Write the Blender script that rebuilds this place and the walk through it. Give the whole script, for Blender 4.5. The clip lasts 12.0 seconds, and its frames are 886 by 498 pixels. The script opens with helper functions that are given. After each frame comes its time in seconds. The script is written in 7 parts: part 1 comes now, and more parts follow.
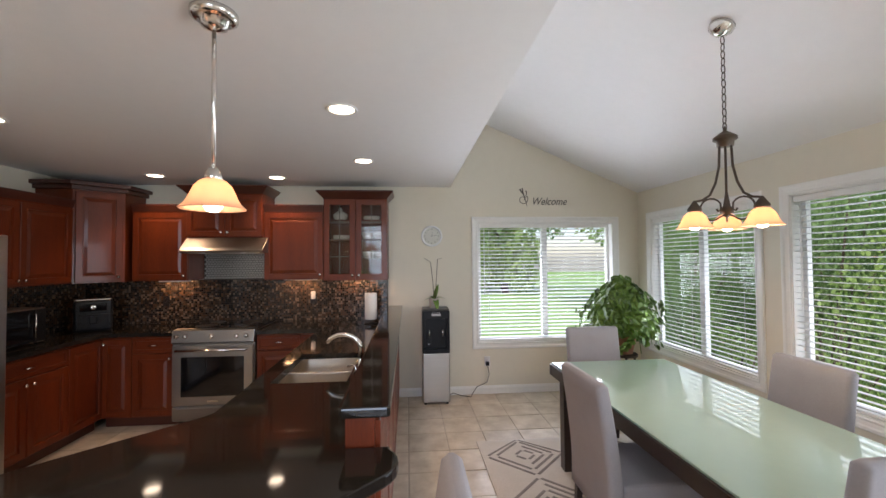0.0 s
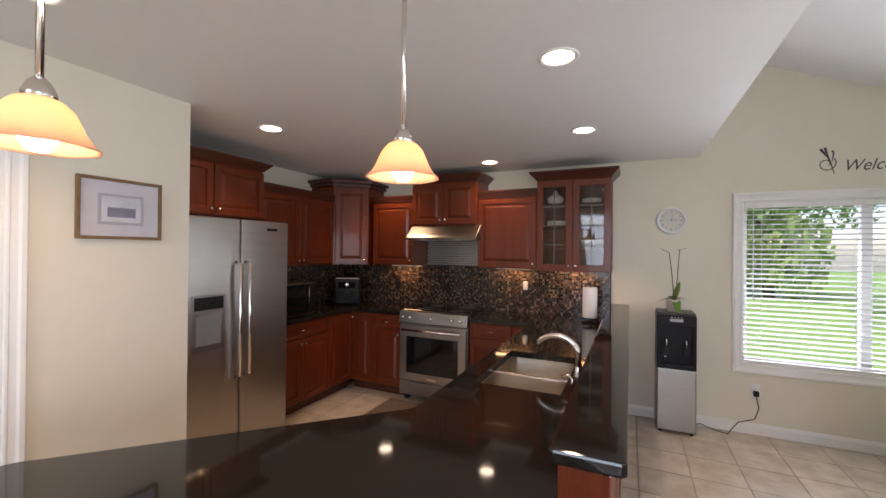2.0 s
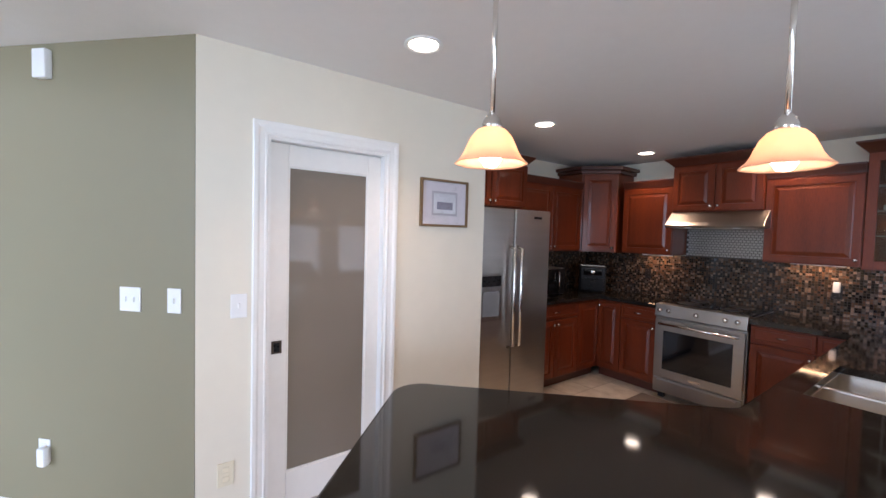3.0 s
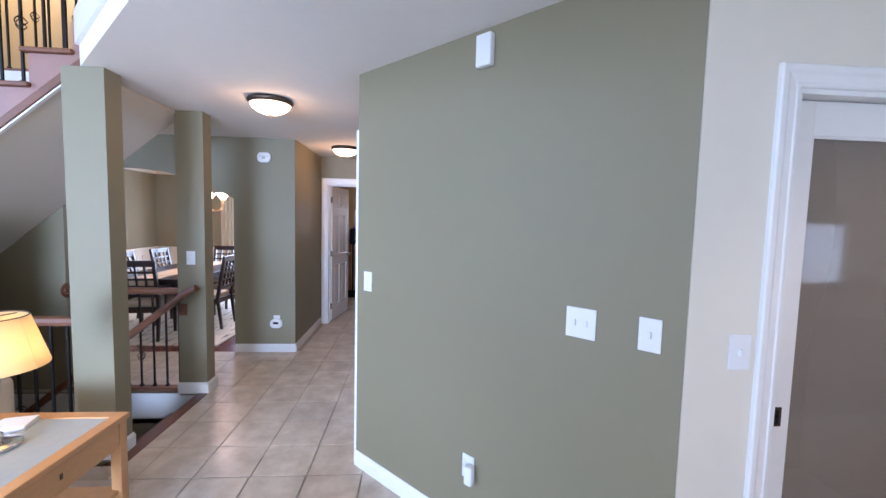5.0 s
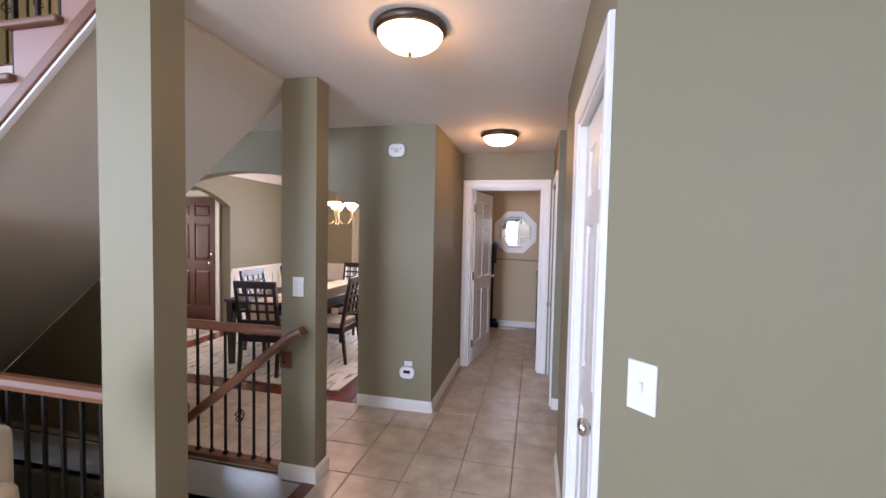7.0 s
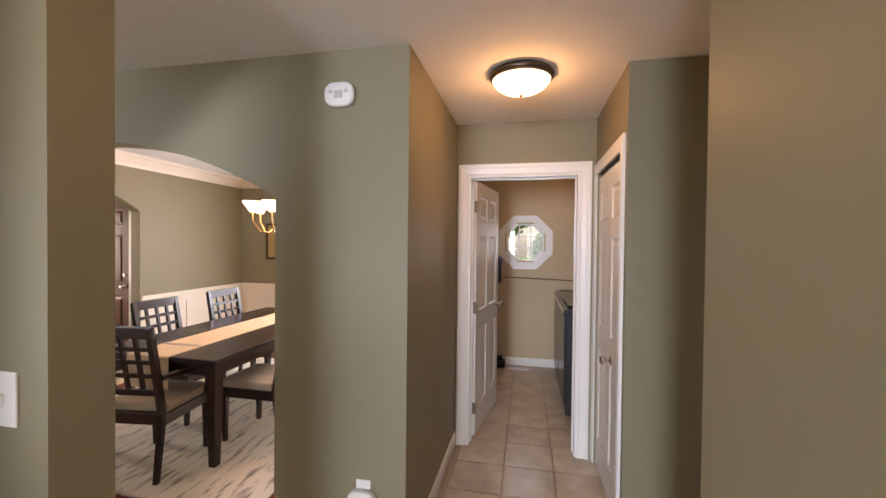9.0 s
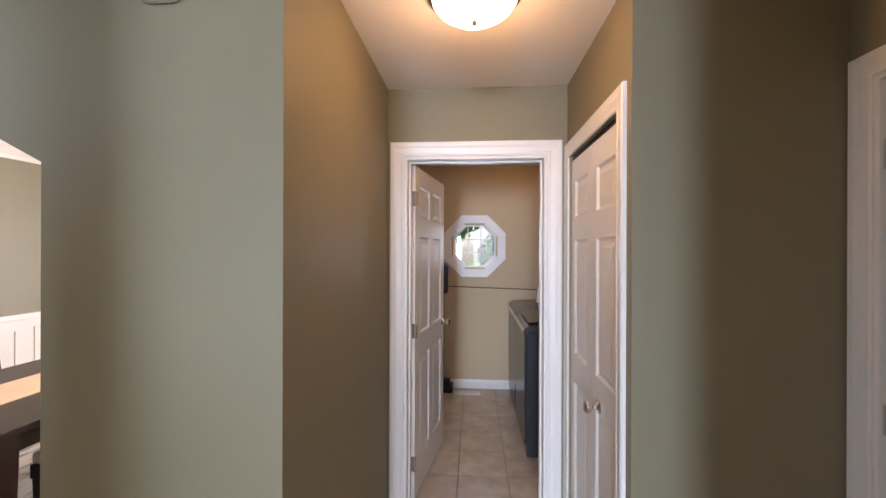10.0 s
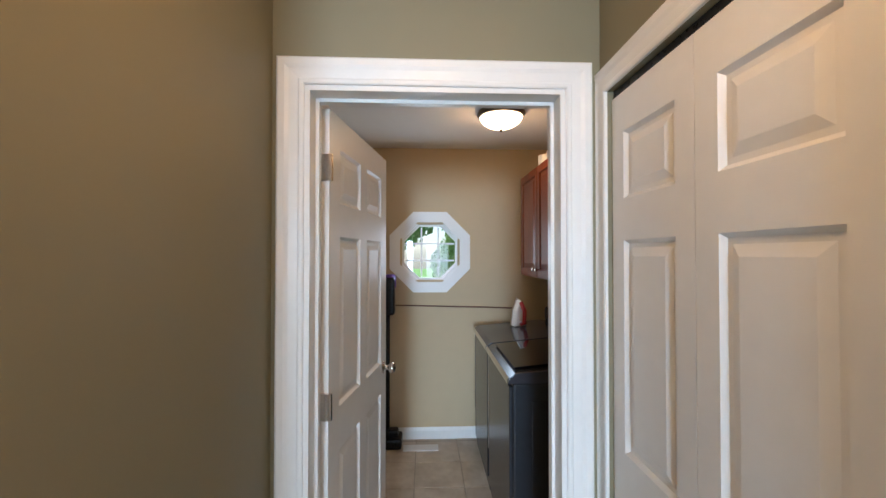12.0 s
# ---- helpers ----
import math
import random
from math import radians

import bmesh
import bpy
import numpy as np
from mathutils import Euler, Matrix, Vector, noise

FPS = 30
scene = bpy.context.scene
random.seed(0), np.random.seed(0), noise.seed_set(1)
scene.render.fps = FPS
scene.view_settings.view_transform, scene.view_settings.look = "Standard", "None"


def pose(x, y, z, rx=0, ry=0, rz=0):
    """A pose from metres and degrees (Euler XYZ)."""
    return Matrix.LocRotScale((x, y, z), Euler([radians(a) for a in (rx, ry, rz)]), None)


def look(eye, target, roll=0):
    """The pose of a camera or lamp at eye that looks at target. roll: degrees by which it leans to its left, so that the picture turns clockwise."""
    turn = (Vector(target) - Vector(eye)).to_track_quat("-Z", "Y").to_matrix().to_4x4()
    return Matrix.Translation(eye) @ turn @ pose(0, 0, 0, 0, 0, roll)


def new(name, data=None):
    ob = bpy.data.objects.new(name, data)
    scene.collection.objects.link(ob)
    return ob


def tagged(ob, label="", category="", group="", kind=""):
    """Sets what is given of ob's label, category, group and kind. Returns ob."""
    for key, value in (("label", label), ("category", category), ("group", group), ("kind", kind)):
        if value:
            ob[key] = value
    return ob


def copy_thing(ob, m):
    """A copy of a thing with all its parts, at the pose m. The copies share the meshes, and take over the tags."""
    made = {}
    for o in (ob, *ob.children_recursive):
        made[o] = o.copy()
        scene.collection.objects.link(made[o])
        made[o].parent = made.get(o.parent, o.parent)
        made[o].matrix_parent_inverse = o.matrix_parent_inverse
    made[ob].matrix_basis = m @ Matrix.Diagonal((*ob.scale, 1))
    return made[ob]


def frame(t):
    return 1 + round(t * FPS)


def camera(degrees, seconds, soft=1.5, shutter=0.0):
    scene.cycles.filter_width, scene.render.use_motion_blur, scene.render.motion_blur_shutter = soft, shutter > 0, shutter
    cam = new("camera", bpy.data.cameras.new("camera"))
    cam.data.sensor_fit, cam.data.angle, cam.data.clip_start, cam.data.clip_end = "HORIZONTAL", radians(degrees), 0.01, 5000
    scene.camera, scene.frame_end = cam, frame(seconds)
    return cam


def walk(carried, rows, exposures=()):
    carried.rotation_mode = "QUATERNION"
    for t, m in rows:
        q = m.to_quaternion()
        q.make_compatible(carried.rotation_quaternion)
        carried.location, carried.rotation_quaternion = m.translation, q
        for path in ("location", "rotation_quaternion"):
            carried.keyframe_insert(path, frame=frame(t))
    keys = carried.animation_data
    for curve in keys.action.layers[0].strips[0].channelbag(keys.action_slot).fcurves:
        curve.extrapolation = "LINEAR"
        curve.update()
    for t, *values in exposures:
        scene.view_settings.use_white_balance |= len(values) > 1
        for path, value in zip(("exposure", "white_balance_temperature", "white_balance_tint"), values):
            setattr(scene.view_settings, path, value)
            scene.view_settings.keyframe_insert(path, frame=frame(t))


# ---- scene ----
cam = camera(95.5, 12.0)
PATH = [
    (0, (0.531, 0.771, 1.588), (0.705, 2.763, 1.639), -0.5),
    (0.5, (0.601, 1.125, 1.582), (0.78, 3.116, 1.637), -0.6),
    (1, (0.6, 1.338, 1.552), (0.739, 3.332, 1.622), -0.5),
    (1.5, (0.537, 1.337, 1.542), (0.294, 3.321, 1.606), -0.0),
    (2, (0.465, 1.2, 1.559), (-0.378, 3.014, 1.567), 0.6),
    (2.5, (0.334, 0.991, 1.571), (-0.978, 2.5, 1.53), 1.0),
    (3, (0.221, 0.806, 1.564), (-1.393, 1.985, 1.481), 1.6),
    (3.5, (0.032, 0.624, 1.547), (-1.742, 1.542, 1.438), 1.5),
    (3.7, (-0.065, 0.544, 1.556), (-1.884, 1.368, 1.433), 1.6),
    (5.3, (-0.947, -0.009, 1.588), (-2.943, 0.003, 1.452), 1.4),
    (5.5, (-1.092, -0.063, 1.591), (-3.087, -0.132, 1.464), 1.4),
    (6, (-1.446, -0.182, 1.563), (-3.426, -0.441, 1.453), 1.2),
    (6.5, (-1.816, -0.326, 1.568), (-3.779, -0.695, 1.464), 1.2),
    (6.7, (-1.959, -0.38, 1.559), (-3.916, -0.783, 1.461), 1.2),
    (8.3, (-3.218, -0.654, 1.541), (-5.148, -1.174, 1.482), 0.9),
    (8.5, (-3.357, -0.703, 1.558), (-5.298, -1.183, 1.504), 0.4),
    (9, (-3.698, -0.739, 1.541), (-5.656, -1.148, 1.512), 0.6),
    (9.5, (-4.058, -0.773, 1.525), (-6.04, -1.04, 1.514), 0.4),
    (10, (-4.454, -0.783, 1.529), (-6.448, -0.931, 1.529), 0.2),
    (10.5, (-4.783, -0.812, 1.525), (-6.781, -0.904, 1.534), 0.3),
    (11, (-5.09, -0.848, 1.533), (-7.09, -0.875, 1.548), 0.3),
    (11.5, (-5.37, -0.843, 1.535), (-7.369, -0.812, 1.556), 0.2),
    (12, (-5.5, -0.811, 1.539), (-7.498, -0.719, 1.568), -0.0),
]
EXPOSURES = [(0, 0.48, 6300, 20), (1.5, 0.5, 6600, 23), (2.5, 0.62, 6000, 21), (3.7, 0.64, 5300, 22), (5.3, 0.34, 5150, 24), (6.5, 0.26, 5400, 27),
             (8.5, 0.24, 7500, 27), (9.5, 0.5, 6000, 21), (10.5, 0.6, 6000, 22), (11.2, 0.7, 6000, 20), (12, 0.65, 5500, 8)]
walk(cam, [(t, look(eye, target, roll)) for t, eye, target, roll in PATH], EXPOSURES)

# ---- world, sun, exposure ----
world = bpy.data.worlds.new("World")
scene.world = world
world.use_nodes = True
wn = world.node_tree.nodes
sky = wn.new("ShaderNodeTexSky")
sky.sky_type = "NISHITA"
sky.sun_disc = False
sky.sun_elevation, sky.sun_rotation = radians(58), radians(204)
world.node_tree.links.new(sky.outputs[0], wn["Background"].inputs[0])
wn["Background"].inputs[1].default_value = 0.15
sun_data = bpy.data.lights.new("sun", "SUN")
sun_data.energy, sun_data.angle, sun_data.color = 5.0, radians(0.6), (1.0, 0.95, 0.87)
sun = new("sun", sun_data)
sun.matrix_world = look((-4, -9, 16), (0, 0, 0))


def area(name, eye, target, w, h, power, color=(1, 1, 1), spread=180):
    d = bpy.data.lights.new(name, "AREA")
    d.shape, d.size, d.size_y, d.energy, d.color = "RECTANGLE", w, h, power, color
    d.spread = radians(spread)
    ob = new(name, d)
    ob.matrix_world = look(eye, target)
    return ob


def bulb(name, at, power, color=(1.0, 0.72, 0.42), radius=0.03):
    d = bpy.data.lights.new(name, "POINT")
    d.energy, d.color, d.shadow_soft_size = power, color, radius
    ob = new(name, d)
    ob.location = at
    return ob


def can_spot(at, power):
    d = bpy.data.lights.new("downlight_bulb", "SPOT")
    d.energy, d.color, d.shadow_soft_size = power, (1.0, 0.64, 0.34), 0.05
    d.spot_size, d.spot_blend = radians(110), 0.6
    ob = new("downlight_bulb", d)
    ob.location = at
    return ob


DAY = (0.86, 0.94, 1.0)
# daylight standing in the real window openings
area("skylight_back_window", (2.2, 5.80, 1.0), (2.2, 0, 2.0), 1.7, 1.3, 42, DAY)
area("skylight_side_window", (3.66, 4.53, 1.0), (0, 4.4, 2.0), 1.5, 1.3, 14, DAY)
area("skylight_side_window", (3.66, 2.81, 1.0), (0, 2.7, 2.0), 1.5, 1.3, 14, DAY)
# sill strip lamps, added for daylight the open slats throw up towards the ceiling
area("blind_bounce", (2.2, 5.455, 0.68), (2.2, 4.455, 1.78), 1.5, 0.10, 4, DAY, 80)
area("blind_bounce", (3.315, 4.53, 0.68), (2.315, 4.53, 1.78), 1.3, 0.10, 4, DAY, 80)
area("blind_bounce", (3.315, 2.81, 0.68), (2.315, 2.81, 1.78), 1.3, 0.10, 4, DAY, 80)
# openings out of view, added where daylight on cabinets, columns and walls points back
area("skylight_nook_opening", (3.44, 0.10, 1.10), (-5.4, 0.10, 0.2), 1.70, 1.85, 40, DAY, 150)
area("skylight_living_window", (0.5, -6.9, 2.2), (-2.0, 0, 0.0), 3.6, 3.4, 125, (0.70, 0.86, 1.0), 130)
area("skylight_living_east", (3.42, -1.95, 1.35), (-4.6, -1.6, -0.5), 1.35, 1.50, 98, (0.72, 0.87, 1.0), 80)
# daylight at the dining room and octagon windows
area("skylight_dining_window", (-8.72, -2.75, 1.3), (0, -3.0, 1.2), 1.3, 1.5, 66, DAY)
area("skylight_octagon", (-8.80, -0.765, 1.56), (0, -0.8, 1.3), 0.4, 0.4, 2.5, DAY)
# unseen fill lamp beyond the french door, added to brighten the foyer
area("foyer_fill", (-6.6, -8.6, 1.6), (-6.4, -5, 1.0), 1.5, 1.8, 170, (1.0, 0.90, 0.74))

# ---- materials ----
def mat(name, col, rough=0.5, metal=0.0, var=0.06, scale=6.0, bump=0.0, bscale=None, stretch=(1, 1, 1), col2=None,
        rand=0.0, coat=0.0, spec=0.5, cloud=0.0):
    """A surface with slow colour drift, fine grain and fine relief."""
    m = bpy.data.materials.new(name)
    m.use_nodes = True
    n, l = m.node_tree.nodes, m.node_tree.links
    b = n["Principled BSDF"]
    b.inputs["Roughness"].default_value, b.inputs["Metallic"].default_value = rough, metal
    b.inputs["Coat Weight"].default_value = coat
    b.inputs["Coat Roughness"].default_value = 0.08
    b.inputs["Specular IOR Level"].default_value = spec
    tc = n.new("ShaderNodeTexCoord")
    mp = n.new("ShaderNodeMapping")
    mp.inputs["Scale"].default_value = stretch
    if rand:      # shared piece meshes: take the grain from the place, so that no two pieces repeat
        geo = n.new("ShaderNodeNewGeometry")
        l.new(geo.outputs["Position"], mp.inputs["Vector"])
    else:
        l.new(tc.outputs["Object"], mp.inputs["Vector"])
    big = n.new("ShaderNodeTexNoise")
    big.inputs["Scale"].default_value, big.inputs["Detail"].default_value = cloud or scale * 0.25, 3
    fine = n.new("ShaderNodeTexNoise")
    fine.inputs["Scale"].default_value, fine.inputs["Detail"].default_value = scale * 4, 6
    l.new(mp.outputs[0], big.inputs["Vector"])
    l.new(mp.outputs[0], fine.inputs["Vector"])
    add = n.new("ShaderNodeMath")
    add.operation = "MULTIPLY_ADD"
    add.inputs[1].default_value = 0.8 if cloud else 0.5
    half = n.new("ShaderNodeMath")
    half.operation = "MULTIPLY"
    half.inputs[1].default_value = 0.2 if cloud else 0.5
    l.new(fine.outputs[0], half.inputs[0])
    l.new(big.outputs[0], add.inputs[0])
    l.new(half.outputs[0], add.inputs[2])
    ramp = n.new("ShaderNodeMapRange")
    ramp.inputs[1].default_value, ramp.inputs[2].default_value = 0.3, 0.7
    l.new(add.outputs[0], ramp.inputs[0])
    mix = n.new("ShaderNodeMix")
    mix.data_type = "RGBA"
    a = Vector(col)
    c2 = Vector(col2) if col2 else a * (1 + var)
    c1 = a if col2 else a * (1 - var)
    mix.inputs["A"].default_value, mix.inputs["B"].default_value = (*c1, 1), (*c2, 1)
    l.new(ramp.outputs[0], mix.inputs["Factor"])
    out = mix.outputs["Result"]
    if rand:
        info = n.new("ShaderNodeObjectInfo")
        hsv = n.new("ShaderNodeHueSaturation")
        mr = n.new("ShaderNodeMapRange")
        mr.inputs[3].default_value, mr.inputs[4].default_value = 1 - rand, 1 + rand
        l.new(info.outputs["Random"], mr.inputs[0])
        l.new(mr.outputs[0], hsv.inputs["Value"])
        l.new(out, hsv.inputs["Color"])
        out = hsv.outputs[0]
    l.new(out, b.inputs["Base Color"])
    rr = n.new("ShaderNodeMapRange")
    rr.inputs[3].default_value, rr.inputs[4].default_value = max(0.0, rough * 0.88), min(1.0, rough * 1.12)
    l.new(fine.outputs[0], rr.inputs[0])
    l.new(rr.outputs[0], b.inputs["Roughness"])
    if bump:
        bt = n.new("ShaderNodeTexNoise")
        bt.inputs["Scale"].default_value, bt.inputs["Detail"].default_value = bscale or scale * 12, 4
        l.new(mp.outputs[0], bt.inputs["Vector"])
        bp = n.new("ShaderNodeBump")
        bp.inputs["Strength"].default_value, bp.inputs["Distance"].default_value = bump, 0.004
        l.new(bt.outputs[0], bp.inputs["Height"])
        l.new(bp.outputs[0], b.inputs["Normal"])
    return m


def glow(name, col, strength, base=(0.9, 0.8, 0.65)):
    m = mat(name, base, 0.4, var=0.03)
    b = m.node_tree.nodes["Principled BSDF"]
    b.inputs["Emission Color"].default_value = (*col, 1)
    b.inputs["Emission Strength"].default_value = strength
    return m


def glass(name, tint=(1, 1, 1), rough=0.0, alpha=0.12, spec=0.5):
    """Thin pane: mostly see-through with a gloss on top."""
    m = bpy.data.materials.new(name)
    m.use_nodes = True
    n, l = m.node_tree.nodes, m.node_tree.links
    n.remove(n["Principled BSDF"])
    t = n.new("ShaderNodeBsdfTransparent")
    t.inputs[0].default_value = (*tint, 1)
    g = n.new("ShaderNodeBsdfGlossy")
    g.inputs["Roughness"].default_value = rough
    f = n.new("ShaderNodeLayerWeight")
    pw = n.new("ShaderNodeMath")
    pw.operation = "POWER"
    pw.inputs[1].default_value = 4.0
    sc = n.new("ShaderNodeMath")
    sc.operation = "MULTIPLY_ADD"
    sc.inputs[1].default_value, sc.inputs[2].default_value = 0.35, 0.03
    l.new(f.outputs["Facing"], pw.inputs[0])
    l.new(pw.outputs[0], sc.inputs[0])
    mx = n.new("ShaderNodeMixShader")
    l.new(sc.outputs[0], mx.inputs[0])
    l.new(t.outputs[0], mx.inputs[1])
    l.new(g.outputs[0], mx.inputs[2])
    l.new(mx.outputs[0], n["Material Output"].inputs[0])
    return m


def translucent(name, col, glow_col, strength):
    """Frosted glass that lets the bulb inside shine through."""
    m = glow(name, glow_col, strength, col)
    n, l = m.node_tree.nodes, m.node_tree.links
    t = n.new("ShaderNodeBsdfTranslucent")
    t.inputs[0].default_value = (*col, 1)
    mx = n.new("ShaderNodeMixShader")
    mx.inputs[0].default_value = 0.55
    l.new(n["Principled BSDF"].outputs[0], mx.inputs[1])
    l.new(t.outputs[0], mx.inputs[2])
    l.new(mx.outputs[0], n["Material Output"].inputs[0])
    return m


CREAM = mat("cream_wall_paint", (0.74, 0.69, 0.575), 0.6, var=0.025, scale=3, bump=0.05, bscale=220)
SAGE = mat("sage_wall_paint", (0.238, 0.211, 0.131), 0.55, var=0.03, scale=3, bump=0.05, bscale=220)
TAN = mat("tan_wall_paint", (0.56, 0.44, 0.27), 0.6, var=0.03, scale=3, bump=0.05, bscale=220)
CEIL = mat("ceiling_paint", (0.80, 0.79, 0.77), 0.8, var=0.02, scale=4, bump=0.25, bscale=120)
TRIM = mat("white_trim_paint", (0.82, 0.81, 0.78), 0.35, var=0.025, scale=5)
DOORW = mat("white_door_paint", (0.80, 0.78, 0.74), 0.38, var=0.03, scale=5)
CHERRY = mat("cherry_wood", (0.135, 0.023, 0.0045), 0.40, var=0.3, scale=7, bump=0.08, stretch=(6, 6, 0.7), rand=0.10, coat=0.18, spec=0.3)
CHERRY_H = mat("cherry_wood_crosswise", (0.128, 0.022, 0.0045), 0.40, var=0.3, scale=7, bump=0.08, stretch=(0.7, 0.7, 6), rand=0.08, coat=0.06, spec=0.3)
CROWNW = mat("dark_cherry_wood", (0.065, 0.015, 0.007), 0.4, var=0.25, scale=7, stretch=(0.7, 0.7, 6), coat=0.2)
GRANITE = mat("black_granite", (0.008, 0.007, 0.006), 0.06, var=0.5, scale=60, col2=(0.025, 0.021, 0.017))
STEEL = mat("brushed_steel", (0.44, 0.42, 0.39), 0.33, 1.0, var=0.05, scale=2, stretch=(1, 1, 40))
STEEL_H = mat("brushed_steel_crosswise", (0.36, 0.34, 0.315), 0.32, 1.0, var=0.05, scale=2, stretch=(1, 1, 30))
CHROME = mat("polished_nickel", (0.72, 0.69, 0.65), 0.16, 1.0, var=0.04, scale=8)
BRONZE = mat("oil_rubbed_bronze", (0.10, 0.075, 0.055), 0.42, 0.8, var=0.2, scale=20)
BLACKP = mat("black_plastic", (0.010, 0.010, 0.011), 0.28, var=0.2, scale=20, spec=0.25)
OVENG = mat("dark_oven_glass", (0.006, 0.006, 0.007), 0.05, var=0.2, scale=10)
WHITEP = mat("white_plastic", (0.80, 0.80, 0.79), 0.4, var=0.02, scale=15)
IRON = mat("black_iron", (0.016, 0.014, 0.013), 0.45, 0.6, var=0.25, scale=30)
OAKR = mat("red_oak_stain", (0.155, 0.058, 0.024), 0.45, var=0.28, scale=8, bump=0.06, stretch=(6, 0.7, 6), coat=0.05)
TILE = mat("beige_ceramic_tile", (0.45, 0.365, 0.275), 0.30, scale=6, cloud=6.5, col2=(0.70, 0.62, 0.51), bump=0.03, bscale=60, rand=0.08)
GROUT = mat("grout", (0.43, 0.37, 0.295), 0.85, var=0.12, scale=20, bump=0.2)
WOODF = mat("mahogany_floorboard", (0.16, 0.035, 0.015), 0.22, var=0.4, scale=6, stretch=(1, 8, 8), rand=0.3, coat=0.3)
DARKW = mat("espresso_wood", (0.022, 0.011, 0.008), 0.3, var=0.3, scale=8, stretch=(1, 1, 5), coat=0.2)
FABRIC = mat("grey_linen", (0.37, 0.365, 0.395), 0.9, var=0.07, scale=30, bump=0.35, bscale=500)
BEIGEF = mat("beige_upholstery", (0.52, 0.43, 0.31), 0.9, var=0.07, scale=25, bump=0.3, bscale=400)
SHADEG = translucent("frosted_lamp_glass", (0.82, 0.56, 0.38), (1.0, 0.58, 0.36), 0.16)
BULBG = glow("lit_bulb", (1.0, 0.82, 0.58), 14.0)
DOMEG = glow("lit_alabaster_dome", (1.0, 0.66, 0.36), 6.0)
CANG = glow("lit_downlight", (1.0, 0.80, 0.55), 12.0)
SHADEL = translucent("lit_fabric_shade", (0.88, 0.72, 0.42), (1.0, 0.60, 0.20), 0.12)
PANE = glass("window_glass")
LAWN = mat("lawn_grass", (0.10, 0.21, 0.035), 0.9, scale=2.0, col2=(0.20, 0.34, 0.07), bump=0.5, bscale=60)
LEAF = mat("tree_foliage", (0.15, 0.27, 0.09), 0.55, scale=3, col2=(0.27, 0.42, 0.15))
LEAFB = mat("bright_foliage", (0.22, 0.36, 0.09), 0.55, scale=3, col2=(0.38, 0.52, 0.16))
for leaf_mat in (LEAF, LEAFB):     # thin leaves let daylight through
    ln, ll = leaf_mat.node_tree.nodes, leaf_mat.node_tree.links
    lb = ln["Principled BSDF"]
    lt = ln.new("ShaderNodeBsdfTranslucent")
    ll.new(lb.inputs["Base Color"].links[0].from_socket, lt.inputs[0])
    lm = ln.new("ShaderNodeMixShader")
    lm.inputs[0].default_value = 0.5
    ll.new(lb.outputs[0], lm.inputs[1])
    ll.new(lt.outputs[0], lm.inputs[2])
    ll.new(lm.outputs[0], ln["Material Output"].inputs[0])
BARK = mat("bark", (0.10, 0.075, 0.05), 0.9, scale=10, var=0.3, bump=0.6, stretch=(1, 1, 0.3))


# ---- building helpers ----
def part(name, bm, material, parent=None, label="", smooth=False):
    me = bpy.data.meshes.new(name)
    bm.to_mesh(me)
    bm.free()
    me.materials.append(material)
    if smooth:
        for p in me.polygons:
            p.use_smooth = True
    ob = new(name, me)
    if parent:
        ob.parent = parent
    if label:
        ob["label"] = label
    return ob


def thing(name, label, category, m=None, group=""):
    e = new(name)
    e.empty_display_size = 0.1
    if m is not None:
        e.matrix_world = m
    return tagged(e, label, category, group)


def setting(name, bm, material, label="", category=""):
    ob = part(name, bm, material)
    return tagged(ob, label or name.replace("_", " "), category or name.split("_")[0], kind="structure")


def B(*boxes, bev=0.0, seg=2):
    """A bmesh of boxes (x0, y0, z0, x1, y1, z1), edges rounded by bev."""
    bm = bmesh.new()
    for x0, y0, z0, x1, y1, z1 in boxes:
        m = Matrix.LocRotScale(((x0 + x1) / 2, (y0 + y1) / 2, (z0 + z1) / 2), None, (abs(x1 - x0), abs(y1 - y0), abs(z1 - z0)))
        r = bmesh.ops.create_cube(bm, size=1, matrix=m)
        if bev:
            es = list({e for v in r["verts"] for e in v.link_edges})
            bmesh.ops.bevel(bm, geom=es, offset=bev, segments=seg, affect="EDGES", profile=0.6)
    return bm


def prism(pts, z0, z1, bev=0.0, seg=2, bm=None):
    """An upright prism over an outline of (x, y)."""
    bm = bm or bmesh.new()
    lo = [bm.verts.new((x, y, z0)) for x, y in pts]
    hi = [bm.verts.new((x, y, z1)) for x, y in pts]
    n = len(pts)
    fs = [bm.faces.new(hi), bm.faces.new(lo[::-1])]
    for i in range(n):
        fs.append(bm.faces.new((lo[i], lo[(i + 1) % n], hi[(i + 1) % n], hi[i])))
    bmesh.ops.recalc_face_normals(bm, faces=fs)
    if bev:
        es = [e for f in fs[:2] for e in f.edges]
        bmesh.ops.bevel(bm, geom=es, offset=bev, segments=seg, affect="EDGES", profile=0.6)
    return bm


def turn_bm(bm, m):
    bmesh.ops.transform(bm, matrix=m, verts=bm.verts)
    return bm


SIDE_X = Matrix(((0, 0, 1, 0), (1, 0, 0, 0), (0, 1, 0, 0), (0, 0, 0, 1)))   # outline (y, z), extruded along x
SIDE_Y = Matrix(((1, 0, 0, 0), (0, 0, 1, 0), (0, 1, 0, 0), (0, 0, 0, 1)))   # outline (x, z), extruded along y


def prism_x(pts, x0, x1, bev=0.0):
    return turn_bm(prism(pts, x0, x1, bev), SIDE_X)


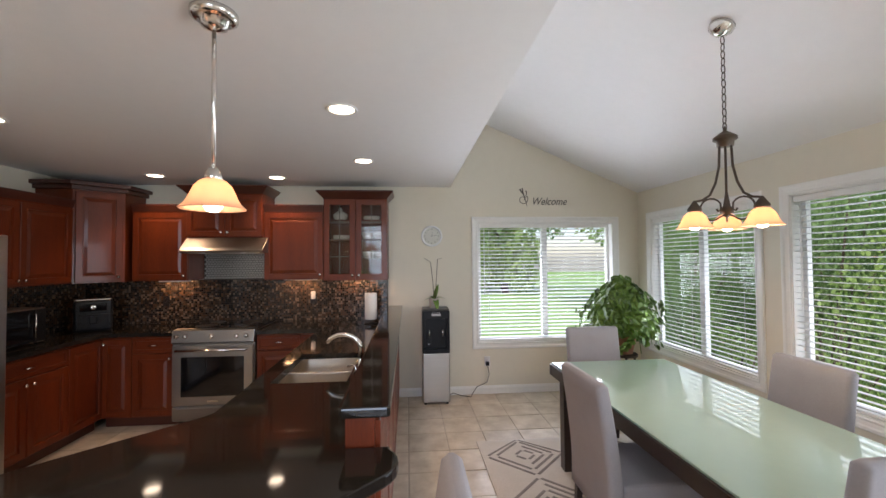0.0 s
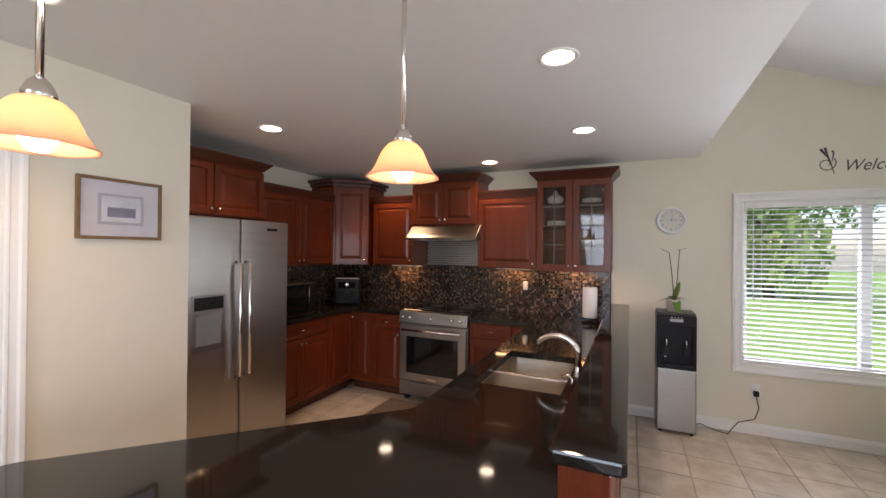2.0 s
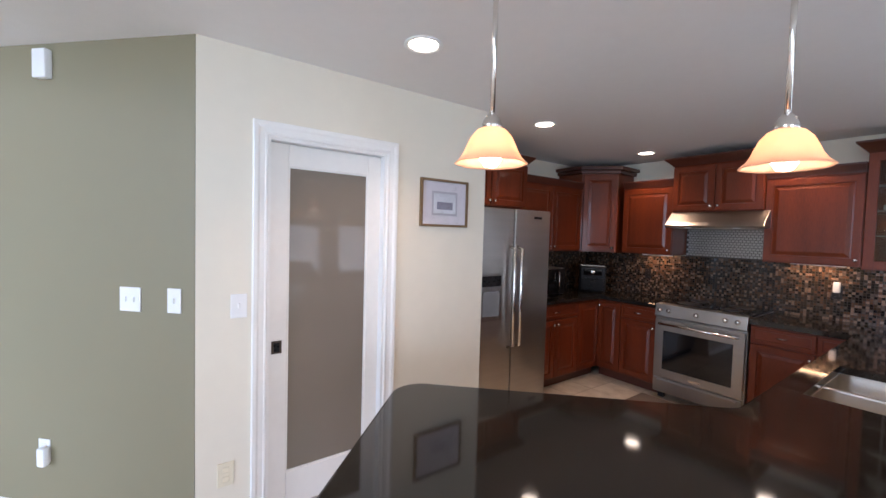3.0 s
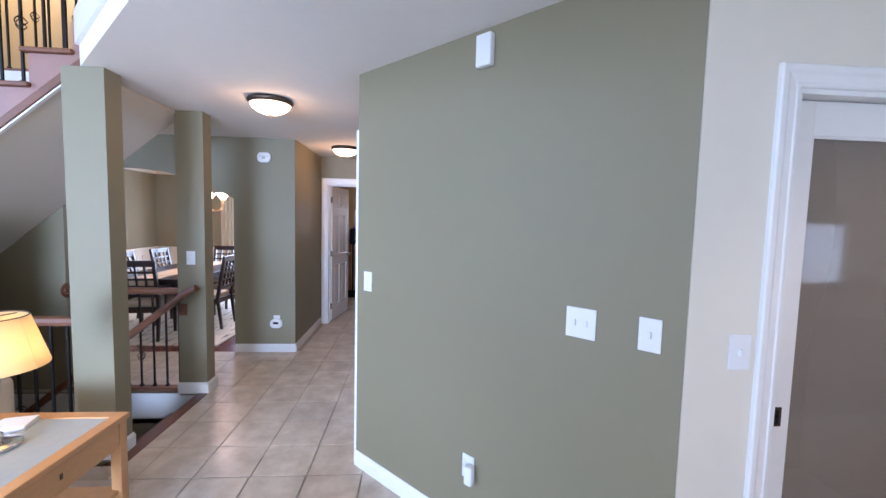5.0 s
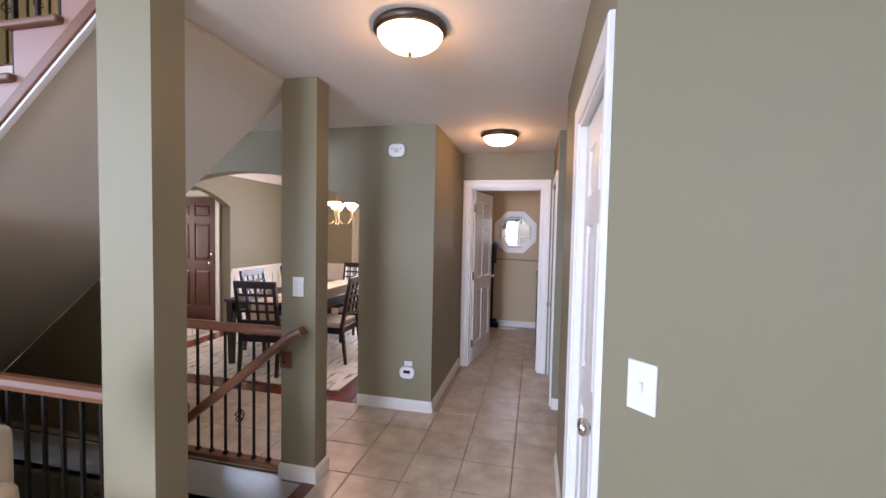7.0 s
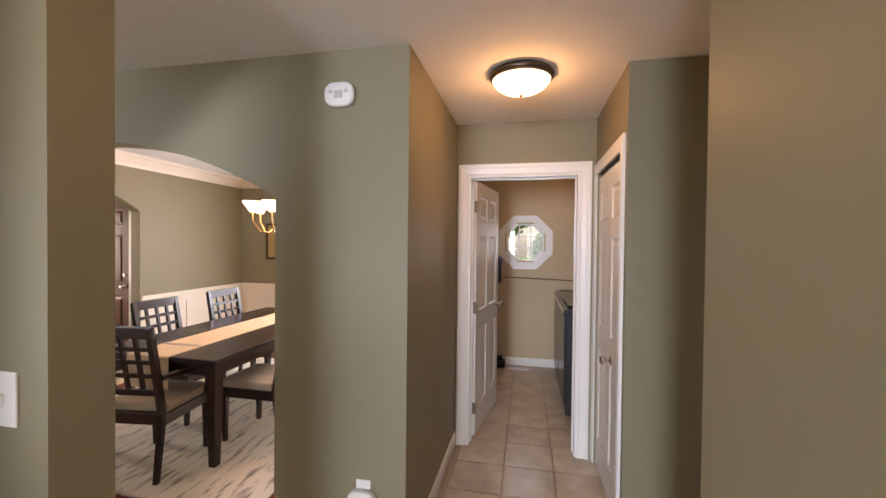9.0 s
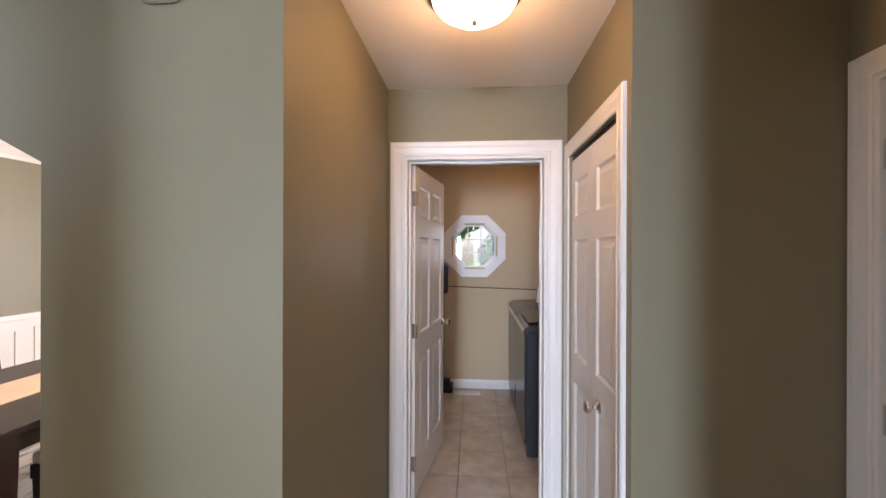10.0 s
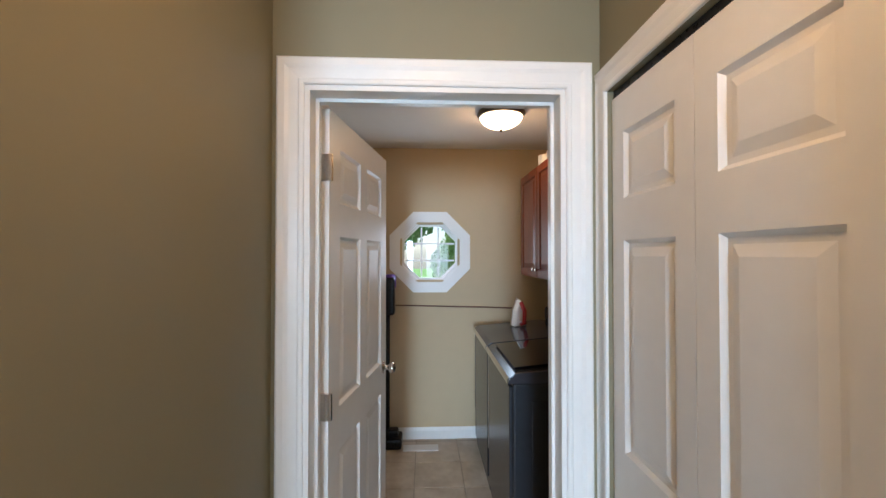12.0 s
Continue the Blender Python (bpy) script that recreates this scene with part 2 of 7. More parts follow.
def prism_y(pts, y0, y1, bev=0.0):
    bm = turn_bm(prism(pts, y0, y1, bev), SIDE_Y)
    bmesh.ops.recalc_face_normals(bm, faces=bm.faces)
    return bm


def lathe(profile, seg=24, bm=None, m=None, cap=True):
    """A turned shape from (radius, z)."""
    bm = bm or bmesh.new()
    rings = []
    for r, z in profile:
        ring = [bm.verts.new((max(r, 1e-4) * math.cos(2 * math.pi * i / seg), max(r, 1e-4) * math.sin(2 * math.pi * i / seg), z)) for i in range(seg)]
        rings.append(ring)
    for a, b in zip(rings, rings[1:]):
        for i in range(seg):
            bm.faces.new((a[i], a[(i + 1) % seg], b[(i + 1) % seg], b[i]))
    if cap:
        bm.faces.new(rings[0][::-1])
        bm.faces.new(rings[-1])
    bmesh.ops.recalc_face_normals(bm, faces=bm.faces)
    if m is not None:
        vs = [v for ring in rings for v in ring]
        bmesh.ops.transform(bm, matrix=m, verts=vs)
    return bm


def tube(pts, r, seg=8, bm=None, closed=False):
    """A rod of radius r (or a radius per point) along a line of points."""
    bm = bm or bmesh.new()
    pts = [Vector(p) for p in pts]
    n = len(pts)
    rs = r if isinstance(r, (list, tuple)) else [r] * n
    rings, up = [], None
    for i, p in enumerate(pts):
        a = pts[(i - 1) % n] if closed or i else p
        b = pts[(i + 1) % n] if closed or i < n - 1 else p
        d = (b - a).normalized()
        if up is None:
            up = d.orthogonal().normalized()
        up = (up - d * up.dot(d)).normalized()
        s = d.cross(up)
        rings.append([bm.verts.new(p + rs[i] * (math.cos(2 * math.pi * k / seg) * up + math.sin(2 * math.pi * k / seg) * s)) for k in range(seg)])
    pairs = list(zip(rings, rings[1:])) + ([(rings[-1], rings[0])] if closed else [])
    for a, b in pairs:
        for k in range(seg):
            bm.faces.new((a[k], a[(k + 1) % seg], b[(k + 1) % seg], b[k]))
    if not closed:
        bm.faces.new(rings[0][::-1])
        bm.faces.new(rings[-1])
    bmesh.ops.recalc_face_normals(bm, faces=bm.faces)
    return bm


def arc(cx, cy, r, a0, a1, n=8):
    return [(cx + r * math.cos(radians(a0 + (a1 - a0) * i / n)), cy + r * math.sin(radians(a0 + (a1 - a0) * i / n))) for i in range(n + 1)]


# ---- large structure ----
H = 2.44
FX0, FX1, FY0, FY1 = -9.2, 3.6, -9.0, 5.75


def wall_with_holes(u0, u1, z0, z1, holes):
    """Boxes (u0, z0, u1, z1) of a wall around rectangular holes (u0, z0, u1, z1) that follow one another along u."""
    out, u = [], u0
    for a, b, c, d in sorted(holes):
        if a > u:
            out.append((u, z0, a, z1))
        if b > z0:
            out.append((a, z0, c, b))
        if d < z1:
            out.append((a, d, c, z1))
        u = c
    if u < u1:
        out.append((u, z0, u1, z1))
    return out


def wall_y(name, y0, y1, u0, u1, z1, holes, material, label):
    return setting(name, B(*[(a, y0, b, c, y1, d) for a, b, c, d in wall_with_holes(u0, u1, 0, z1, holes)]), material, label, "wall")


def wall_x(name, x0, x1, u0, u1, z1, holes, material, label):
    return setting(name, B(*[(x0, a, b, x1, c, d) for a, b, c, d in wall_with_holes(u0, u1, 0, z1, holes)]), material, label, "wall")


W1 = (1.36, 0.60, 3.03, 2.015)
W2 = (3.825, 0.58, 5.235, 2.04)
W3 = (2.10, 0.58, 3.515, 2.04)

slab = setting("floor", B((FX0, -1.75, -0.3, FX1, FY1, -0.008), (-3.30, FY0, -0.3, FX1, -1.75, -0.008),
                          (FX0, FY0, -0.3, -4.40, -1.75, -0.008)), GROUT, "sand-coloured grout bed of the tiled floor", "floor")
# kitchen and breakfast nook
wall_y("wall_north", 5.5, 5.64, -3.12, 3.50, 3.7, [W1], CREAM, "cream painted wall with a wide window")
wall_x("wall_east", 3.36, 3.50, -9.0, 5.5, 2.75, [W3, W2, (-0.80, 0.06, 1.00, 2.05), (-2.70, 0.50, -1.20, 2.15)], CREAM, "cream painted wall with two wide windows and two added openings")
wall_x("wall_west_kitchen", -3.12, -2.98, 2.775, 5.5, H, [], CREAM, "cream painted kitchen wall behind the cabinets")
wall_x("wall_pantry", -2.10, -1.98, 0.98, 2.775, H, [(1.295, 0, 1.976, 2.03)], CREAM, "cream painted pantry wall with a door opening")
wall_y("wall_pantry_return", 2.655, 2.775, -3.12, -2.10, H, [], CREAM, "cream painted wall beside the fridge")
setting("wall_pantry_inner", B((-3.24, 0.9, 0, -3.12, 2.775, H)), CREAM, "cream painted wall inside the pantry", "wall")
# diagonal wall between pantry and hallway
g0, g1, k = Vector((-1.982, 0.978)), Vector((-3.27, -0.262)), 0.12
setting("wall_diagonal", prism([(g0.x, g0.y), (g1.x, g1.y), (g1.x, g1.y + k * 1.4), (g0.x - k * 1.0, g0.y + k * 0.4)], 0, H), SAGE,
        "sage grey-green painted diagonal wall", "wall")
# hallway
wall_y("wall_hall_side", -0.262, -0.142, -4.92, -3.27, H, [(-4.09, 0, -3.37, 2.04)], SAGE, "sage grey-green hallway wall with a door")
setting("wall_recess_east", B((-5.04 + 0.12, -0.142, 0, -4.80, 0.53, H)), SAGE, "sage grey-green wall of the recess", "wall")
wall_y("wall_recess_back", 0.41, 0.53, -5.94, -4.92, H, [(-5.745, 0, -5.02, 2.05)], SAGE, "sage grey-green back wall of the recess")
setting("wall_recess_west", B((-5.94, -0.262, 0, -5.82, 0.41, H)), SAGE, "sage grey-green wall of the recess", "wall")
wall_y("wall_closet", -0.262, -0.142, -6.73, -5.94, H, [(-6.68, 0, -5.94, 2.03)], SAGE, "sage grey-green wall with a bifold closet")
setting("wall_closet_inner", B((-6.73, 0.29, 0, -5.94, 0.41, H)), SAGE, "sage grey-green wall inside the closet", "wall")
wall_x("wall_hall_end", -6.85, -6.73, -1.40, 0.41, H, [(-1.174, 0, -0.372, 2.055)], SAGE, "sage grey-green end wall with the laundry doorway")
setting("wall_hall_south", B((-6.73, -1.39, 0, -5.60, -1.27, H)), SAGE, "sage grey-green wall between hallway and dining room", "wall")


def arch_wall(u0, u1, a0, a1, spring, rise, top):
    """Outline pieces (u, z) of a wall with a segmental arch."""
    c, hw = (a0 + a1) / 2, (a1 - a0) / 2
    R = (hw * hw + rise * rise) / (2 * rise)
    curve = []
    for i in range(21):
        u = a0 + (a1 - a0) * i / 20
        curve.append((u, spring + rise - R + math.sqrt(R * R - (u - c) ** 2)))
    return [[(u0, 0), (a0, 0), (a0, spring), (a0, top), (u0, top)], [(a1, 0), (u1, 0), (u1, top), (a1, top), (a1, spring)]], curve


def build_arch(name, axis, p0, p1, u0, u1, a0, a1, spring, rise, top, material, label):
    sides, curve = arch_wall(u0, u1, a0, a1, spring, rise, top)
    bm = bmesh.new()
    polys = list(sides)
    for (ua, za), (ub, zb) in zip(curve, curve[1:]):
        polys.append([(ua, za), (ub, zb), (ub, top), (ua, top)])
    for pl in polys:
        prism(pl, p0, p1, bm=bm)
    bmesh.ops.remove_doubles(bm, verts=bm.verts, dist=0.0005)
    turn_bm(bm, SIDE_X if axis == "x" else SIDE_Y)
    bmesh.ops.recalc_face_normals(bm, faces=bm.faces)
    return setting(name, bm, material, label, "wall")


build_arch("wall_arch_dining", "x", -5.60, -5.456, -8.2, -1.27, -4.36, -1.945, 1.76, 0.315, H, SAGE, "sage grey-green wall with a wide archway")
build_arch("wall_arch_foyer", "y", -4.97, -4.85, -8.9, -5.60, -7.30, -5.66, 1.85, 0.25, H, SAGE, "sage grey-green wall with an archway to the foyer")
# dining room, foyer, laundry
wall_x("wall_west_dining", -9.04, -8.90, -8.2, -1.44, H, [(-3.45, 0.35, -1.95, 2.05)], SAGE, "sage grey-green outer wall of the dining room")
wall_x("wall_west_laundry", -9.04, -8.90, -1.44, 1.0, H, [(-1.0, 1.327, -0.53, 1.797)], TAN, "tan outer wall of the laundry room")
setting("wall_dining_west", B((-8.90, -4.85, 0, -8.885, -3.45, H), (-8.90, -1.95, 0, -8.885, -1.39, H), (-8.90, -3.45, 2.05, -8.885, -1.95, H), (-8.90, -3.45, 0, -8.885, -1.95, 0.35)), SAGE,
        "sage grey-green dining room wall with a window", "wall")
setting("wall_laundry_south", B((-8.90, -1.50, 0, -6.73, -1.39, H)), TAN, "tan laundry wall", "wall")
setting("wall_laundry_north", B((-8.90, 0.30, 0, -6.85, 0.42, H)), TAN, "tan laundry wall", "wall")
wall_x("wall_front_door", -7.85, -7.73, -7.1, -4.97, H, [(-6.86, 0.25, -6.62, 1.98), (-6.45, 0, -5.50, 2.05)], SAGE, "sage grey-green foyer wall around the front door")
wall_y("wall_foyer_south", -7.10, -7.0, -7.73, -5.45, H, [(-7.60, 0, -6.35, 2.05)], SAGE, "sage grey-green foyer wall with a french door")
setting("wall_study_back", B((-8.9, -8.9, 0, -7.5, -8.8, H), (-5.7, -8.9, 0, -4.5, -8.8, H)), SAGE, "plain wall of the room beyond the foyer", "wall")

# ceilings
ceil_pts = [(1.03, 5.5), (-9.0, 5.5), (-9.0, -8.9), (-4.47, -8.9), (-4.47, -1.92), (-3.37, -1.92), (-2.30, -0.85), (1.03, -0.85)]
setting("ceiling", prism(ceil_pts, H, H + 0.29), CEIL, "flat white textured ceiling", "ceiling")
setting("ceiling_vault", prism_y([(0.9, 3.446), (3.50, 2.328), (3.50, 2.46), (0.9, 3.58)], -1.1, 5.5), CEIL, "sloping white vaulted ceiling", "ceiling")
setting("wall_vault_side", B((0.91, -0.85, H + 0.29, 1.03, 5.5, 3.46)), CEIL, "white wall between the flat and the vaulted ceiling", "wall")
setting("wall_nook_south", B((1.03, -1.1, 0, 3.36, -0.97, 3.5)), CREAM, "plain cream wall closing the nook", "wall")
# unseen two-storey living room, closed with plain walls; an added tall opening lights the hall side
wall_y("wall_living_south", -7.14, -7.0, -4.47, 3.36, 5.3, [(-1.4, 0.4, 2.4, 4.0)], CREAM, "plain cream living room wall with a tall added window opening")
setting("wall_living_upper", B((-2.3, -0.85, H + 0.29, 1.03, -0.73, 5.3), (3.36, -7.0, 2.75, 3.5, -1.1, 5.3), (1.03, -1.1, 3.5, 3.5, -0.97, 5.3)), CREAM,
        "plain cream upper living room walls", "wall")
setting("ceiling_living", B((-9.0, -8.9, 5.3, 3.5, 5.5, 5.4)), CEIL, "high white ceiling above the stairs", "ceiling")
setting("wall_upper_hall", B((-6.3, -8.9, H + 0.29, -6.2, 5.5, 5.3), (-6.2, -8.9, H + 0.29, -4.47, -8.8, 5.3), (-6.2, 0.5, H + 0.29, -2.3, 0.6, 5.3)), SAGE,
        "plain sage wall of the upper hallway", "wall")

# outside ground
setting("ground", B((-60, 5.75, -0.5, 60, 60, -0.35), (-60, -60, -0.5, 60, -9.0, -0.35), (3.6, -9.0, -0.5, 60, 5.75, -0.35), (-60, -9.0, -0.5, -9.2, 5.75, -0.35)), LAWN, "mown green lawn around the house", "ground")


# ---- kitchen ----
def panel_bm(w, h, frame_w=0.055, t=0.02, raised=True, hole=False):
    """A raised-panel door, x from 0 to w, z from 0 to h, front at y = -t."""
    f, g, s = frame_w, frame_w + 0.008, 0.026
    if hole:
        steps = [(0, 0), (0, -t + 0.003), (0.003, -t), (f - 0.003, -t), (f, -t + 0.003), (f, 0)]
    else:
        steps = [(0, 0), (0, -t + 0.003), (0.003, -t), (f - 0.003, -t), (f, -t + 0.010)]
        steps += [(g, -t + 0.0095), (g + s, -t + 0.001)] if raised else []
    bm = bmesh.new()
    rings = [[bm.verts.new((x, y, z)) for x, z in ((o, o), (w - o, o), (w - o, h - o), (o, h - o))] for o, y in steps]
    for r0, r1 in zip(rings, rings[1:] + (rings[:1] if hole else [])):
        for i in range(4):
            bm.faces.new((r0[i], r0[(i + 1) % 4], r1[(i + 1) % 4], r1[i]))
    if not hole:
        bm.faces.new(rings[-1])
        bm.faces.new(rings[0][::-1])
    bmesh.ops.recalc_face_normals(bm, faces=bm.faces)
    return bm


def knob_bm(x, y, z):
    return lathe([(0.006, 0), (0.005, 0.012), (0.013, 0.017), (0.014, 0.024), (0.009, 0.029), (0.0, 0.030)], 12,
                 m=Matrix.Translation((x, y, z)) @ Matrix.Rotation(radians(90), 4, "X"))


def crown_bm(w, d, z0, z1, out, ends=(1, 1)):
    """A crown moulding round the front and the free ends of a unit; back at y = 0."""
    bm = bmesh.new()
    steps = [(0.0, 0.0), (0.12, 0.15), (0.30, 0.30), (0.62, 0.55), (0.90, 0.75), (1.0, 0.85), (1.0, 1.0), (0.0, 1.0)]
    rows = []
    for o, hgt in steps:
        a = -o * out * ends[0]
        b = w + o * out * ends[1]
        z = z0 + (z1 - z0) * hgt
        rows.append([bm.verts.new(p) for p in ((a, 0, z), (a, -d - o * out, z), (b, -d - o * out, z), (b, 0, z))])
    for r0, r1 in zip(rows, rows[1:]):
        for i in range(3):
            bm.faces.new((r0[i], r0[i + 1], r1[i + 1], r1[i]))
    bm.faces.new(rows[-1])
    bmesh.ops.recalc_face_normals(bm, faces=bm.faces)
    return bm


def cabinet_door(name, x, z, w, h, parent, y, knob=None, label=""):
    d = part(name, panel_bm(w, h), CHERRY, parent, label)
    d.location = (x, y, z)
    if knob:
        part("knob", knob_bm(knob[0], -0.02, knob[1]), CHROME, d, "small nickel knob", True)
    return d


def upper_cabinet(m, w, h, d, doors, crown_h, crown_out, ends=(1, 1), label="", lit=True):
    c = thing("wall_cabinet", label or "cherry wood wall cabinet with raised panel doors and dark crown", "cabinet", m, "wall cabinets")
    part("body", B((0, -d, 0, w, 0, h), bev=0.002, seg=1), CHERRY, c)
    dw = w / doors
    for i in range(doors):
        left = i % 2 == 0 and doors > 1 or (doors == 1)
        kx = dw - 0.035 if left else 0.03
        cabinet_door("door", i * dw + 0.004, 0.012, dw - 0.008, h - 0.03, c, -d, (kx, 0.04))
    part("crown", crown_bm(w, d + 0.02, h - 0.005, h + crown_h, crown_out, ends), CROWNW, c, "dark stained crown moulding")
    return c


upper_cabinet(pose(-2.283, 5.498, 1.39), 0.541, 0.72, 0.33, 1, 0.07, 0.02, (0, 0))
upper_cabinet(pose(-1.742, 5.498, 1.835), 0.762, 0.46, 0.36, 2, 0.075, 0.065, label="short cherry wood wall cabinet above the range hood")
upper_cabinet(pose(-0.978, 5.498, 1.385), 0.610, 0.725, 0.33, 1, 0.07, 0.02, (0, 0))
upper_cabinet(pose(-2.979, 3.83, 1.39, 0, 0, 90), 1.04, 0.72, 0.33, 2, 0.07, 0.02, (0, 0))
upper_cabinet(pose(-2.979, 2.79, 1.81, 0, 0, 90), 0.93, 0.42, 0.53, 2, 0.065, 0.05, (0, 1), label="cherry wood cabinet above the fridge")

# diagonal corner cabinet
cc = thing("corner_cabinet", "diagonal cherry wood corner cabinet with tall crown", "cabinet", pose(0, 0, 1.385), "wall cabinets")
cpts = [(-2.979, 5.498), (-2.979, 4.885), (-2.65, 4.885), (-2.365, 5.17), (-2.365, 5.498)]
part("body", prism(cpts, 0, 0.91), CHERRY, cc)
dd = part("door", panel_bm(0.36, 0.87), CHERRY, cc)
dd.matrix_local = pose(-2.633, 4.898, 0.015, 0, 0, 45)
part("knob", knob_bm(0.325, -0.02, 0.04), CHROME, dd, "small nickel knob", True)
o = 0.07
part("crown", prism([(-2.979, 5.498), (-2.979, 4.885 - o), (-2.65 + o * 0.5, 4.885 - o), (-2.365 + o, 5.17 - o * 0.5), (-2.365 + o, 5.498)], 0.945, 0.985, 0.006), CROWNW, cc, "dark stained crown moulding")
part("crown", prism([(-2.979, 5.498), (-2.979, 4.885 - o / 2), (-2.65 + o * 0.25, 4.885 - o / 2), (-2.365 + o / 2, 5.17 - o * 0.25), (-2.365 + o / 2, 5.498)], 0.905, 0.946, 0.008), CROWNW, cc)

# glass-fronted cabinet
gc = thing("display_cabinet", "tall cherry wood wall cabinet with two leaded glass doors", "cabinet", pose(-0.366, 5.498, 1.37), "wall cabinets")
gw, gh, gd = 0.676, 0.88, 0.33
part("body", B((0, -0.015, 0, gw, 0, gh), (0, -gd, 0, 0.018, -0.015, gh), (gw - 0.018, -gd, 0, gw, -0.015, gh), (0.018, -gd, 0, gw - 0.018, -0.015, 0.018),
               (0.018, -gd, gh - 0.018, gw - 0.018, -0.015, gh), (gw / 2 - 0.02, -gd, 0.018, gw / 2 + 0.02, -gd + 0.02, gh - 0.018)), CHERRY, gc)
SHELF = (0.215, 0.43, 0.64)
for sz in SHELF:
    part("shelf", B((0.019, -gd + 0.03, sz, gw - 0.019, -0.016, sz + 0.016)), CHERRY, gc)
LEADM = mat("dull_lead", (0.16, 0.14, 0.12), 0.5, 0.6, var=0.2, scale=20)
CABG = glass("cabinet_glass", (0.86, 0.84, 0.80))
for i in range(2):
    dr = part("door", panel_bm(gw / 2 - 0.006, gh - 0.02, 0.06, hole=True), CHERRY, gc, "cherry wood door with leaded glass")
    dr.location = (i * gw / 2 + 0.003, -gd, 0.01)
    dw = gw / 2 - 0.006
    pn = part("pane", B((0.058, -0.012, 0.058, dw - 0.058, -0.008, gh - 0.078)), CABG, dr, "clear glass pane")
    pn.visible_shadow = False
    bars = [(dw / 2 - 0.004, -0.015, 0.06, dw / 2 + 0.004, -0.006, gh - 0.08)]
    for q in range(1, 4):
        zz = 0.06 + (gh - 0.14) * q / 4
        bars.append((0.06, -0.0148, zz - 0.004, dw - 0.06, -0.0062, zz + 0.004))
    part("leading", B(*bars), LEADM, dr, "grey lead bars over the glass")
    part("knob", knob_bm(dw - 0.03 if i == 0 else 0.03, -0.02, 0.045), CHROME, dr, "small nickel knob", True)
part("crown", crown_bm(gw, gd + 0.02, gh - 0.005, gh + 0.08, 0.065), CROWNW, gc, "dark stained crown moulding")
CHINA = mat("white_china", (0.78, 0.76, 0.72), 0.2, var=0.03, scale=12)
bowl = [(0.03, 0), (0.05, 0.008), (0.065, 0.05), (0.07, 0.075), (0.066, 0.075), (0.058, 0.05), (0.03, 0.012)]
plate = [(0.05, 0), (0.085, 0.008), (0.09, 0.018), (0.09, 0.045), (0.05, 0.04)]
tureen = [(0.045, 0), (0.075, 0.025), (0.08, 0.06), (0.055, 0.085), (0.02, 0.105), (0.022, 0.125), (0.008, 0.14)]
for x, z, prof, nm, lb in ((-0.21, 2.026, tureen, "tureen", "white china tureen with lid on a cabinet shelf"),
                           (0.13, 2.026, plate, "plate_stack", "stack of white plates on a cabinet shelf"),
                           (-0.20, 1.816, plate, "plate_stack", "stack of white plates on a cabinet shelf"),
                           (0.09, 1.816, bowl, "bowl", "white china bowl on a cabinet shelf"),
                           (0.20, 1.816, bowl, "bowl", "white china bowl on a cabinet shelf"),
                           (0.10, 1.601, bowl, "bowl", "white china bowl on a cabinet shelf"),
                           (0.21, 1.601, bowl, "bowl", "white china bowl on a cabinet shelf")):
    ob = part(nm, lathe(prof, 20), CHINA, smooth=True)
    ob.matrix_world = pose(x, 5.30, z)
    tagged(ob, lb, "crockery", "china in the display cabinet")


def base_cabinet(m, w, layout, d=0.60, label="cherry wood base cabinet with raised panel doors"):
    c = thing("base_cabinet", label, "cabinet", m, "base cabinets")
    part("body", B((0, -d, 0.10, w, 0, 0.868), bev=0.002, seg=1), CHERRY, c)
    part("plinth", B((0, -d + 0.06, 0, w, 0, 0.10)), CROWNW, c, "recessed dark toe kick")
    for kind, x, ww in layout:
        z1 = 0.855
        if kind == "drawer":
            dr = part("drawer", panel_bm(ww - 0.008, 0.135, 0.03, raised=False), CHERRY_H, c)
            dr.location = (x + 0.004, -d, 0.72)
            part("pull", tube([(ww / 2 - 0.035, -0.02, 0.068), (ww / 2 - 0.03, -0.043, 0.068), (ww / 2 + 0.03, -0.043, 0.068), (ww / 2 + 0.035, -0.02, 0.068)], 0.005, 6), CHROME, dr, "nickel drawer pull", True)
            z1 = 0.71
            n = 2 if ww > 0.6 else 1
        else:
            n = 1
        for i in range(n):
            dw = ww / n
            kx = dw - 0.035 if (i == 0 and kind != "doorR") else 0.03
            cabinet_door("door", x + i * dw + 0.004, 0.115, dw - 0.008, z1 - 0.12, c, -d, (kx, z1 - 0.165))
    return c


base_cabinet(pose(-2.979, 3.745, 0, 0, 0, 90), 0.755, [("drawer", 0, 0.755)])
base_cabinet(pose(-2.979, 4.50, 0, 0, 0, 90), 0.40, [("door", 0, 0.40)])
base_cabinet(pose(-2.378, 5.498, 0), 0.278, [("doorR", 0.0, 0.278)])
base_cabinet(pose(-2.10, 5.498, 0), 0.38, [("drawer", 0, 0.38)])
base_cabinet(pose(-0.953, 5.498, 0), 0.42, [("drawer", 0, 0.42)])
base_cabinet(pose(-0.533, 5.498, 0), 0.225, [("drawer", 0, 0.225)])
# peninsula bodies
pb = thing("peninsula_cabinet", "cherry wood peninsula base with panelled dining side", "cabinet", pose(0, 0, 0))
part("body", B((-0.30, 2.45, 0.10, 0.298, 4.88, 0.66)), CHERRY, pb)
part("body", B((-0.30, 2.45, 0.66, 0.298, 3.04, 0.868), (-0.30, 3.84, 0.66, 0.298, 4.88, 0.868), (-0.30, 3.04, 0.66, -0.27, 3.84, 0.868), (0.24, 3.04, 0.66, 0.298, 3.84, 0.868)), CHERRY, pb)
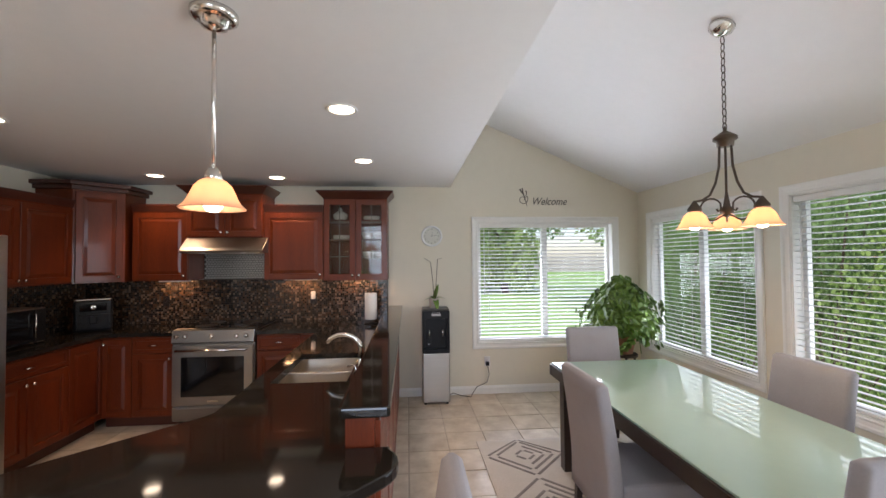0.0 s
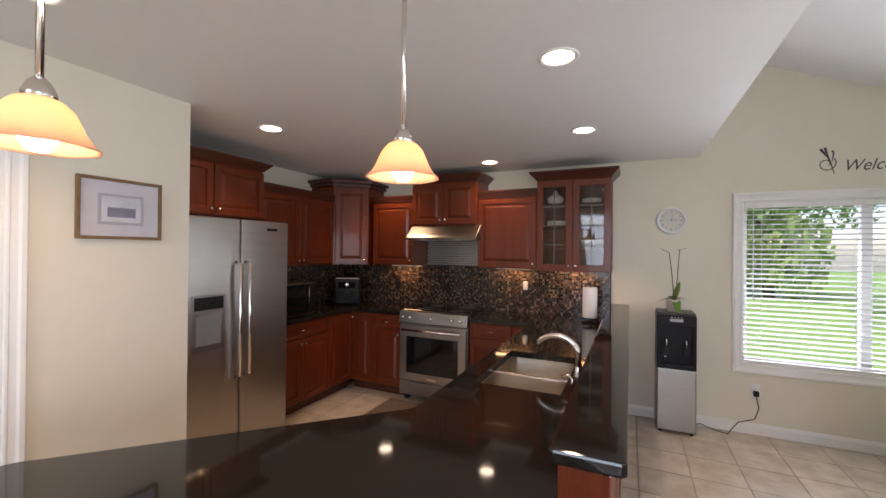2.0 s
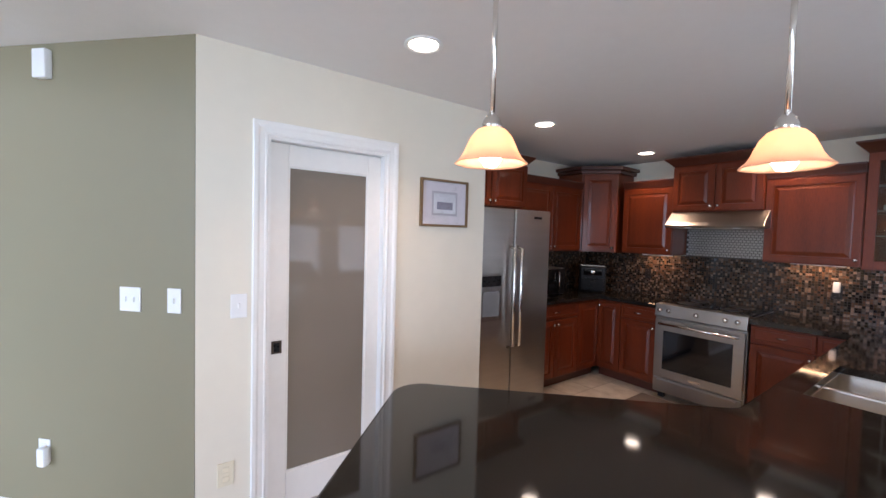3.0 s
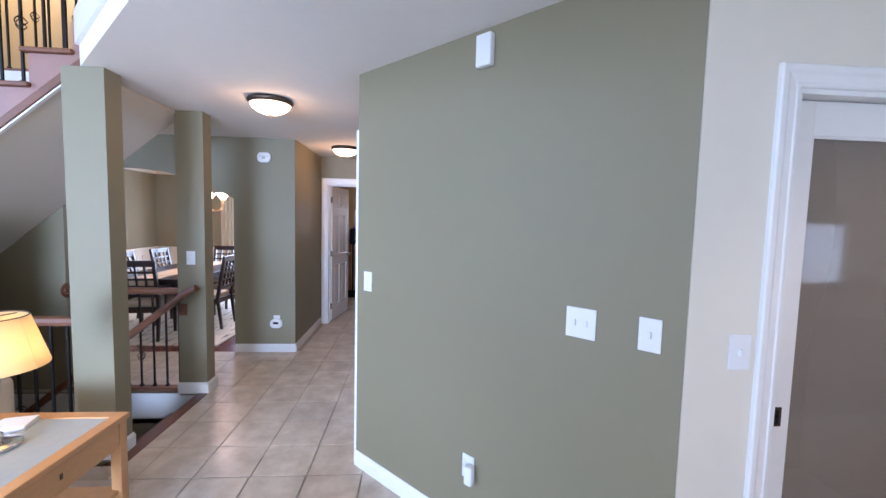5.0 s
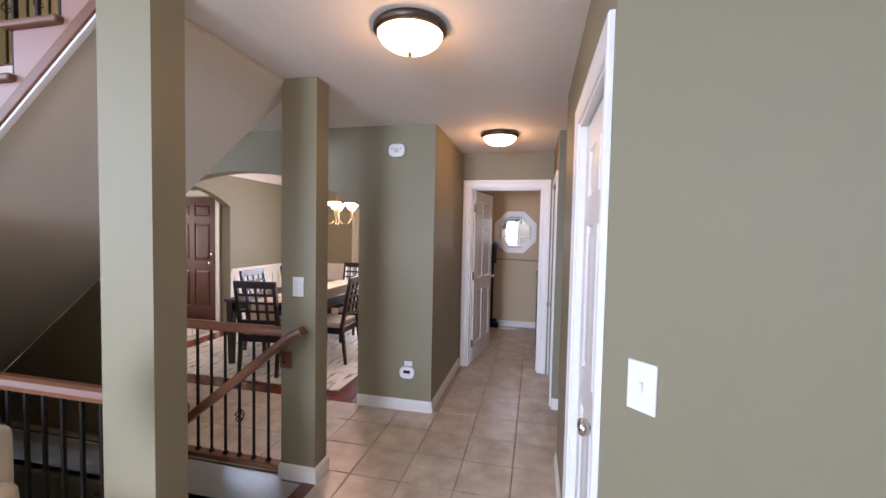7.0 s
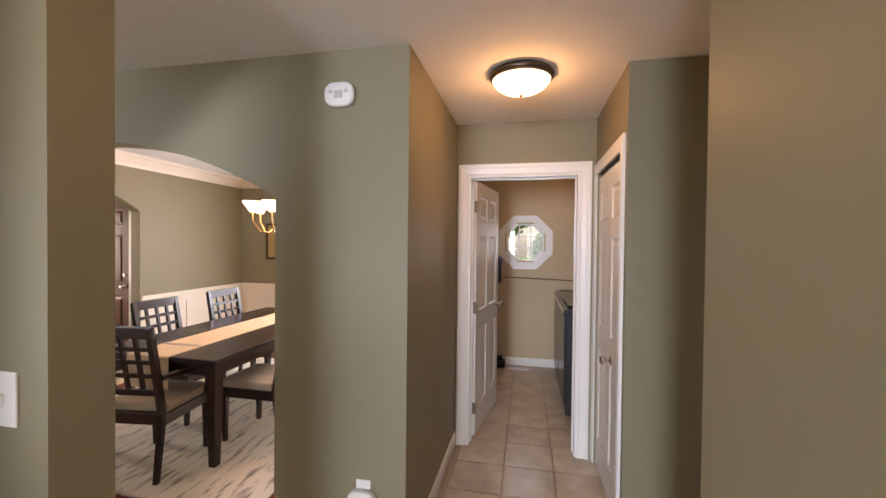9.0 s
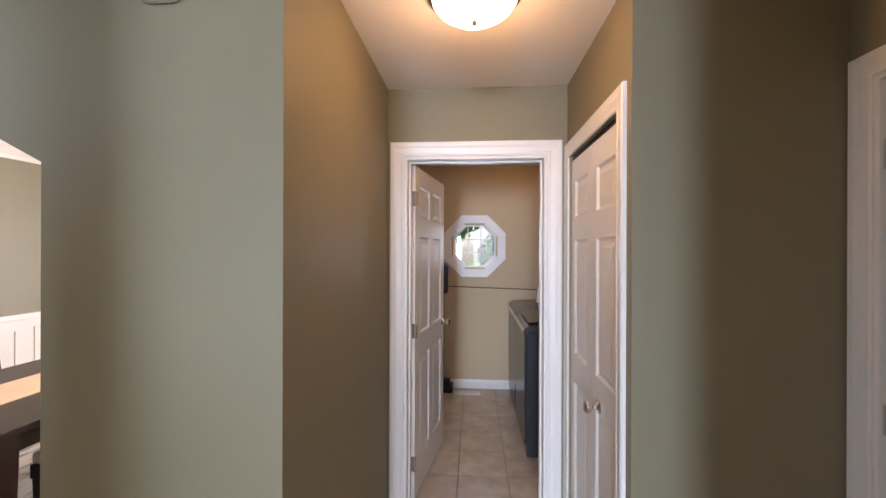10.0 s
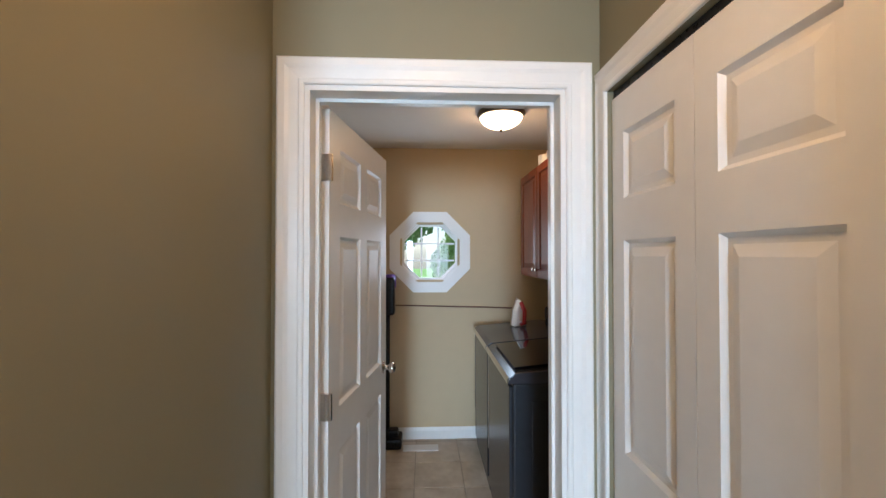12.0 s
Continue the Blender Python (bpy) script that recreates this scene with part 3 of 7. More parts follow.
part("body", prism([(-0.30, 2.45), (-0.31, 2.62), (-1.02, 1.92), (-0.55, 1.45), (0.30, 2.28), (0.298, 2.45)], 0.10, 0.868), CHERRY, pb)
part("plinth", prism([(-0.25, 4.85), (-0.25, 2.55), (-0.97, 1.90), (-0.55, 1.50), (0.26, 2.30), (0.26, 4.85)], 0.0, 0.10), CROWNW, pb)
part("back_panel", B((0.30, 2.275, 0, 0.405, 5.498, 1.018)), CHERRY, pb)
yy = 2.30
for i in range(5):
    pdr = part("side_panel", panel_bm(0.62, 0.87), CHERRY, pb)
    pdr.matrix_local = pose(0.4052, yy + 0.005, 0.12, 0, 0, 90)
    yy += 0.636
part("baseboard", B((0.406, 2.275, 0, 0.42, 5.498, 0.10), bev=0.003), CHERRY, pb)

# stone worktops
wt = thing("worktop", "polished black granite worktop round the kitchen", "worktop", pose(0, 0, 0.87))
hx0, hx1, hy0, hy1 = -0.235, 0.185, 3.09, 3.79
legs = prism([(-2.979, 5.497), (-2.979, 3.735), (-2.345, 3.735), (-2.345, 4.862), (-1.72, 4.862), (-1.72, 5.497)], 0, 0.04, 0.006)
part("slab", legs, GRANITE, wt)
outline = [(-0.955, 4.862), (-0.34, 4.862), (-0.34, 3.79), (0.30, 3.79), (0.30, 5.497), (-0.955, 5.497)]
part("slab", prism(outline, 0, 0.04), GRANITE, wt)
part("slab", B((-0.34, hy0, 0, hx0, hy1, 0.04)), GRANITE, wt)
part("slab", B((hx1, hy0, 0, 0.30, hy1, 0.04)), GRANITE, wt)
diag = [(0.30, hy0), (-0.34, hy0), (-0.34, 2.68), (-0.365, 2.635)] + arc(-1.10, 1.69, 0.13, 125, 215, 6) + arc(-0.60, 1.19, 0.13, 235, 315, 6) + \
       [(0.30, 1.925), (0.38, 1.99)] + arc(0.36, 2.16, 0.135, -45, 40, 6) + [(0.462, 2.268), (0.30, 2.268)]
part("slab", prism(diag, 0, 0.04, 0.008, 2), GRANITE, wt)
bar = thing("bar_top", "raised black granite bar top on the peninsula", "worktop", pose(0, 0, 1.018))
part("slab", prism([(0.278, 5.497), (0.278, 2.262), (0.29, 2.25), (0.452, 2.25), (0.464, 2.262), (0.464, 5.497)], 0, 0.038, 0.008), GRANITE, bar)

# sink with two bowls
STEELS = mat("sink_steel", (0.60, 0.55, 0.48), 0.3, 1.0, var=0.06, scale=8)
sk = thing("sink", "stainless steel double-bowl undermount sink", "sink", pose(0, 0, 0))
for y0, y1 in ((hy0, 3.425), (3.45, hy1)):
    bm = bmesh.new()
    prof = [(0.0, 0.870), (0.004, 0.80), (0.012, 0.72), (0.05, 0.69)]
    rows = []
    for ins, z in prof:
        ring = []
        for cx, cy, a in ((hx1 - 0.06, y1 - 0.06, 0), (hx0 + 0.06, y1 - 0.06, 90), (hx0 + 0.06, y0 + 0.06, 180), (hx1 - 0.06, y0 + 0.06, 270)):
            for k in range(5):
                ang = radians(a + 22.5 * k)
                rr = max(0.01, 0.06 - ins)
                ring.append(bm.verts.new((cx + rr * math.cos(ang), cy + rr * math.sin(ang), z)))
        rows.append(ring)
    for a, b in zip(rows, rows[1:]):
        for k in range(20):
            bm.faces.new((a[k], b[k], b[(k + 1) % 20], a[(k + 1) % 20]))
    bm.faces.new(rows[-1])
    bmesh.ops.recalc_face_normals(bm, faces=bm.faces)
    bmesh.ops.reverse_faces(bm, faces=bm.faces)
    part("bowl", bm, STEELS, sk, smooth=True)
    part("drain", lathe([(0.04, 0), (0.04, 0.003), (0.03, 0.004), (0.025, 0.001)], 16, m=Matrix.Translation(((hx0 + hx1) / 2, (y0 + y1) / 2, 0.690))), CHROME, sk)
part("divider", B((hx0, 3.424, 0.70, hx1, 3.451, 0.872), bev=0.008), STEELS, sk)
part("rim", B((hx0 - 0.012, hy0 - 0.012, 0.862, hx0 + 0.004, hy1 + 0.012, 0.8695), (hx1 - 0.004, hy0 - 0.012, 0.862, hx1 + 0.012, hy1 + 0.012, 0.8695),
              (hx0, hy0 - 0.012, 0.862, hx1, hy0 + 0.004, 0.8695), (hx0, hy1 - 0.004, 0.862, hx1, hy1 + 0.012, 0.8695)), STEELS, sk)
fa = thing("faucet", "brushed nickel single-lever kitchen faucet", "faucet", pose(0.225, 3.40, 0.91))
part("base", lathe([(0.026, 0), (0.026, 0.006), (0.02, 0.012), (0.019, 0.06), (0.015, 0.075)], 16), CHROME, fa, smooth=True)
sp = [(0, 0, 0.06)] + [(-0.115 + 0.115 * math.cos(radians(a)), 0.02, 0.10 + 0.10 * math.sin(radians(a))) for a in range(0, 151, 15)]
part("spout", tube(sp, [0.016] * 4 + [0.014] * (len(sp) - 4), 10), CHROME, fa, smooth=True)
part("lever", tube([(0.0, -0.01, 0.06), (0.015, -0.05, 0.12), (-0.01, -0.075, 0.175)], [0.014, 0.010, 0.007], 8), CHROME, fa, smooth=True)
sd = thing("soap_dispenser", "small nickel soap pump beside the faucet", "soap pump", pose(0.225, 3.18, 0.91))
part("pump", tube([(0, 0, 0), (0, 0, 0.05), (-0.02, 0, 0.065), (-0.05, 0, 0.055)], [0.014, 0.008, 0.007, 0.006], 8), CHROME, sd, smooth=True)

# range
rg = thing("range", "stainless steel slide-in range with oven and storage drawer", "range", pose(-1.716, 0, 0))
part("body", B((0, 4.86, 0.06, 0.757, 5.49, 0.80), (0, 4.96, 0.80, 0.757, 5.49, 0.915)), STEEL, rg)
part("cooktop", B((-0.004, 4.93, 0.915, 0.761, 5.49, 0.932), bev=0.004), OVENG, rg, "black glass cooktop")
for bx, by, br in ((0.2, 5.08, 0.10), (0.56, 5.08, 0.08), (0.2, 5.33, 0.08), (0.56, 5.33, 0.10)):
    part("burner", lathe([(br, 0), (br, 0.0012), (br - 0.006, 0.0015), (br - 0.008, 0.0008)], 28, m=Matrix.Translation((bx, by, 0.932))), mat("burner_mark", (0.05, 0.05, 0.05), 0.3), rg)
cp = part("control_panel", prism_x([(4.84, 0.80), (4.82, 0.815), (4.845, 0.925), (4.96, 0.93), (4.96, 0.80)], 0, 0.757, 0.004), STEEL_H, rg, "sloped stainless control panel")
for kx in (0.05, 0.13, 0.37, 0.60, 0.69):
    part("knob", lathe([(0.022, 0), (0.022, 0.006), (0.017, 0.010), (0.016, 0.03), (0.010, 0.033)], 16, m=Matrix.Translation((kx, 4.833, 0.868)) @ Matrix.Rotation(radians(78), 4, "X")), CHROME, cp, "steel burner knob", True)
od = part("oven_door", B((0.008, 4.825, 0.215, 0.749, 4.86, 0.785), bev=0.006), STEEL_H, rg, "stainless oven door")
part("window", B((0.09, 4.822, 0.30, 0.667, 4.8255, 0.675), bev=0.0015, seg=1), OVENG, od, "dark oven window")
part("handle", tube([(0.06, 4.825, 0.74), (0.06, 4.78, 0.745), (0.697, 4.78, 0.745), (0.697, 4.825, 0.74)], 0.012, 8), CHROME, od, "round steel handle", True)
part("badge", B((0.33, 4.8225, 0.245, 0.43, 4.8252, 0.262)), CHROME, od)
dw_ = part("drawer", B((0.008, 4.83, 0.075, 0.749, 4.86, 0.205), bev=0.006), STEEL_H, rg, "stainless storage drawer")
part("handle", B((0.05, 4.815, 0.175, 0.707, 4.832, 0.195), bev=0.005), STEEL_H, dw_)
for fx in (0.03, 0.68):
    part("foot", B((fx, 4.90, 0, fx + 0.05, 4.95, 0.06)), BLACKP, rg)

# hood
hd = thing("range_hood", "stainless steel under-cabinet range hood", "range hood", pose(-1.742, 0, 1.675))
part("canopy", prism_x([(5.495, 0), (5.0, 0), (4.985, 0.02), (5.01, 0.05), (5.14, 0.16), (5.495, 0.16)], 0.0, 0.81, 0.003), STEEL_H, hd)
part("filter", B((0.06, 5.06, -0.006, 0.75, 5.40, 0.0)), STEEL, hd)
for lx in (0.2, 0.6):
    part("lamp_lens", lathe([(0.03, 0), (0.03, 0.006)], 12, m=Matrix.Translation((lx, 5.03, -0.006))), WHITEP, hd)

# fridge
fr = thing("fridge", "stainless side-by-side fridge with ice dispenser", "fridge", pose(-2.14, 2.80, 0))
part("body", B((-0.80, 0.005, 0.02, -0.07, 0.915, 1.765), bev=0.006), mat("fridge_side", (0.25, 0.25, 0.25), 0.45), fr)
f1 = part("freezer_door", B((-0.066, 0.004, 0.09, 0.0, 0.462, 1.775), bev=0.012), STEEL, fr)
f2 = part("fridge_door", B((-0.066, 0.470, 0.09, 0.0, 0.916, 1.775), bev=0.012), STEEL, fr)
for yy_, pf in ((0.425, f1), (0.505, f2)):
    part("handle", tube([(0.0, yy_, 0.62), (0.055, yy_, 0.64), (0.055, yy_, 1.44), (0.0, yy_, 1.46)], 0.013, 8), CHROME, pf, "long tubular steel handle", True)
ds = part("dispenser", B((-0.004, 0.10, 0.86, 0.004, 0.34, 1.24), bev=0.003), STEEL_H, f1, "ice and water dispenser")
part("display", B((0.003, 0.115, 1.14, 0.006, 0.325, 1.225)), BLACKP, ds)
part("recess", B((0.003, 0.13, 0.90, 0.006, 0.31, 1.10)), mat("dispenser_grey", (0.22, 0.23, 0.25), 0.4), ds)
part("badge", B((-0.001, 0.70, 1.70, 0.002, 0.80, 1.72)), BLACKP, f2)
part("grille", B((-0.06, 0.01, 0.02, -0.03, 0.91, 0.085)), BLACKP, fr)

# small appliances and odds on the worktop
mw = thing("microwave", "black and steel countertop microwave", "microwave", pose(-2.93, 4.02, 0.91))
part("body", B((0, 0, 0.012, 0.36, 0.50, 0.30), bev=0.008), STEEL_H, mw)
part("door", B((0.36, 0.01, 0.02, 0.375, 0.38, 0.29), bev=0.004), OVENG, mw, "black glass door")
part("control_panel", B((0.36, 0.39, 0.02, 0.374, 0.49, 0.29), bev=0.004), BLACKP, mw)
part("handle", tube([(0.375, 0.365, 0.05), (0.40, 0.365, 0.06), (0.40, 0.365, 0.25), (0.375, 0.365, 0.26)], 0.007, 8), CHROME, mw, smooth=True)
for fx in (0.03, 0.32):
    for fy in (0.03, 0.46):
        part("foot", lathe([(0.012, 0), (0.012, 0.013)], 8, m=Matrix.Translation((fx, fy, 0))), BLACKP, mw)
af = thing("air_fryer", "black air fryer with silver front drawer", "air fryer", pose(-2.62, 5.12, 0.91, 0, 0, 35))
part("body", B((-0.15, -0.15, 0, 0.15, 0.15, 0.31), bev=0.035, seg=4), BLACKP, af)
part("lid_rim", B((-0.135, -0.135, 0.302, 0.135, 0.135, 0.318), bev=0.006), CHROME, af)
dwr = part("drawer", B((-0.12, -0.165, 0.03, 0.12, -0.148, 0.17), bev=0.006), BLACKP, af)
part("handle", B((-0.03, -0.215, 0.08, 0.03, -0.16, 0.15), bev=0.012), BLACKP, dwr)
part("panel", B((-0.10, -0.155, 0.20, 0.10, -0.148, 0.275), bev=0.003), OVENG, af, "glossy control panel")
part("dial", lathe([(0.026, 0), (0.026, 0.008), (0.018, 0.012)], 20, m=Matrix.Translation((0.0, -0.154, 0.238)) @ Matrix.Rotation(radians(90), 4, "X")), CHROME, af, "round silver dial", True)
pt = thing("paper_towel_holder", "white paper towel roll on black wire holder", "paper towel", pose(0.135, 5.12, 0.91))
part("base", lathe([(0.075, 0), (0.075, 0.008), (0.06, 0.012)], 24), IRON, pt)
part("wire", tube([(0.072 * math.cos(radians(a)), 0.072 * math.sin(radians(a)), 0.035) for a in range(0, 360, 20)], 0.003, 6, closed=True), IRON, pt)
part("roll", lathe([(0.02, 0.05), (0.062, 0.05), (0.064, 0.06), (0.064, 0.315), (0.062, 0.325), (0.02, 0.325)], 28), mat("paper", (0.82, 0.80, 0.77), 0.9, bump=0.3), pt, "white paper roll", True)
part("rod", tube([(0, 0, 0), (0, 0, 0.35)], 0.006, 8), IRON, pt)
part("finial", lathe([(0.005, 0), (0.014, 0.01), (0.012, 0.022), (0, 0.027)], 12, m=Matrix.Translation((0, 0, 0.345))), IRON, pt)


def outlet(name, m, w=0.07, h=0.115, material=None, label="white wall plate", bits="outlet"):
    o_ = thing(name, label, "outlet" if bits == "outlet" else "switch", m)
    part("plate", B((-w / 2, -0.006, -h / 2, w / 2, 0, h / 2), bev=0.003), material or WHITEP, o_)
    if bits == "outlet":
        for z in (-0.024, 0.024):
            part("socket", B((-0.016, -0.008, z - 0.014, 0.016, -0.005, z + 0.014), bev=0.003), material or WHITEP, o_)
    else:
        n = int(bits)
        for i in range(n):
            x = (i - (n - 1) / 2) * 0.046
            part("toggle", B((x - 0.005, -0.014, -0.012, x + 0.005, -0.005, 0.012), bev=0.002), material or WHITEP, o_)
    return o_


outlet("outlet", pose(-2.134, 5.490, 1.15), material=BLACKP, label="black power outlet on mosaic backsplash")
outlet("outlet", pose(-0.541, 5.490, 1.15), material=BLACKP, label="black power outlet on mosaic backsplash")
fresh = thing("night_light", "white plug-in night light in the outlet", "night light", pose(-0.541, 5.482, 1.18))
part("body", B((-0.022, -0.045, -0.03, 0.022, 0, 0.06), bev=0.012, seg=3), WHITEP, fresh)
outlet("outlet", pose(-2.972, 4.55, 1.13, 0, 0, 90), material=BLACKP, label="black power outlet on mosaic backsplash")
plug = thing("plug", "white plug in the corner outlet", "plug", pose(-2.966, 4.55, 1.11, 0, 0, 90))
part("body", B((-0.02, -0.03, -0.02, 0.02, 0, 0.02), bev=0.006), WHITEP, plug)

# floor mat at the range
km = thing("floor_mat", "grey-brown kitchen floor mat before the range", "mat", pose(-1.34, 4.55, 0.001))
part("pad", B((-0.45, -0.25, 0, 0.45, 0.25, 0.014), bev=0.006), mat("mat_rubber", (0.16, 0.12, 0.09), 0.8, bump=0.4), km)


# pendants and downlights
def bell_shade(r, h, seg=28):
    """A flared, slightly wavy bell, open below; rim at z = 0."""
    prof = [(1.0, 0.0), (0.95, 0.04), (0.84, 0.15), (0.74, 0.32), (0.66, 0.52), (0.56, 0.74), (0.40, 0.92), (0.24, 1.0)]
    bm = bmesh.new()
    rings = []
    for s, (a, b) in [(1, p) for p in prof] + [(0, p) for p in prof[::-1]]:
        ring = []
        for i in range(seg):
            t = 2 * math.pi * i / seg
            rr = r * a * (1 + 0.025 * (1 - b) * math.cos(8 * t)) - (0 if s else 0.004)
            ring.append(bm.verts.new((rr * math.cos(t), rr * math.sin(t), b * h - (0 if s else 0.002))))
        rings.append(ring)
    for a, b in zip(rings, rings[1:] + rings[:1]):
        for i in range(seg):
            bm.faces.new((a[i], a[(i + 1) % seg], b[(i + 1) % seg], b[i]))
    bmesh.ops.recalc_face_normals(bm, faces=bm.faces)
    return bm


def pendant(x, y):
    p = thing("pendant_lamp", "brushed nickel pendant lamp with amber glass bell shade", "lamp", pose(x, y, 1.765), "pendants over the counter")
    part("shade", bell_shade(0.104, 0.102), SHADEG, p, "frosted amber glass bell", True)
    part("socket", lathe([(0.030, 0.094), (0.029, 0.112), (0.020, 0.132), (0.008, 0.145)], 16), CHROME, p, smooth=True)
    part("stem", tube([(0, 0, 0.135), (0, 0, 0.66)], 0.0075, 8), CHROME, p, smooth=True)
    part("canopy", lathe([(0.075, 0.673), (0.075, 0.655), (0.06, 0.645), (0.045, 0.642), (0.042, 0.625), (0.02, 0.615), (0.008, 0.61)], 24), CHROME, p, smooth=True)
    bl = part("bulb", lathe([(0.0, -0.012), (0.018, -0.008), (0.030, 0.010), (0.033, 0.028), (0.026, 0.055), (0.014, 0.075), (0.013, 0.10)], 16), BULBG, p, "glowing frosted bulb", True)
    bl.visible_shadow = False
    bulb("pendant_glow", (x, y, 1.80), 4.0, radius=0.03)


pendant(-0.124, 2.19)
pendant(-0.645, 1.60)
for x, y in ((0.165, 3.06), (0.155, 4.25), (-1.945, 4.95), (-0.80, 5.0), (-1.92, 3.33), (-1.40, 1.845)):
    dl = thing("downlight", "round recessed ceiling downlight, lit", "downlight", pose(x, y, 2.44), "kitchen downlights")
    part("ring", lathe([(0.068, -0.001), (0.090, -0.001), (0.092, -0.006), (0.086, -0.010), (0.070, -0.006), (0.068, -0.001)], 32, cap=False), TRIM, dl, "white trim ring", True)
    part("lens", lathe([(0.0, -0.003), (0.068, -0.003), (0.069, -0.001)], 32), CANG, dl, "glowing lens", True)
    can_spot((x, y, 2.42), 16.0)
for x, w in ((-2.0, 0.3), (-0.66, 0.35), (-0.02, 0.35)):
    uc = thing("under_cabinet_lamp", "slim light strip under a wall cabinet", "lamp", pose(x, 5.40, 1.366), "under-cabinet lamps")
    part("housing", B((-w / 2, -0.03, 0.004, w / 2, 0.03, 0.016), bev=0.003), TRIM, uc)
    area("under_cabinet_light", (x, 5.40, 1.365), (x, 5.46, 0.9), w, 0.05, 1.5, (1, 0.56, 0.25))


# ---- windows, doors and trim ----
def casing(name, m, w, h, width=0.075, sill=False, label="white painted casing", floor=False):
    """Flat stepped casing round an opening of w x h; local x along the wall, z up, front to -y, opening's lower left at 0."""
    c = thing(name, label, "trim", m)
    c["kind"] = "structure"
    prof = [(0, 0), (0, 0.008), (0.06, 0.011), (0.16, 0.0115), (0.22, 0.0085), (0.55, 0.0115), (0.70, 0.0165), (0.93, 0.0175), (1.0, 0.013), (1.0, 0)]

    def piece(nm, ends):
        """A moulding between two mitred ends; ends: for an offset o the point (x, z)."""
        bm = bmesh.new()
        e = [[bm.verts.new((f(o * width)[0], -d, f(o * width)[1])) for o, d in prof] for f in ends]
        for i in range(len(prof) - 1):
            bm.faces.new((e[0][i], e[0][i + 1], e[1][i + 1], e[1][i]))
        for r in e:
            bm.faces.new(r)
        bmesh.ops.recalc_face_normals(bm, faces=bm.faces)
        part(nm, bm, TRIM, c)
    tl_, tr_ = (lambda o: (-o, h + o)), (lambda o: (w + o, h + o))
    bl_, br_ = (lambda o: (-o, 0 if floor else -o)), (lambda o: (w + o, 0 if floor else -o))
    piece("side", (bl_, tl_))
    piece("side", (br_, tr_))
    piece("head", (tl_, tr_))
    if not floor:
        piece("apron", (bl_, br_))
    return c


def window(name, m, w, h, depth, blind=None, label="wide white vinyl window with horizontal blinds"):
    """A two-light window in an opening of w x h; local y goes outwards through the wall."""
    c = thing(name, label, "window", m)
    c["kind"] = "structure"
    f = 0.045
    part("liner", B((0, 0.0, -0.001, 0.008, depth, h), (w - 0.008, 0, 0, w, depth, h), (0.008, 0, 0, w - 0.008, depth, 0.012), (0.008, 0, h - 0.008, w - 0.008, depth, h)), TRIM, c)
    part("window_frame", B((0.008, depth - 0.06, 0.012, f, depth - 0.02, h - 0.008), (w - f, depth - 0.06, 0.012, w - 0.008, depth - 0.02, h - 0.008),
                           (f, depth - 0.06, 0.012, w - f, depth - 0.02, f), (f, depth - 0.06, h - f, w - f, depth - 0.02, h - 0.008), bev=0.003, seg=1), TRIM, c)
    part("mullion", B((w / 2 - 0.035, depth - 0.065, f, w / 2 + 0.035, depth - 0.015, h - f), bev=0.003, seg=1), TRIM, c)
    for x0, x1 in ((f, w / 2 - 0.035), (w / 2 + 0.035, w - f)):
        p = part("pane", B((x0, depth - 0.042, f, x1, depth - 0.038, h - f)), PANE, c, "clear window glass")
        p.visible_shadow = False
    if blind:
        x0, x1, pitch, tilt = blind
        b = thing("blind", "white horizontal slat blind, lowered and open", "blind", m, "window blinds")
        part("headrail", B((x0, 0.012, h - 0.055, x1, 0.06, h - 0.010), bev=0.003), TRIM, b)
        part("bottom_rail", B((x0, 0.018, 0.014, x1, 0.052, 0.032), bev=0.004), TRIM, b)
        bm = bmesh.new()
        prof = [(-0.024, -0.002), (-0.012, 0.0012), (0, 0.0024), (0.012, 0.0012), (0.024, -0.002)]
        rows = []
        for y, z in prof + [(y, z - 0.0018) for y, z in prof[::-1]]:
            rows.append([bm.verts.new((x0, y, z)), bm.verts.new((x1, y, z))])
        n = len(rows)
        for i in range(n):
            bm.faces.new((rows[i][0], rows[i][1], rows[(i + 1) % n][1], rows[(i + 1) % n][0]))
        bmesh.ops.recalc_face_normals(bm, faces=bm.faces)
        me = bpy.data.meshes.new("slat")
        bm.to_mesh(me)
        bm.free()
        me.materials.append(SLATM)
        z = 0.055
        while z < h - 0.065:
            s = new("slat", me)
            s.parent = b
            s.matrix_local = pose(random.uniform(-0.001, 0.001), 0.036, z, tilt + random.uniform(-1.2, 1.2), 0, 0)
            z += pitch
        cords = [x0 + 0.12, (x0 + x1) / 2 - 0.06, x1 - 0.12]
        for cx in cords:
            part("cord", tube([(cx, 0.010, 0.03), (cx, 0.010, h - 0.05)], 0.0016, 5), TRIM, b)
        part("wand", tube([(x0 + 0.06, 0.004, h - 0.06), (x0 + 0.06, 0.002, h - 0.85)], 0.004, 6), TRIM, b)
    return c


SLATM = mat("blind_slat", (0.62, 0.62, 0.61), 0.5, var=0.02, scale=10)
# north window: local x = world x, outwards = +y
window("window_1", pose(W1[0], 5.5, W1[1]), W1[2] - W1[0], W1[3] - W1[1], 0.14, (0.015, W1[2] - W1[0] - 0.075, 0.043, 13))
casing("trim_window", pose(W1[0], 5.5, W1[1]), W1[2] - W1[0], W1[3] - W1[1])
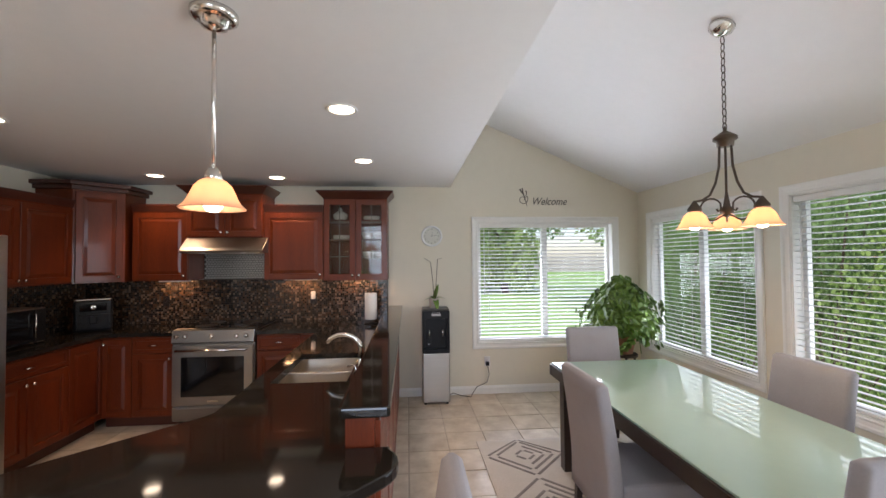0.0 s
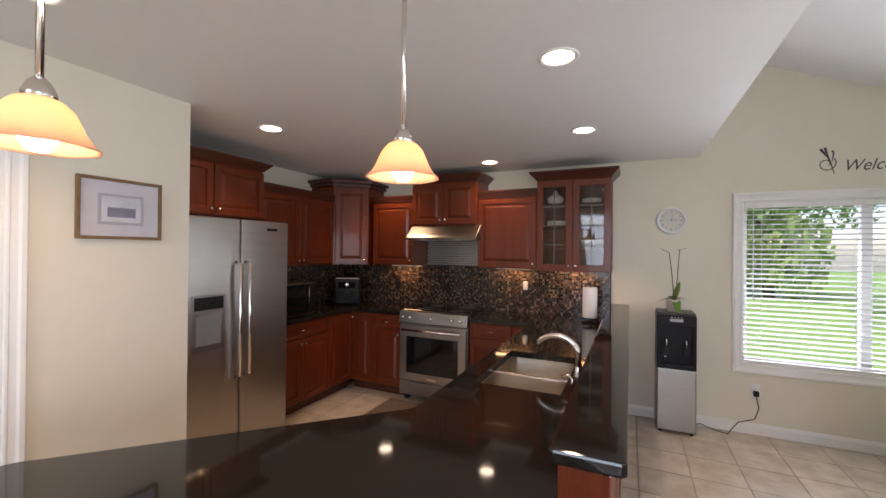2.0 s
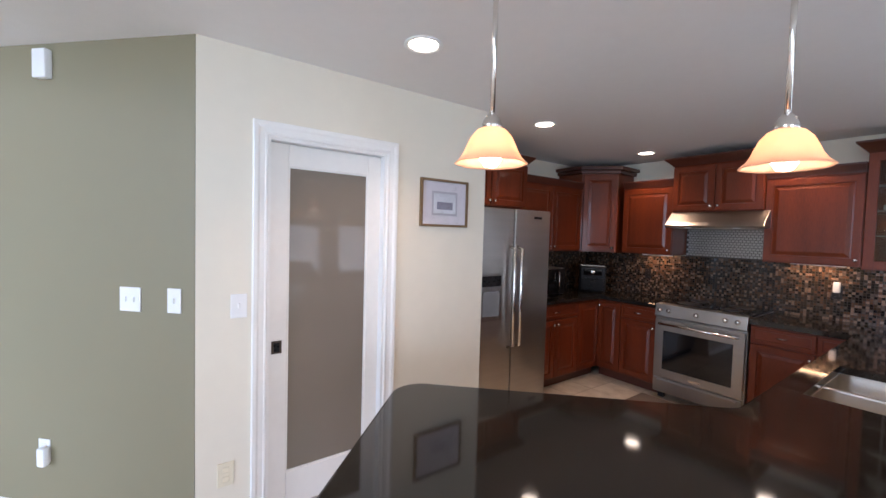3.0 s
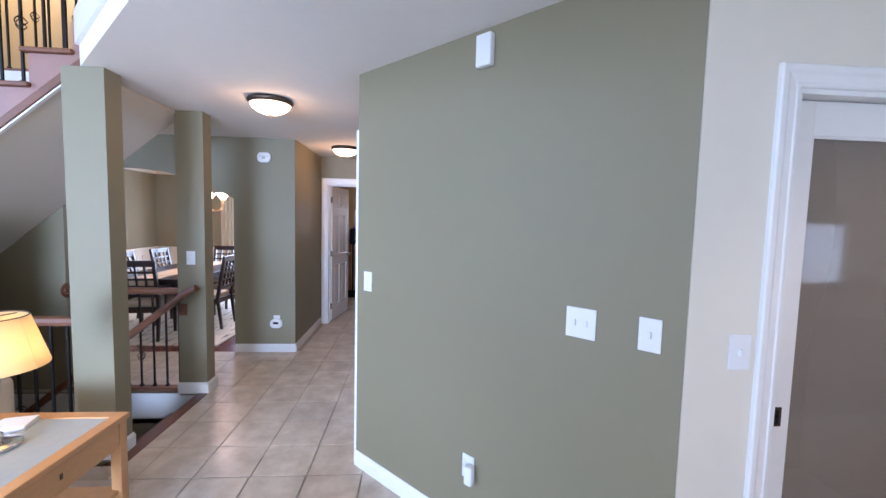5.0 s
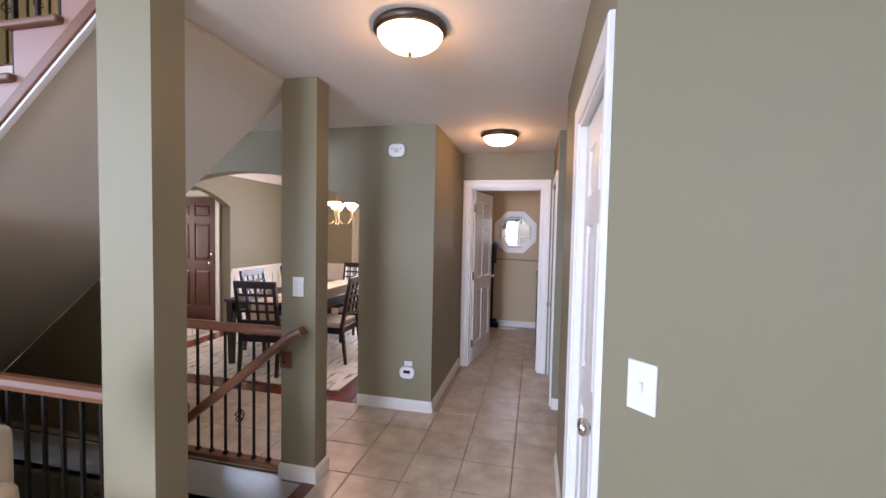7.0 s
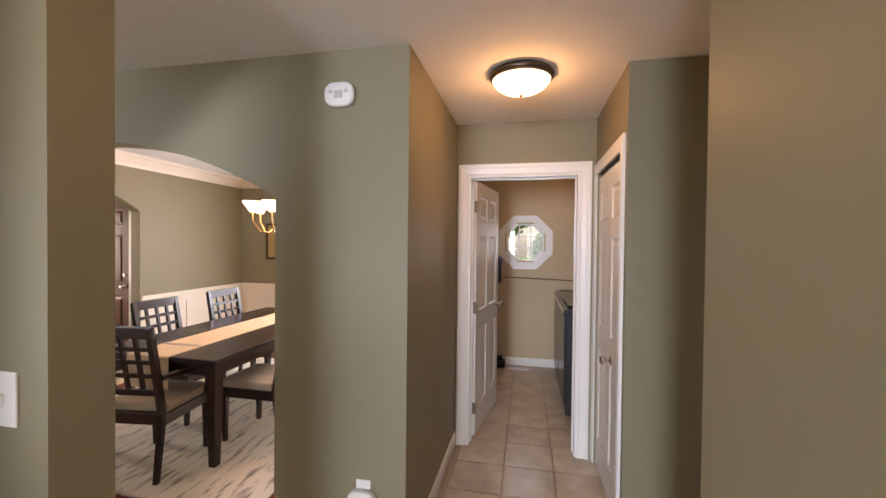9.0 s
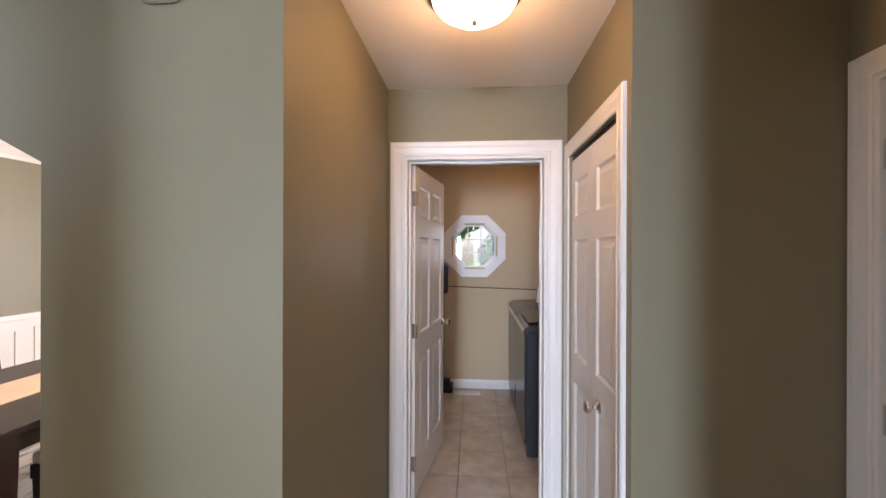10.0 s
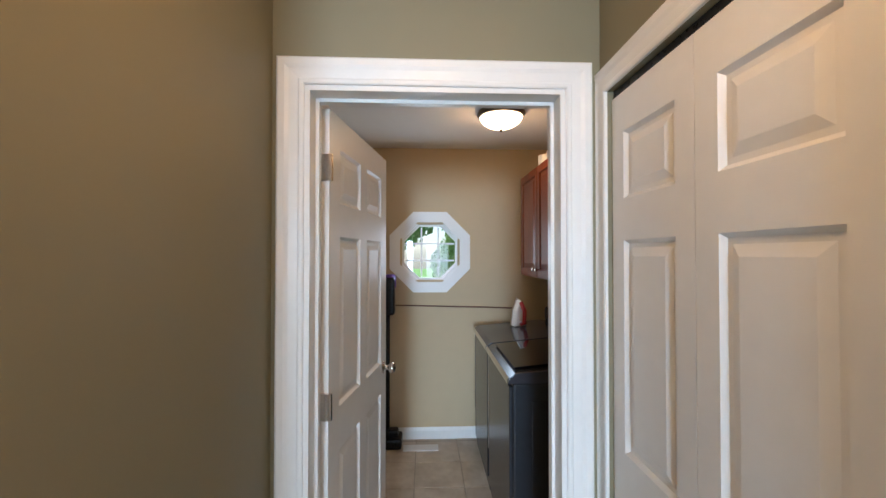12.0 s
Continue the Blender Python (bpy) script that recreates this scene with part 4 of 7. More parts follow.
# east windows: local x = -world y, outwards = +x
for i, Wd in enumerate((W2, W3)):
    w, h = Wd[2] - Wd[0], Wd[3] - Wd[1]
    window(f"window_{i + 2}", pose(3.36, Wd[2], Wd[1], 0, 0, -90), w, h, 0.14, (0.012, w - 0.012, 0.043, -6 if i == 0 else -4))
    casing("trim_window", pose(3.36, Wd[2], Wd[1], 0, 0, -90), w, h)


def six_panel(bm_w, h, rows=((0.21, 0.84), (0.99, 1.60), (1.72, 1.915)), cols=2, t=0.035, both=True):
    """A six-panel door leaf, x 0..w, y -t/2..t/2, z 0..h, panels sunk and raised on both faces."""
    w = bm_w
    st = 0.10 if w > 0.5 else 0.065
    mid = 0.09 if cols == 2 else 0
    pw = (w - 2 * st - mid * (cols - 1)) / cols
    xs = [(st + i * (pw + mid), st + i * (pw + mid) + pw) for i in range(cols)]
    k = h / 2.03
    rows = [(a * k, b * k) for a, b in rows]
    solid = [(0, 0, st, h), (w - st, 0, w, h)]
    if cols == 2:
        solid.append((st + pw, 0, st + pw + mid, h))
    for x0, x1 in xs:
        z = 0
        for a, b in rows:
            solid.append((x0, z, x1, a))
            z = b
        solid.append((x0, z, x1, h))
    bm = B(*[(a, -t / 2, b, c, t / 2, d) for a, b, c, d in solid])
    bmesh.ops.remove_doubles(bm, verts=bm.verts, dist=0.0002)
    for x0, x1 in xs:
        for z0, z1 in rows:
            for s in (-1, 1):
                y0, y1, y2 = s * t / 2, s * (t / 2 - 0.011), s * (t / 2 - 0.003)
                rings = []
                for ins, y in ((0, y0), (0.010, y1), (0.022, y1), (0.045, y2)):
                    rings.append([bm.verts.new((x, y, z)) for x, z in ((x0 + ins, z0 + ins), (x1 - ins, z0 + ins), (x1 - ins, z1 - ins), (x0 + ins, z1 - ins))])
                fs = []
                for a, b in zip(rings, rings[1:]):
                    for i in range(4):
                        fs.append(bm.faces.new((a[i], a[(i + 1) % 4], b[(i + 1) % 4], b[i])))
                fs.append(bm.faces.new(rings[-1]))
                for f in fs:
                    f.normal_update()
                    if f.normal.y * s < -0.01:
                        f.normal_flip()
    return bm


def jamb(name, m, w, h, depth):
    """Door lining in an opening w x h, local y into the wall."""
    c = thing(name, "white painted door lining", "trim", m)
    c["kind"] = "structure"
    part("lining", B((0, 0, 0, 0.016, depth, h), (w - 0.016, 0, 0, w, depth, h), (0.016, 0, h - 0.016, w - 0.016, depth, h)), TRIM, c)
    part("stop", B((0.016, depth * 0.55, 0, 0.027, depth * 0.55 + 0.03, h - 0.016), (w - 0.027, depth * 0.55, 0, w - 0.016, depth * 0.55 + 0.03, h - 0.016),
                   (0.027, depth * 0.55, h - 0.027, w - 0.027, depth * 0.55 + 0.03, h - 0.016)), TRIM, c)
    return c


def round_knob(parent, x, y, z, s, material=None):
    part("door_knob", lathe([(0.030, 0), (0.030, 0.005), (0.012, 0.010), (0.011, 0.030), (0.024, 0.040), (0.028, 0.052), (0.022, 0.064), (0.0, 0.068)], 18,
                            m=Matrix.Translation((x, y, z)) @ Matrix.Rotation(radians(90 * s), 4, "X")), material or CHROME, parent, "satin nickel door knob", True)


def hinge(parent, x, y, z):
    part("hinge", B((x - 0.018, y - 0.004, z - 0.045, x + 0.018, y, z + 0.045), bev=0.001, seg=1), CHROME, parent, "nickel butt hinge")


# laundry doorway: local x = +y, into the wall = -x
casing("trim_door", pose(-6.73, -1.174, 0, 0, 0, 90), 0.802, 2.055, 0.08, floor=True)
jamb("trim_lining", pose(-6.73, -1.174, 0, 0, 0, 90), 0.802, 2.055, 0.12)
ld = thing("laundry_door", "white six-panel door standing open into the laundry", "door", pose(-6.868, -1.148, 0.012, 0, 0, 180 - 9))
part("leaf", six_panel(0.76, 2.02), DOORW, ld)
round_knob(ld, 0.695, 0.0175, 0.96, -1)
round_knob(ld, 0.695, -0.0175, 0.96, 1)
for z in (0.22, 1.02, 1.82):
    part("hinge", B((-0.012, -0.03, z - 0.045, 0.004, 0.03, z + 0.045), bev=0.002, seg=1), CHROME, ld, "nickel butt hinge")

# bifold closet: local x = -x world, seen from -y
casing("trim_closet", pose(-6.68, -0.262, 0), 0.74, 2.03, 0.074, floor=True)
bf = thing("bifold_door", "white panelled bifold closet door, closed", "door", pose(-6.68, -0.232, 0.012))
for i in range(2):
    lf = part("leaf", six_panel(0.364, 1.99, cols=1), DOORW, bf)
    lf.location = (0.005 + i * 0.3665, 0, 0)
    if i:
        round_knob(lf, 0.12, -0.0175, 0.855, 1)
part("track", B((0.004, -0.012, 1.993, 0.736, 0.02, 2.016)), BLACKP, bf, "dark head track")

# hall side door and recess door (closed)
casing("trim_door", pose(-4.09, -0.262, 0), 0.72, 2.04, 0.078, floor=True)
jamb("trim_lining", pose(-4.09, -0.262, 0), 0.72, 2.04, 0.12)
sdn = thing("hall_door", "white six-panel hallway door, closed", "door", pose(-4.07, -0.215, 0.012))
part("leaf", six_panel(0.68, 2.0), DOORW, sdn)
round_knob(sdn, 0.61, -0.0175, 0.95, 1)
casing("trim_door", pose(-5.745, 0.41, 0), 0.725, 2.05, 0.072, floor=True)
jamb("trim_lining", pose(-5.745, 0.41, 0), 0.725, 2.05, 0.12)
rdn = thing("recess_door", "white six-panel door in the recess, closed", "door", pose(-5.727, 0.445, 0.012))
part("leaf", six_panel(0.69, 2.015), DOORW, rdn)
for z in (0.25, 1.02, 1.80):
    part("hinge", B((-0.010, -0.026, z - 0.045, 0.012, -0.016, z + 0.045), bev=0.002, seg=1), CHROME, rdn, "nickel butt hinge")
round_knob(rdn, 0.62, -0.0175, 0.95, 1)

# pantry pocket door with frosted glass: local x = +y world, front = +x
casing("trim_pantry", pose(-1.98, 1.295, 0, 0, 0, 90), 0.681, 2.03, 0.072, floor=True)
jamb("trim_lining", pose(-1.98, 1.295, 0, 0, 0, 90), 0.681, 2.03, 0.12)
FROST = bpy.data.materials.new("frosted_glass")
FROST.use_nodes = True
fb = FROST.node_tree.nodes["Principled BSDF"]
fb.inputs["Base Color"].default_value = (0.31, 0.26, 0.21, 1)
fb.inputs["Roughness"].default_value = 0.05
fb.inputs["Alpha"].default_value = 0.6
fb.inputs["Specular IOR Level"].default_value = 0.6
pd = thing("pantry_door", "white sliding pantry door with a frosted glass panel", "door", pose(-2.03, 1.312, 0.01, 0, 0, 90))
pw, ph = 0.648, 2.0
part("leaf", B((0, 0, 0, 0.10, 0.035, ph), (pw - 0.085, 0, 0, pw, 0.035, ph), (0.10, 0, 0, pw - 0.085, 0.035, 0.20), (0.10, 0, ph - 0.115, pw - 0.085, 0.035, ph), bev=0.003, seg=1), DOORW, pd)
part("glass_panel", B((0.098, 0.012, 0.198, pw - 0.083, 0.020, ph - 0.113)), FROST, pd, "smoky frosted glass panel")
part("bead", B((0.10, 0.004, 0.20, 0.108, 0.012, ph - 0.115), (pw - 0.093, 0.004, 0.20, pw - 0.085, 0.012, ph - 0.115), (0.108, 0.004, 0.20, pw - 0.093, 0.012, 0.208), (0.108, 0.004, ph - 0.123, pw - 0.093, 0.012, ph - 0.115)), DOORW, pd)
pl_ = part("pull", B((0.018, -0.004, 0.875, 0.072, 0.0, 0.945), bev=0.002), BRONZE, pd, "square flush pull")
part("recess", B((0.03, -0.006, 0.885, 0.06, -0.003, 0.935)), BLACKP, pl_)
outlet("light_switch", pose(-1.98, 1.165, 1.17, 0, 0, 90), 0.075, 0.12, label="white light switch on cream wall", bits="1")
outlet("outlet", pose(-1.98, 1.11, 0.33, 0, 0, 90), 0.075, 0.12, material=mat("almond_plastic", (0.72, 0.66, 0.50), 0.4), label="almond power outlet on cream wall")

sbn = thing("storage_bin", "teal plastic bin standing inside the pantry", "bin", pose(-2.33, 1.52, 0))
part("tub", B((-0.15, -0.13, 0, 0.15, 0.13, 0.30), bev=0.02), mat("teal_plastic", (0.02, 0.30, 0.22), 0.4), sbn)
part("rim", B((-0.16, -0.14, 0.29, 0.16, 0.14, 0.31), bev=0.004), mat("teal_plastic", (0.02, 0.30, 0.22), 0.4), sbn)
# framed print
pf_ = thing("framed_print", "small framed print with lilac mat on cream wall", "picture", pose(-1.979, 2.214, 1.60, 0, 0, 90))
part("frame", B((0, -0.022, 0, 0.016, 0, 0.315), (0.374, -0.022, 0, 0.39, 0, 0.315), (0.016, -0.022, 0, 0.374, 0, 0.016), (0.016, -0.022, 0.299, 0.374, 0, 0.315), bev=0.003), mat("bronze_gilt", (0.20, 0.12, 0.055), 0.4, 0.4, var=0.3, scale=30), pf_, "narrow bronze frame")
part("mat_board", B((0.016, -0.010, 0.016, 0.374, -0.004, 0.299)), mat("lilac_mat", (0.62, 0.58, 0.62), 0.8), pf_, "pale lilac mat")
part("border", B((0.09, -0.012, 0.075, 0.30, -0.0095, 0.235)), mat("grey_mat", (0.42, 0.40, 0.44), 0.8), pf_)
part("print", B((0.105, -0.0135, 0.09, 0.285, -0.0115, 0.22)), mat("print_wash", (0.62, 0.62, 0.66), 0.8, var=0.25, scale=30), pf_)
part("sketch", B((0.13, -0.0145, 0.115, 0.26, -0.0133, 0.165), bev=0.001, seg=1), mat("print_ink", (0.26, 0.25, 0.32), 0.8, var=0.4, scale=40), pf_)
pg = part("glazing", B((0.016, -0.0185, 0.016, 0.374, -0.017, 0.299)), PANE, pf_, "picture glass")
pg.visible_shadow = False


def baseboard(name, p, q, h=0.095, t=0.014):
    """White baseboard from p to q; the room lies to the right of the way."""
    p, q = Vector(p), Vector(q)
    d = (q - p).normalized()
    n = Vector((d.y, -d.x))
    prof = [(0, 0), (t, 0), (t, h * 0.72), (t * 0.75, h * 0.82), (t * 0.45, h * 0.93), (t * 0.3, h), (0, h)]
    bm = bmesh.new()
    ends = []
    for e in (p, q):
        ends.append([bm.verts.new((e.x + n.x * a, e.y + n.y * a, z)) for a, z in prof])
    k_ = len(prof)
    for i in range(k_):
        bm.faces.new((ends[0][i], ends[0][(i + 1) % k_], ends[1][(i + 1) % k_], ends[1][i]))
    bm.faces.new(ends[0])
    bm.faces.new(ends[1][::-1])
    bmesh.ops.recalc_face_normals(bm, faces=bm.faces)
    return setting(name, bm, TRIM, "white moulded baseboard", "baseboard")


for p, q in (((0.42, 5.5), (3.36, 5.5)), ((3.36, 5.5), (3.36, -0.97)), ((-1.98, 2.05), (-1.98, 2.775)), ((-1.98, 0.985), (-1.98, 1.222)),
             ((-3.268, -0.262), (-1.985, 0.975)), ((-4.92, -0.262), (-4.17, -0.262)), ((-5.82, -0.262), (-5.82, 0.41)),
             ((-5.456, -1.945), (-5.456, -1.27)), ((-5.456, -1.27), (-6.73, -1.27)), ((-5.456, -8.0), (-5.456, -4.36)),
             ((-8.90, -1.39), (-8.90, 0.30)), ((-6.85, -1.39), (-8.90, -1.39)), ((-4.92, 0.41), (-4.92, -0.262))):
    baseboard("baseboard", p, q)


# ---- breakfast nook ----
dt = thing("dining_table", "dark wood table with a mint frosted glass top", "table", pose(1.665, 1.98, 0))
TW, TL = 0.975, 1.98
GLT = mat("mint_glass", (0.40, 0.55, 0.475), 0.035, var=0.02, scale=4, coat=0.15, spec=0.8)
part("glass_top", B((0.012, 0.012, 0.738, TW - 0.012, TL - 0.012, 0.750), bev=0.003), GLT, dt, "mint green glass top")
for nm, bx in (("rail", (0, 0, 0.655, TW, 0.045, 0.7375)), ("rail", (0, TL - 0.045, 0.655, TW, TL, 0.7375)), ("rail", (0, 0.046, 0.655, 0.045, TL - 0.046, 0.7375)),
               ("rail", (TW - 0.045, 0.046, 0.655, TW, TL - 0.046, 0.7375)), ("under_panel", (0.046, 0.046, 0.70, TW - 0.046, TL - 0.046, 0.737))):
    part(nm, B(bx, bev=0.003), DARKW, dt)
for lx in (0.01, TW - 0.095):
    for ly in (0.18, TL - 0.27):
        part("leg", B((lx, ly, 0, lx + 0.085, ly + 0.085, 0.655), bev=0.004), DARKW, dt)
part("stretcher", B((0.09, 0.205, 0.30, TW - 0.09, 0.24, 0.36), bev=0.003), DARKW, dt)


def parson_chair():
    """Local: seat faces +y, back at y = 0."""
    c = thing("parson_chair", "grey linen upholstered dining chair with dark legs", "chair", pose(0, 0, 0), "chairs round the table")
    part("seat", B((-0.235, 0.03, 0.36, 0.235, 0.50, 0.49), bev=0.035, seg=4), FABRIC, c)
    bm = bmesh.new()
    n = 10
    rows = []
    for i in range(n + 1):
        z = 0.30 + 0.66 * i / n
        lean = -0.085 * max(0, (z - 0.45)) ** 1.3 / 0.56
        th = 0.085 - 0.018 * (i / n)
        hw = 0.232
        r = 0.022
        ring = []
        for cx, cy, a in ((hw - r, lean + th / 2 - r, 0), (-hw + r, lean + th / 2 - r, 90), (-hw + r, lean - th / 2 + r, 180), (hw - r, lean - th / 2 + r, 270)):
            for k in range(4):
                ang = radians(a + 30 * k)
                ring.append(bm.verts.new((cx + r * math.cos(ang), cy + r * math.sin(ang), z)))
        rows.append(ring)
    top = []
    for v in rows[-1]:
        top.append(bm.verts.new((v.co.x * 0.95, (v.co.y - lean) * 0.45 + lean, v.co.z + 0.018)))
    rows.append(top)
    for a, b in zip(rows, rows[1:]):
        for k in range(16):
            bm.faces.new((a[k], a[(k + 1) % 16], b[(k + 1) % 16], b[k]))
    bm.faces.new(rows[-1])
    bm.faces.new(rows[0][::-1])
    bmesh.ops.recalc_face_normals(bm, faces=bm.faces)
    part("backrest", bm, FABRIC, c, smooth=True)
    for x in (-0.2, 0.2):
        part("leg", tube([(x, 0.0, 0.33), (x, -0.03, 0.0)], [0.026, 0.018], 4), DARKW, c, "dark tapered leg")
        part("leg", tube([(x, 0.46, 0.38), (x, 0.46, 0.0)], [0.026, 0.018], 4), DARKW, c, "dark tapered leg")
    return c


ch = parson_chair()
ch.matrix_world = pose(2.15, 4.17, 0, 0, 0, 180)
copy_thing(ch, pose(1.52, 2.87, 0, 0, 0, -90))
copy_thing(ch, pose(2.80, 2.93, 0, 0, 0, 90))
copy_thing(ch, pose(2.09, 1.935, 0, 0, 0, 0))
copy_thing(ch, pose(0.60, 1.83, 0, 0, 0, 90))

# rug
rug = thing("area_rug", "pale grey rug with a dark geometric line pattern", "rug", pose(1.11, 1.75, 0.001))
RUGM = mat("rug_pile", (0.58, 0.53, 0.47), 0.95, scale=20, col2=(0.68, 0.63, 0.57), bump=0.6, bscale=300)
RUGD = mat("rug_line", (0.26, 0.23, 0.21), 0.95, var=0.35, scale=20, bump=0.6, bscale=300)
RW, RL = 2.1, 2.51
part("woven_field", B((0, 0, 0, RW, RL, 0.010), bev=0.004), RUGM, rug)
bm = bmesh.new()
for cx in [0.35 + 0.7 * i for i in range(3)]:
    for cy in [0.28 + 0.65 * i for i in range(4)]:
        for s in (0.31, 0.235, 0.16, 0.085):
            pts = [(cx, cy - s), (cx + s, cy), (cx, cy + s), (cx - s, cy)]
            for i in range(4):
                if random.random() < 0.10:
                    continue
                a, b = Vector(pts[i]), Vector(pts[(i + 1) % 4])
                d = (b - a).normalized() * 0.02
                nn = Vector((-d.y, d.x)) * 0.5
                q = [a + d - nn, b - d - nn, b - d + nn, a + d + nn]
                q = [(min(RW - 0.02, max(0.02, p.x)), min(RL - 0.02, max(0.02, p.y))) for p in q]
                if abs((q[1][0] - q[0][0]) * (q[2][1] - q[0][1]) - (q[2][0] - q[0][0]) * (q[1][1] - q[0][1])) > 1e-4:
                    prism(q, 0.0095, 0.0125, bm=bm)
part("pattern", bm, RUGD, rug, "dark lattice lines")["kind"] = "stuff"

# chandelier
cx, cy = 2.26, 2.81
cz = 3.446 - 0.43 * (cx - 0.9)
cd = thing("chandelier", "bronze three-arm chandelier with amber glass bell shades", "chandelier", pose(cx, cy, 0))
part("canopy", lathe([(0.012, -0.055), (0.03, -0.05), (0.062, -0.02), (0.065, 0.0)], 24, m=Matrix.Translation((0, 0, cz - 0.004)) @ Matrix.Rotation(radians(23.3), 4, "Y")), CHROME, cd, smooth=True)
z, i = cz - 0.06, 0
while z > 2.30:
    lk = tube([(0.011 * math.cos(a), 0, z - 0.024 + 0.024 * math.sin(a)) for a in [math.pi * 2 * q / 10 for q in range(10)]], 0.0028, 5, closed=True)
    if i % 2:
        turn_bm(lk, Matrix.Rotation(radians(90), 4, "Z"))
    part("chain_link", lk, BRONZE, cd, smooth=True)
    z -= 0.040
    i += 1
part("hub", lathe([(0.004, 2.30), (0.010, 2.275), (0.045, 2.25), (0.058, 2.24), (0.058, 2.225), (0.042, 2.215), (0.040, 2.19)], 20), BRONZE, cd, smooth=True)
part("boss", lathe([(0.0, 1.80), (0.012, 1.805), (0.02, 1.825), (0.032, 1.84), (0.018, 1.865), (0.012, 1.90), (0.006, 1.94)], 16), BRONZE, cd, smooth=True)
part("rod", tube([(0, 0, 2.2), (0, 0, 1.90)], 0.005, 6), BRONZE, cd, smooth=True)
for ang in (50, 170, 290):
    R = Matrix.Rotation(radians(ang), 4, "Z")
    arm = [(0.03, 0, 2.20), (0.035, 0, 2.08), (0.055, 0, 1.99), (0.085, 0, 1.925), (0.125, 0, 1.898), (0.168, 0, 1.89)]
    am = part("arm", turn_bm(tube(arm, 0.0065, 7), R), BRONZE, cd, smooth=True)
    scroll = [(0.012, 0, 1.815)] + [(0.080 + 0.058 * math.cos(radians(q)), 0, 1.845 + 0.060 * math.sin(radians(q))) for q in range(-135, 161, 20)] + [(0.030, 0, 1.842), (0.046, 0, 1.836), (0.054, 0, 1.848)]
    part("scroll", turn_bm(tube(scroll, 0.005, 6), R), BRONZE, am, smooth=True)
    T = R @ Matrix.Translation((0.168, 0, 0))
    part("socket", lathe([(0.006, 1.895), (0.012, 1.885), (0.034, 1.852), (0.036, 1.838)], 14, m=T), BRONZE, am, smooth=True)
    part("shade", turn_bm(bell_shade(0.093, 0.090), T @ Matrix.Translation((0, 0, 1.745))), SHADEG, am, "amber glass bell shade", True)
    part("bulb", lathe([(0.0, 1.733), (0.018, 1.737), (0.028, 1.755), (0.024, 1.785), (0.012, 1.81)], 14, m=T), BULBG, am, "glowing bulb", True).visible_shadow = False
    p = Matrix.Translation((cx, cy, 0)) @ T @ Vector((0, 0, 1.775))
    bulb("chandelier_glow", p, 3.5, radius=0.02)

# water cooler
wc = thing("water_cooler", "black and stainless bottom-load water cooler", "water cooler", pose(0.685, 5.20, 0))
COOLB = mat("cooler_black", (0.008, 0.008, 0.010), 0.3, var=0.2, scale=20, spec=0.2)
part("body", B((0, 0, 0.02, 0.30, 0.285, 0.555), bev=0.012), STEEL, wc, "stainless lower cabinet")
part("head", B((0, 0.06, 0.555, 0.30, 0.285, 1.02), (0, 0.0, 0.93, 0.30, 0.07, 1.02), (0, 0, 0.555, 0.03, 0.07, 0.94), (0.27, 0, 0.555, 0.30, 0.07, 0.94), bev=0.006), COOLB, wc, "black upper housing")
part("top", B((0.004, 0.004, 1.02, 0.296, 0.281, 1.04), bev=0.01), mat("cooler_top", (0.05, 0.05, 0.05), 0.35), wc)
part("drip_tray", B((0.02, -0.01, 0.555, 0.28, 0.07, 0.60), bev=0.008), COOLB, wc)
for tx in (0.075, 0.225):
    part("tap", tube([(tx, 0.06, 0.80), (tx, 0.02, 0.80), (tx, 0.015, 0.75)], [0.014, 0.013, 0.009], 8), CHROME, wc, "small spout", True)
    part("paddle", B((tx - 0.022, 0.018, 0.66, tx + 0.022, 0.03, 0.735), bev=0.004), BLACKP, wc)
part("button", lathe([(0.012, 0), (0.012, 0.004)], 12, m=Matrix.Translation((0.07, 0.055, 0.655)) @ Matrix.Rotation(radians(90), 4, "X")), WHITEP, wc, "white button")
part("panel", B((0.10, -0.003, 0.965, 0.20, 0.0, 0.99)), mat("grey_print", (0.45, 0.45, 0.46), 0.5), wc)
for i in range(4):
    part("indicator", B((0.11 + 0.025 * i, -0.003, 0.998, 0.116 + 0.025 * i, 0.0, 1.006)), WHITEP, wc)
for fx in (0.02, 0.26):
    for fy in (0.02, 0.24):
        part("foot", lathe([(0.015, 0), (0.015, 0.021)], 8, m=Matrix.Translation((fx + 0.01, fy + 0.01, 0))), BLACKP, wc)

# orchid
oc = thing("orchid", "potted orchid with bare flower stems on the cooler", "plant", pose(0.815, 5.33, 1.04))
part("pot", lathe([(0.04, 0), (0.052, 0.10), (0.055, 0.105), (0.047, 0.105), (0.044, 0.09)], 20), mat("pale_pot", (0.66, 0.58, 0.54), 0.5), oc, "pale pink pot", True)
part("stem", tube([(0.01, 0, 0.09), (-0.005, 0, 0.30), (-0.03, 0, 0.52), (-0.10, 0, 0.56)], [0.004, 0.0035, 0.003, 0.002], 6), BARK, oc, smooth=True)
part("stem", tube([(0.02, 0, 0.09), (0.035, 0, 0.32), (0.05, 0, 0.55), (0.10, 0, 0.56)], [0.004, 0.0035, 0.003, 0.002], 6), BARK, oc, smooth=True)


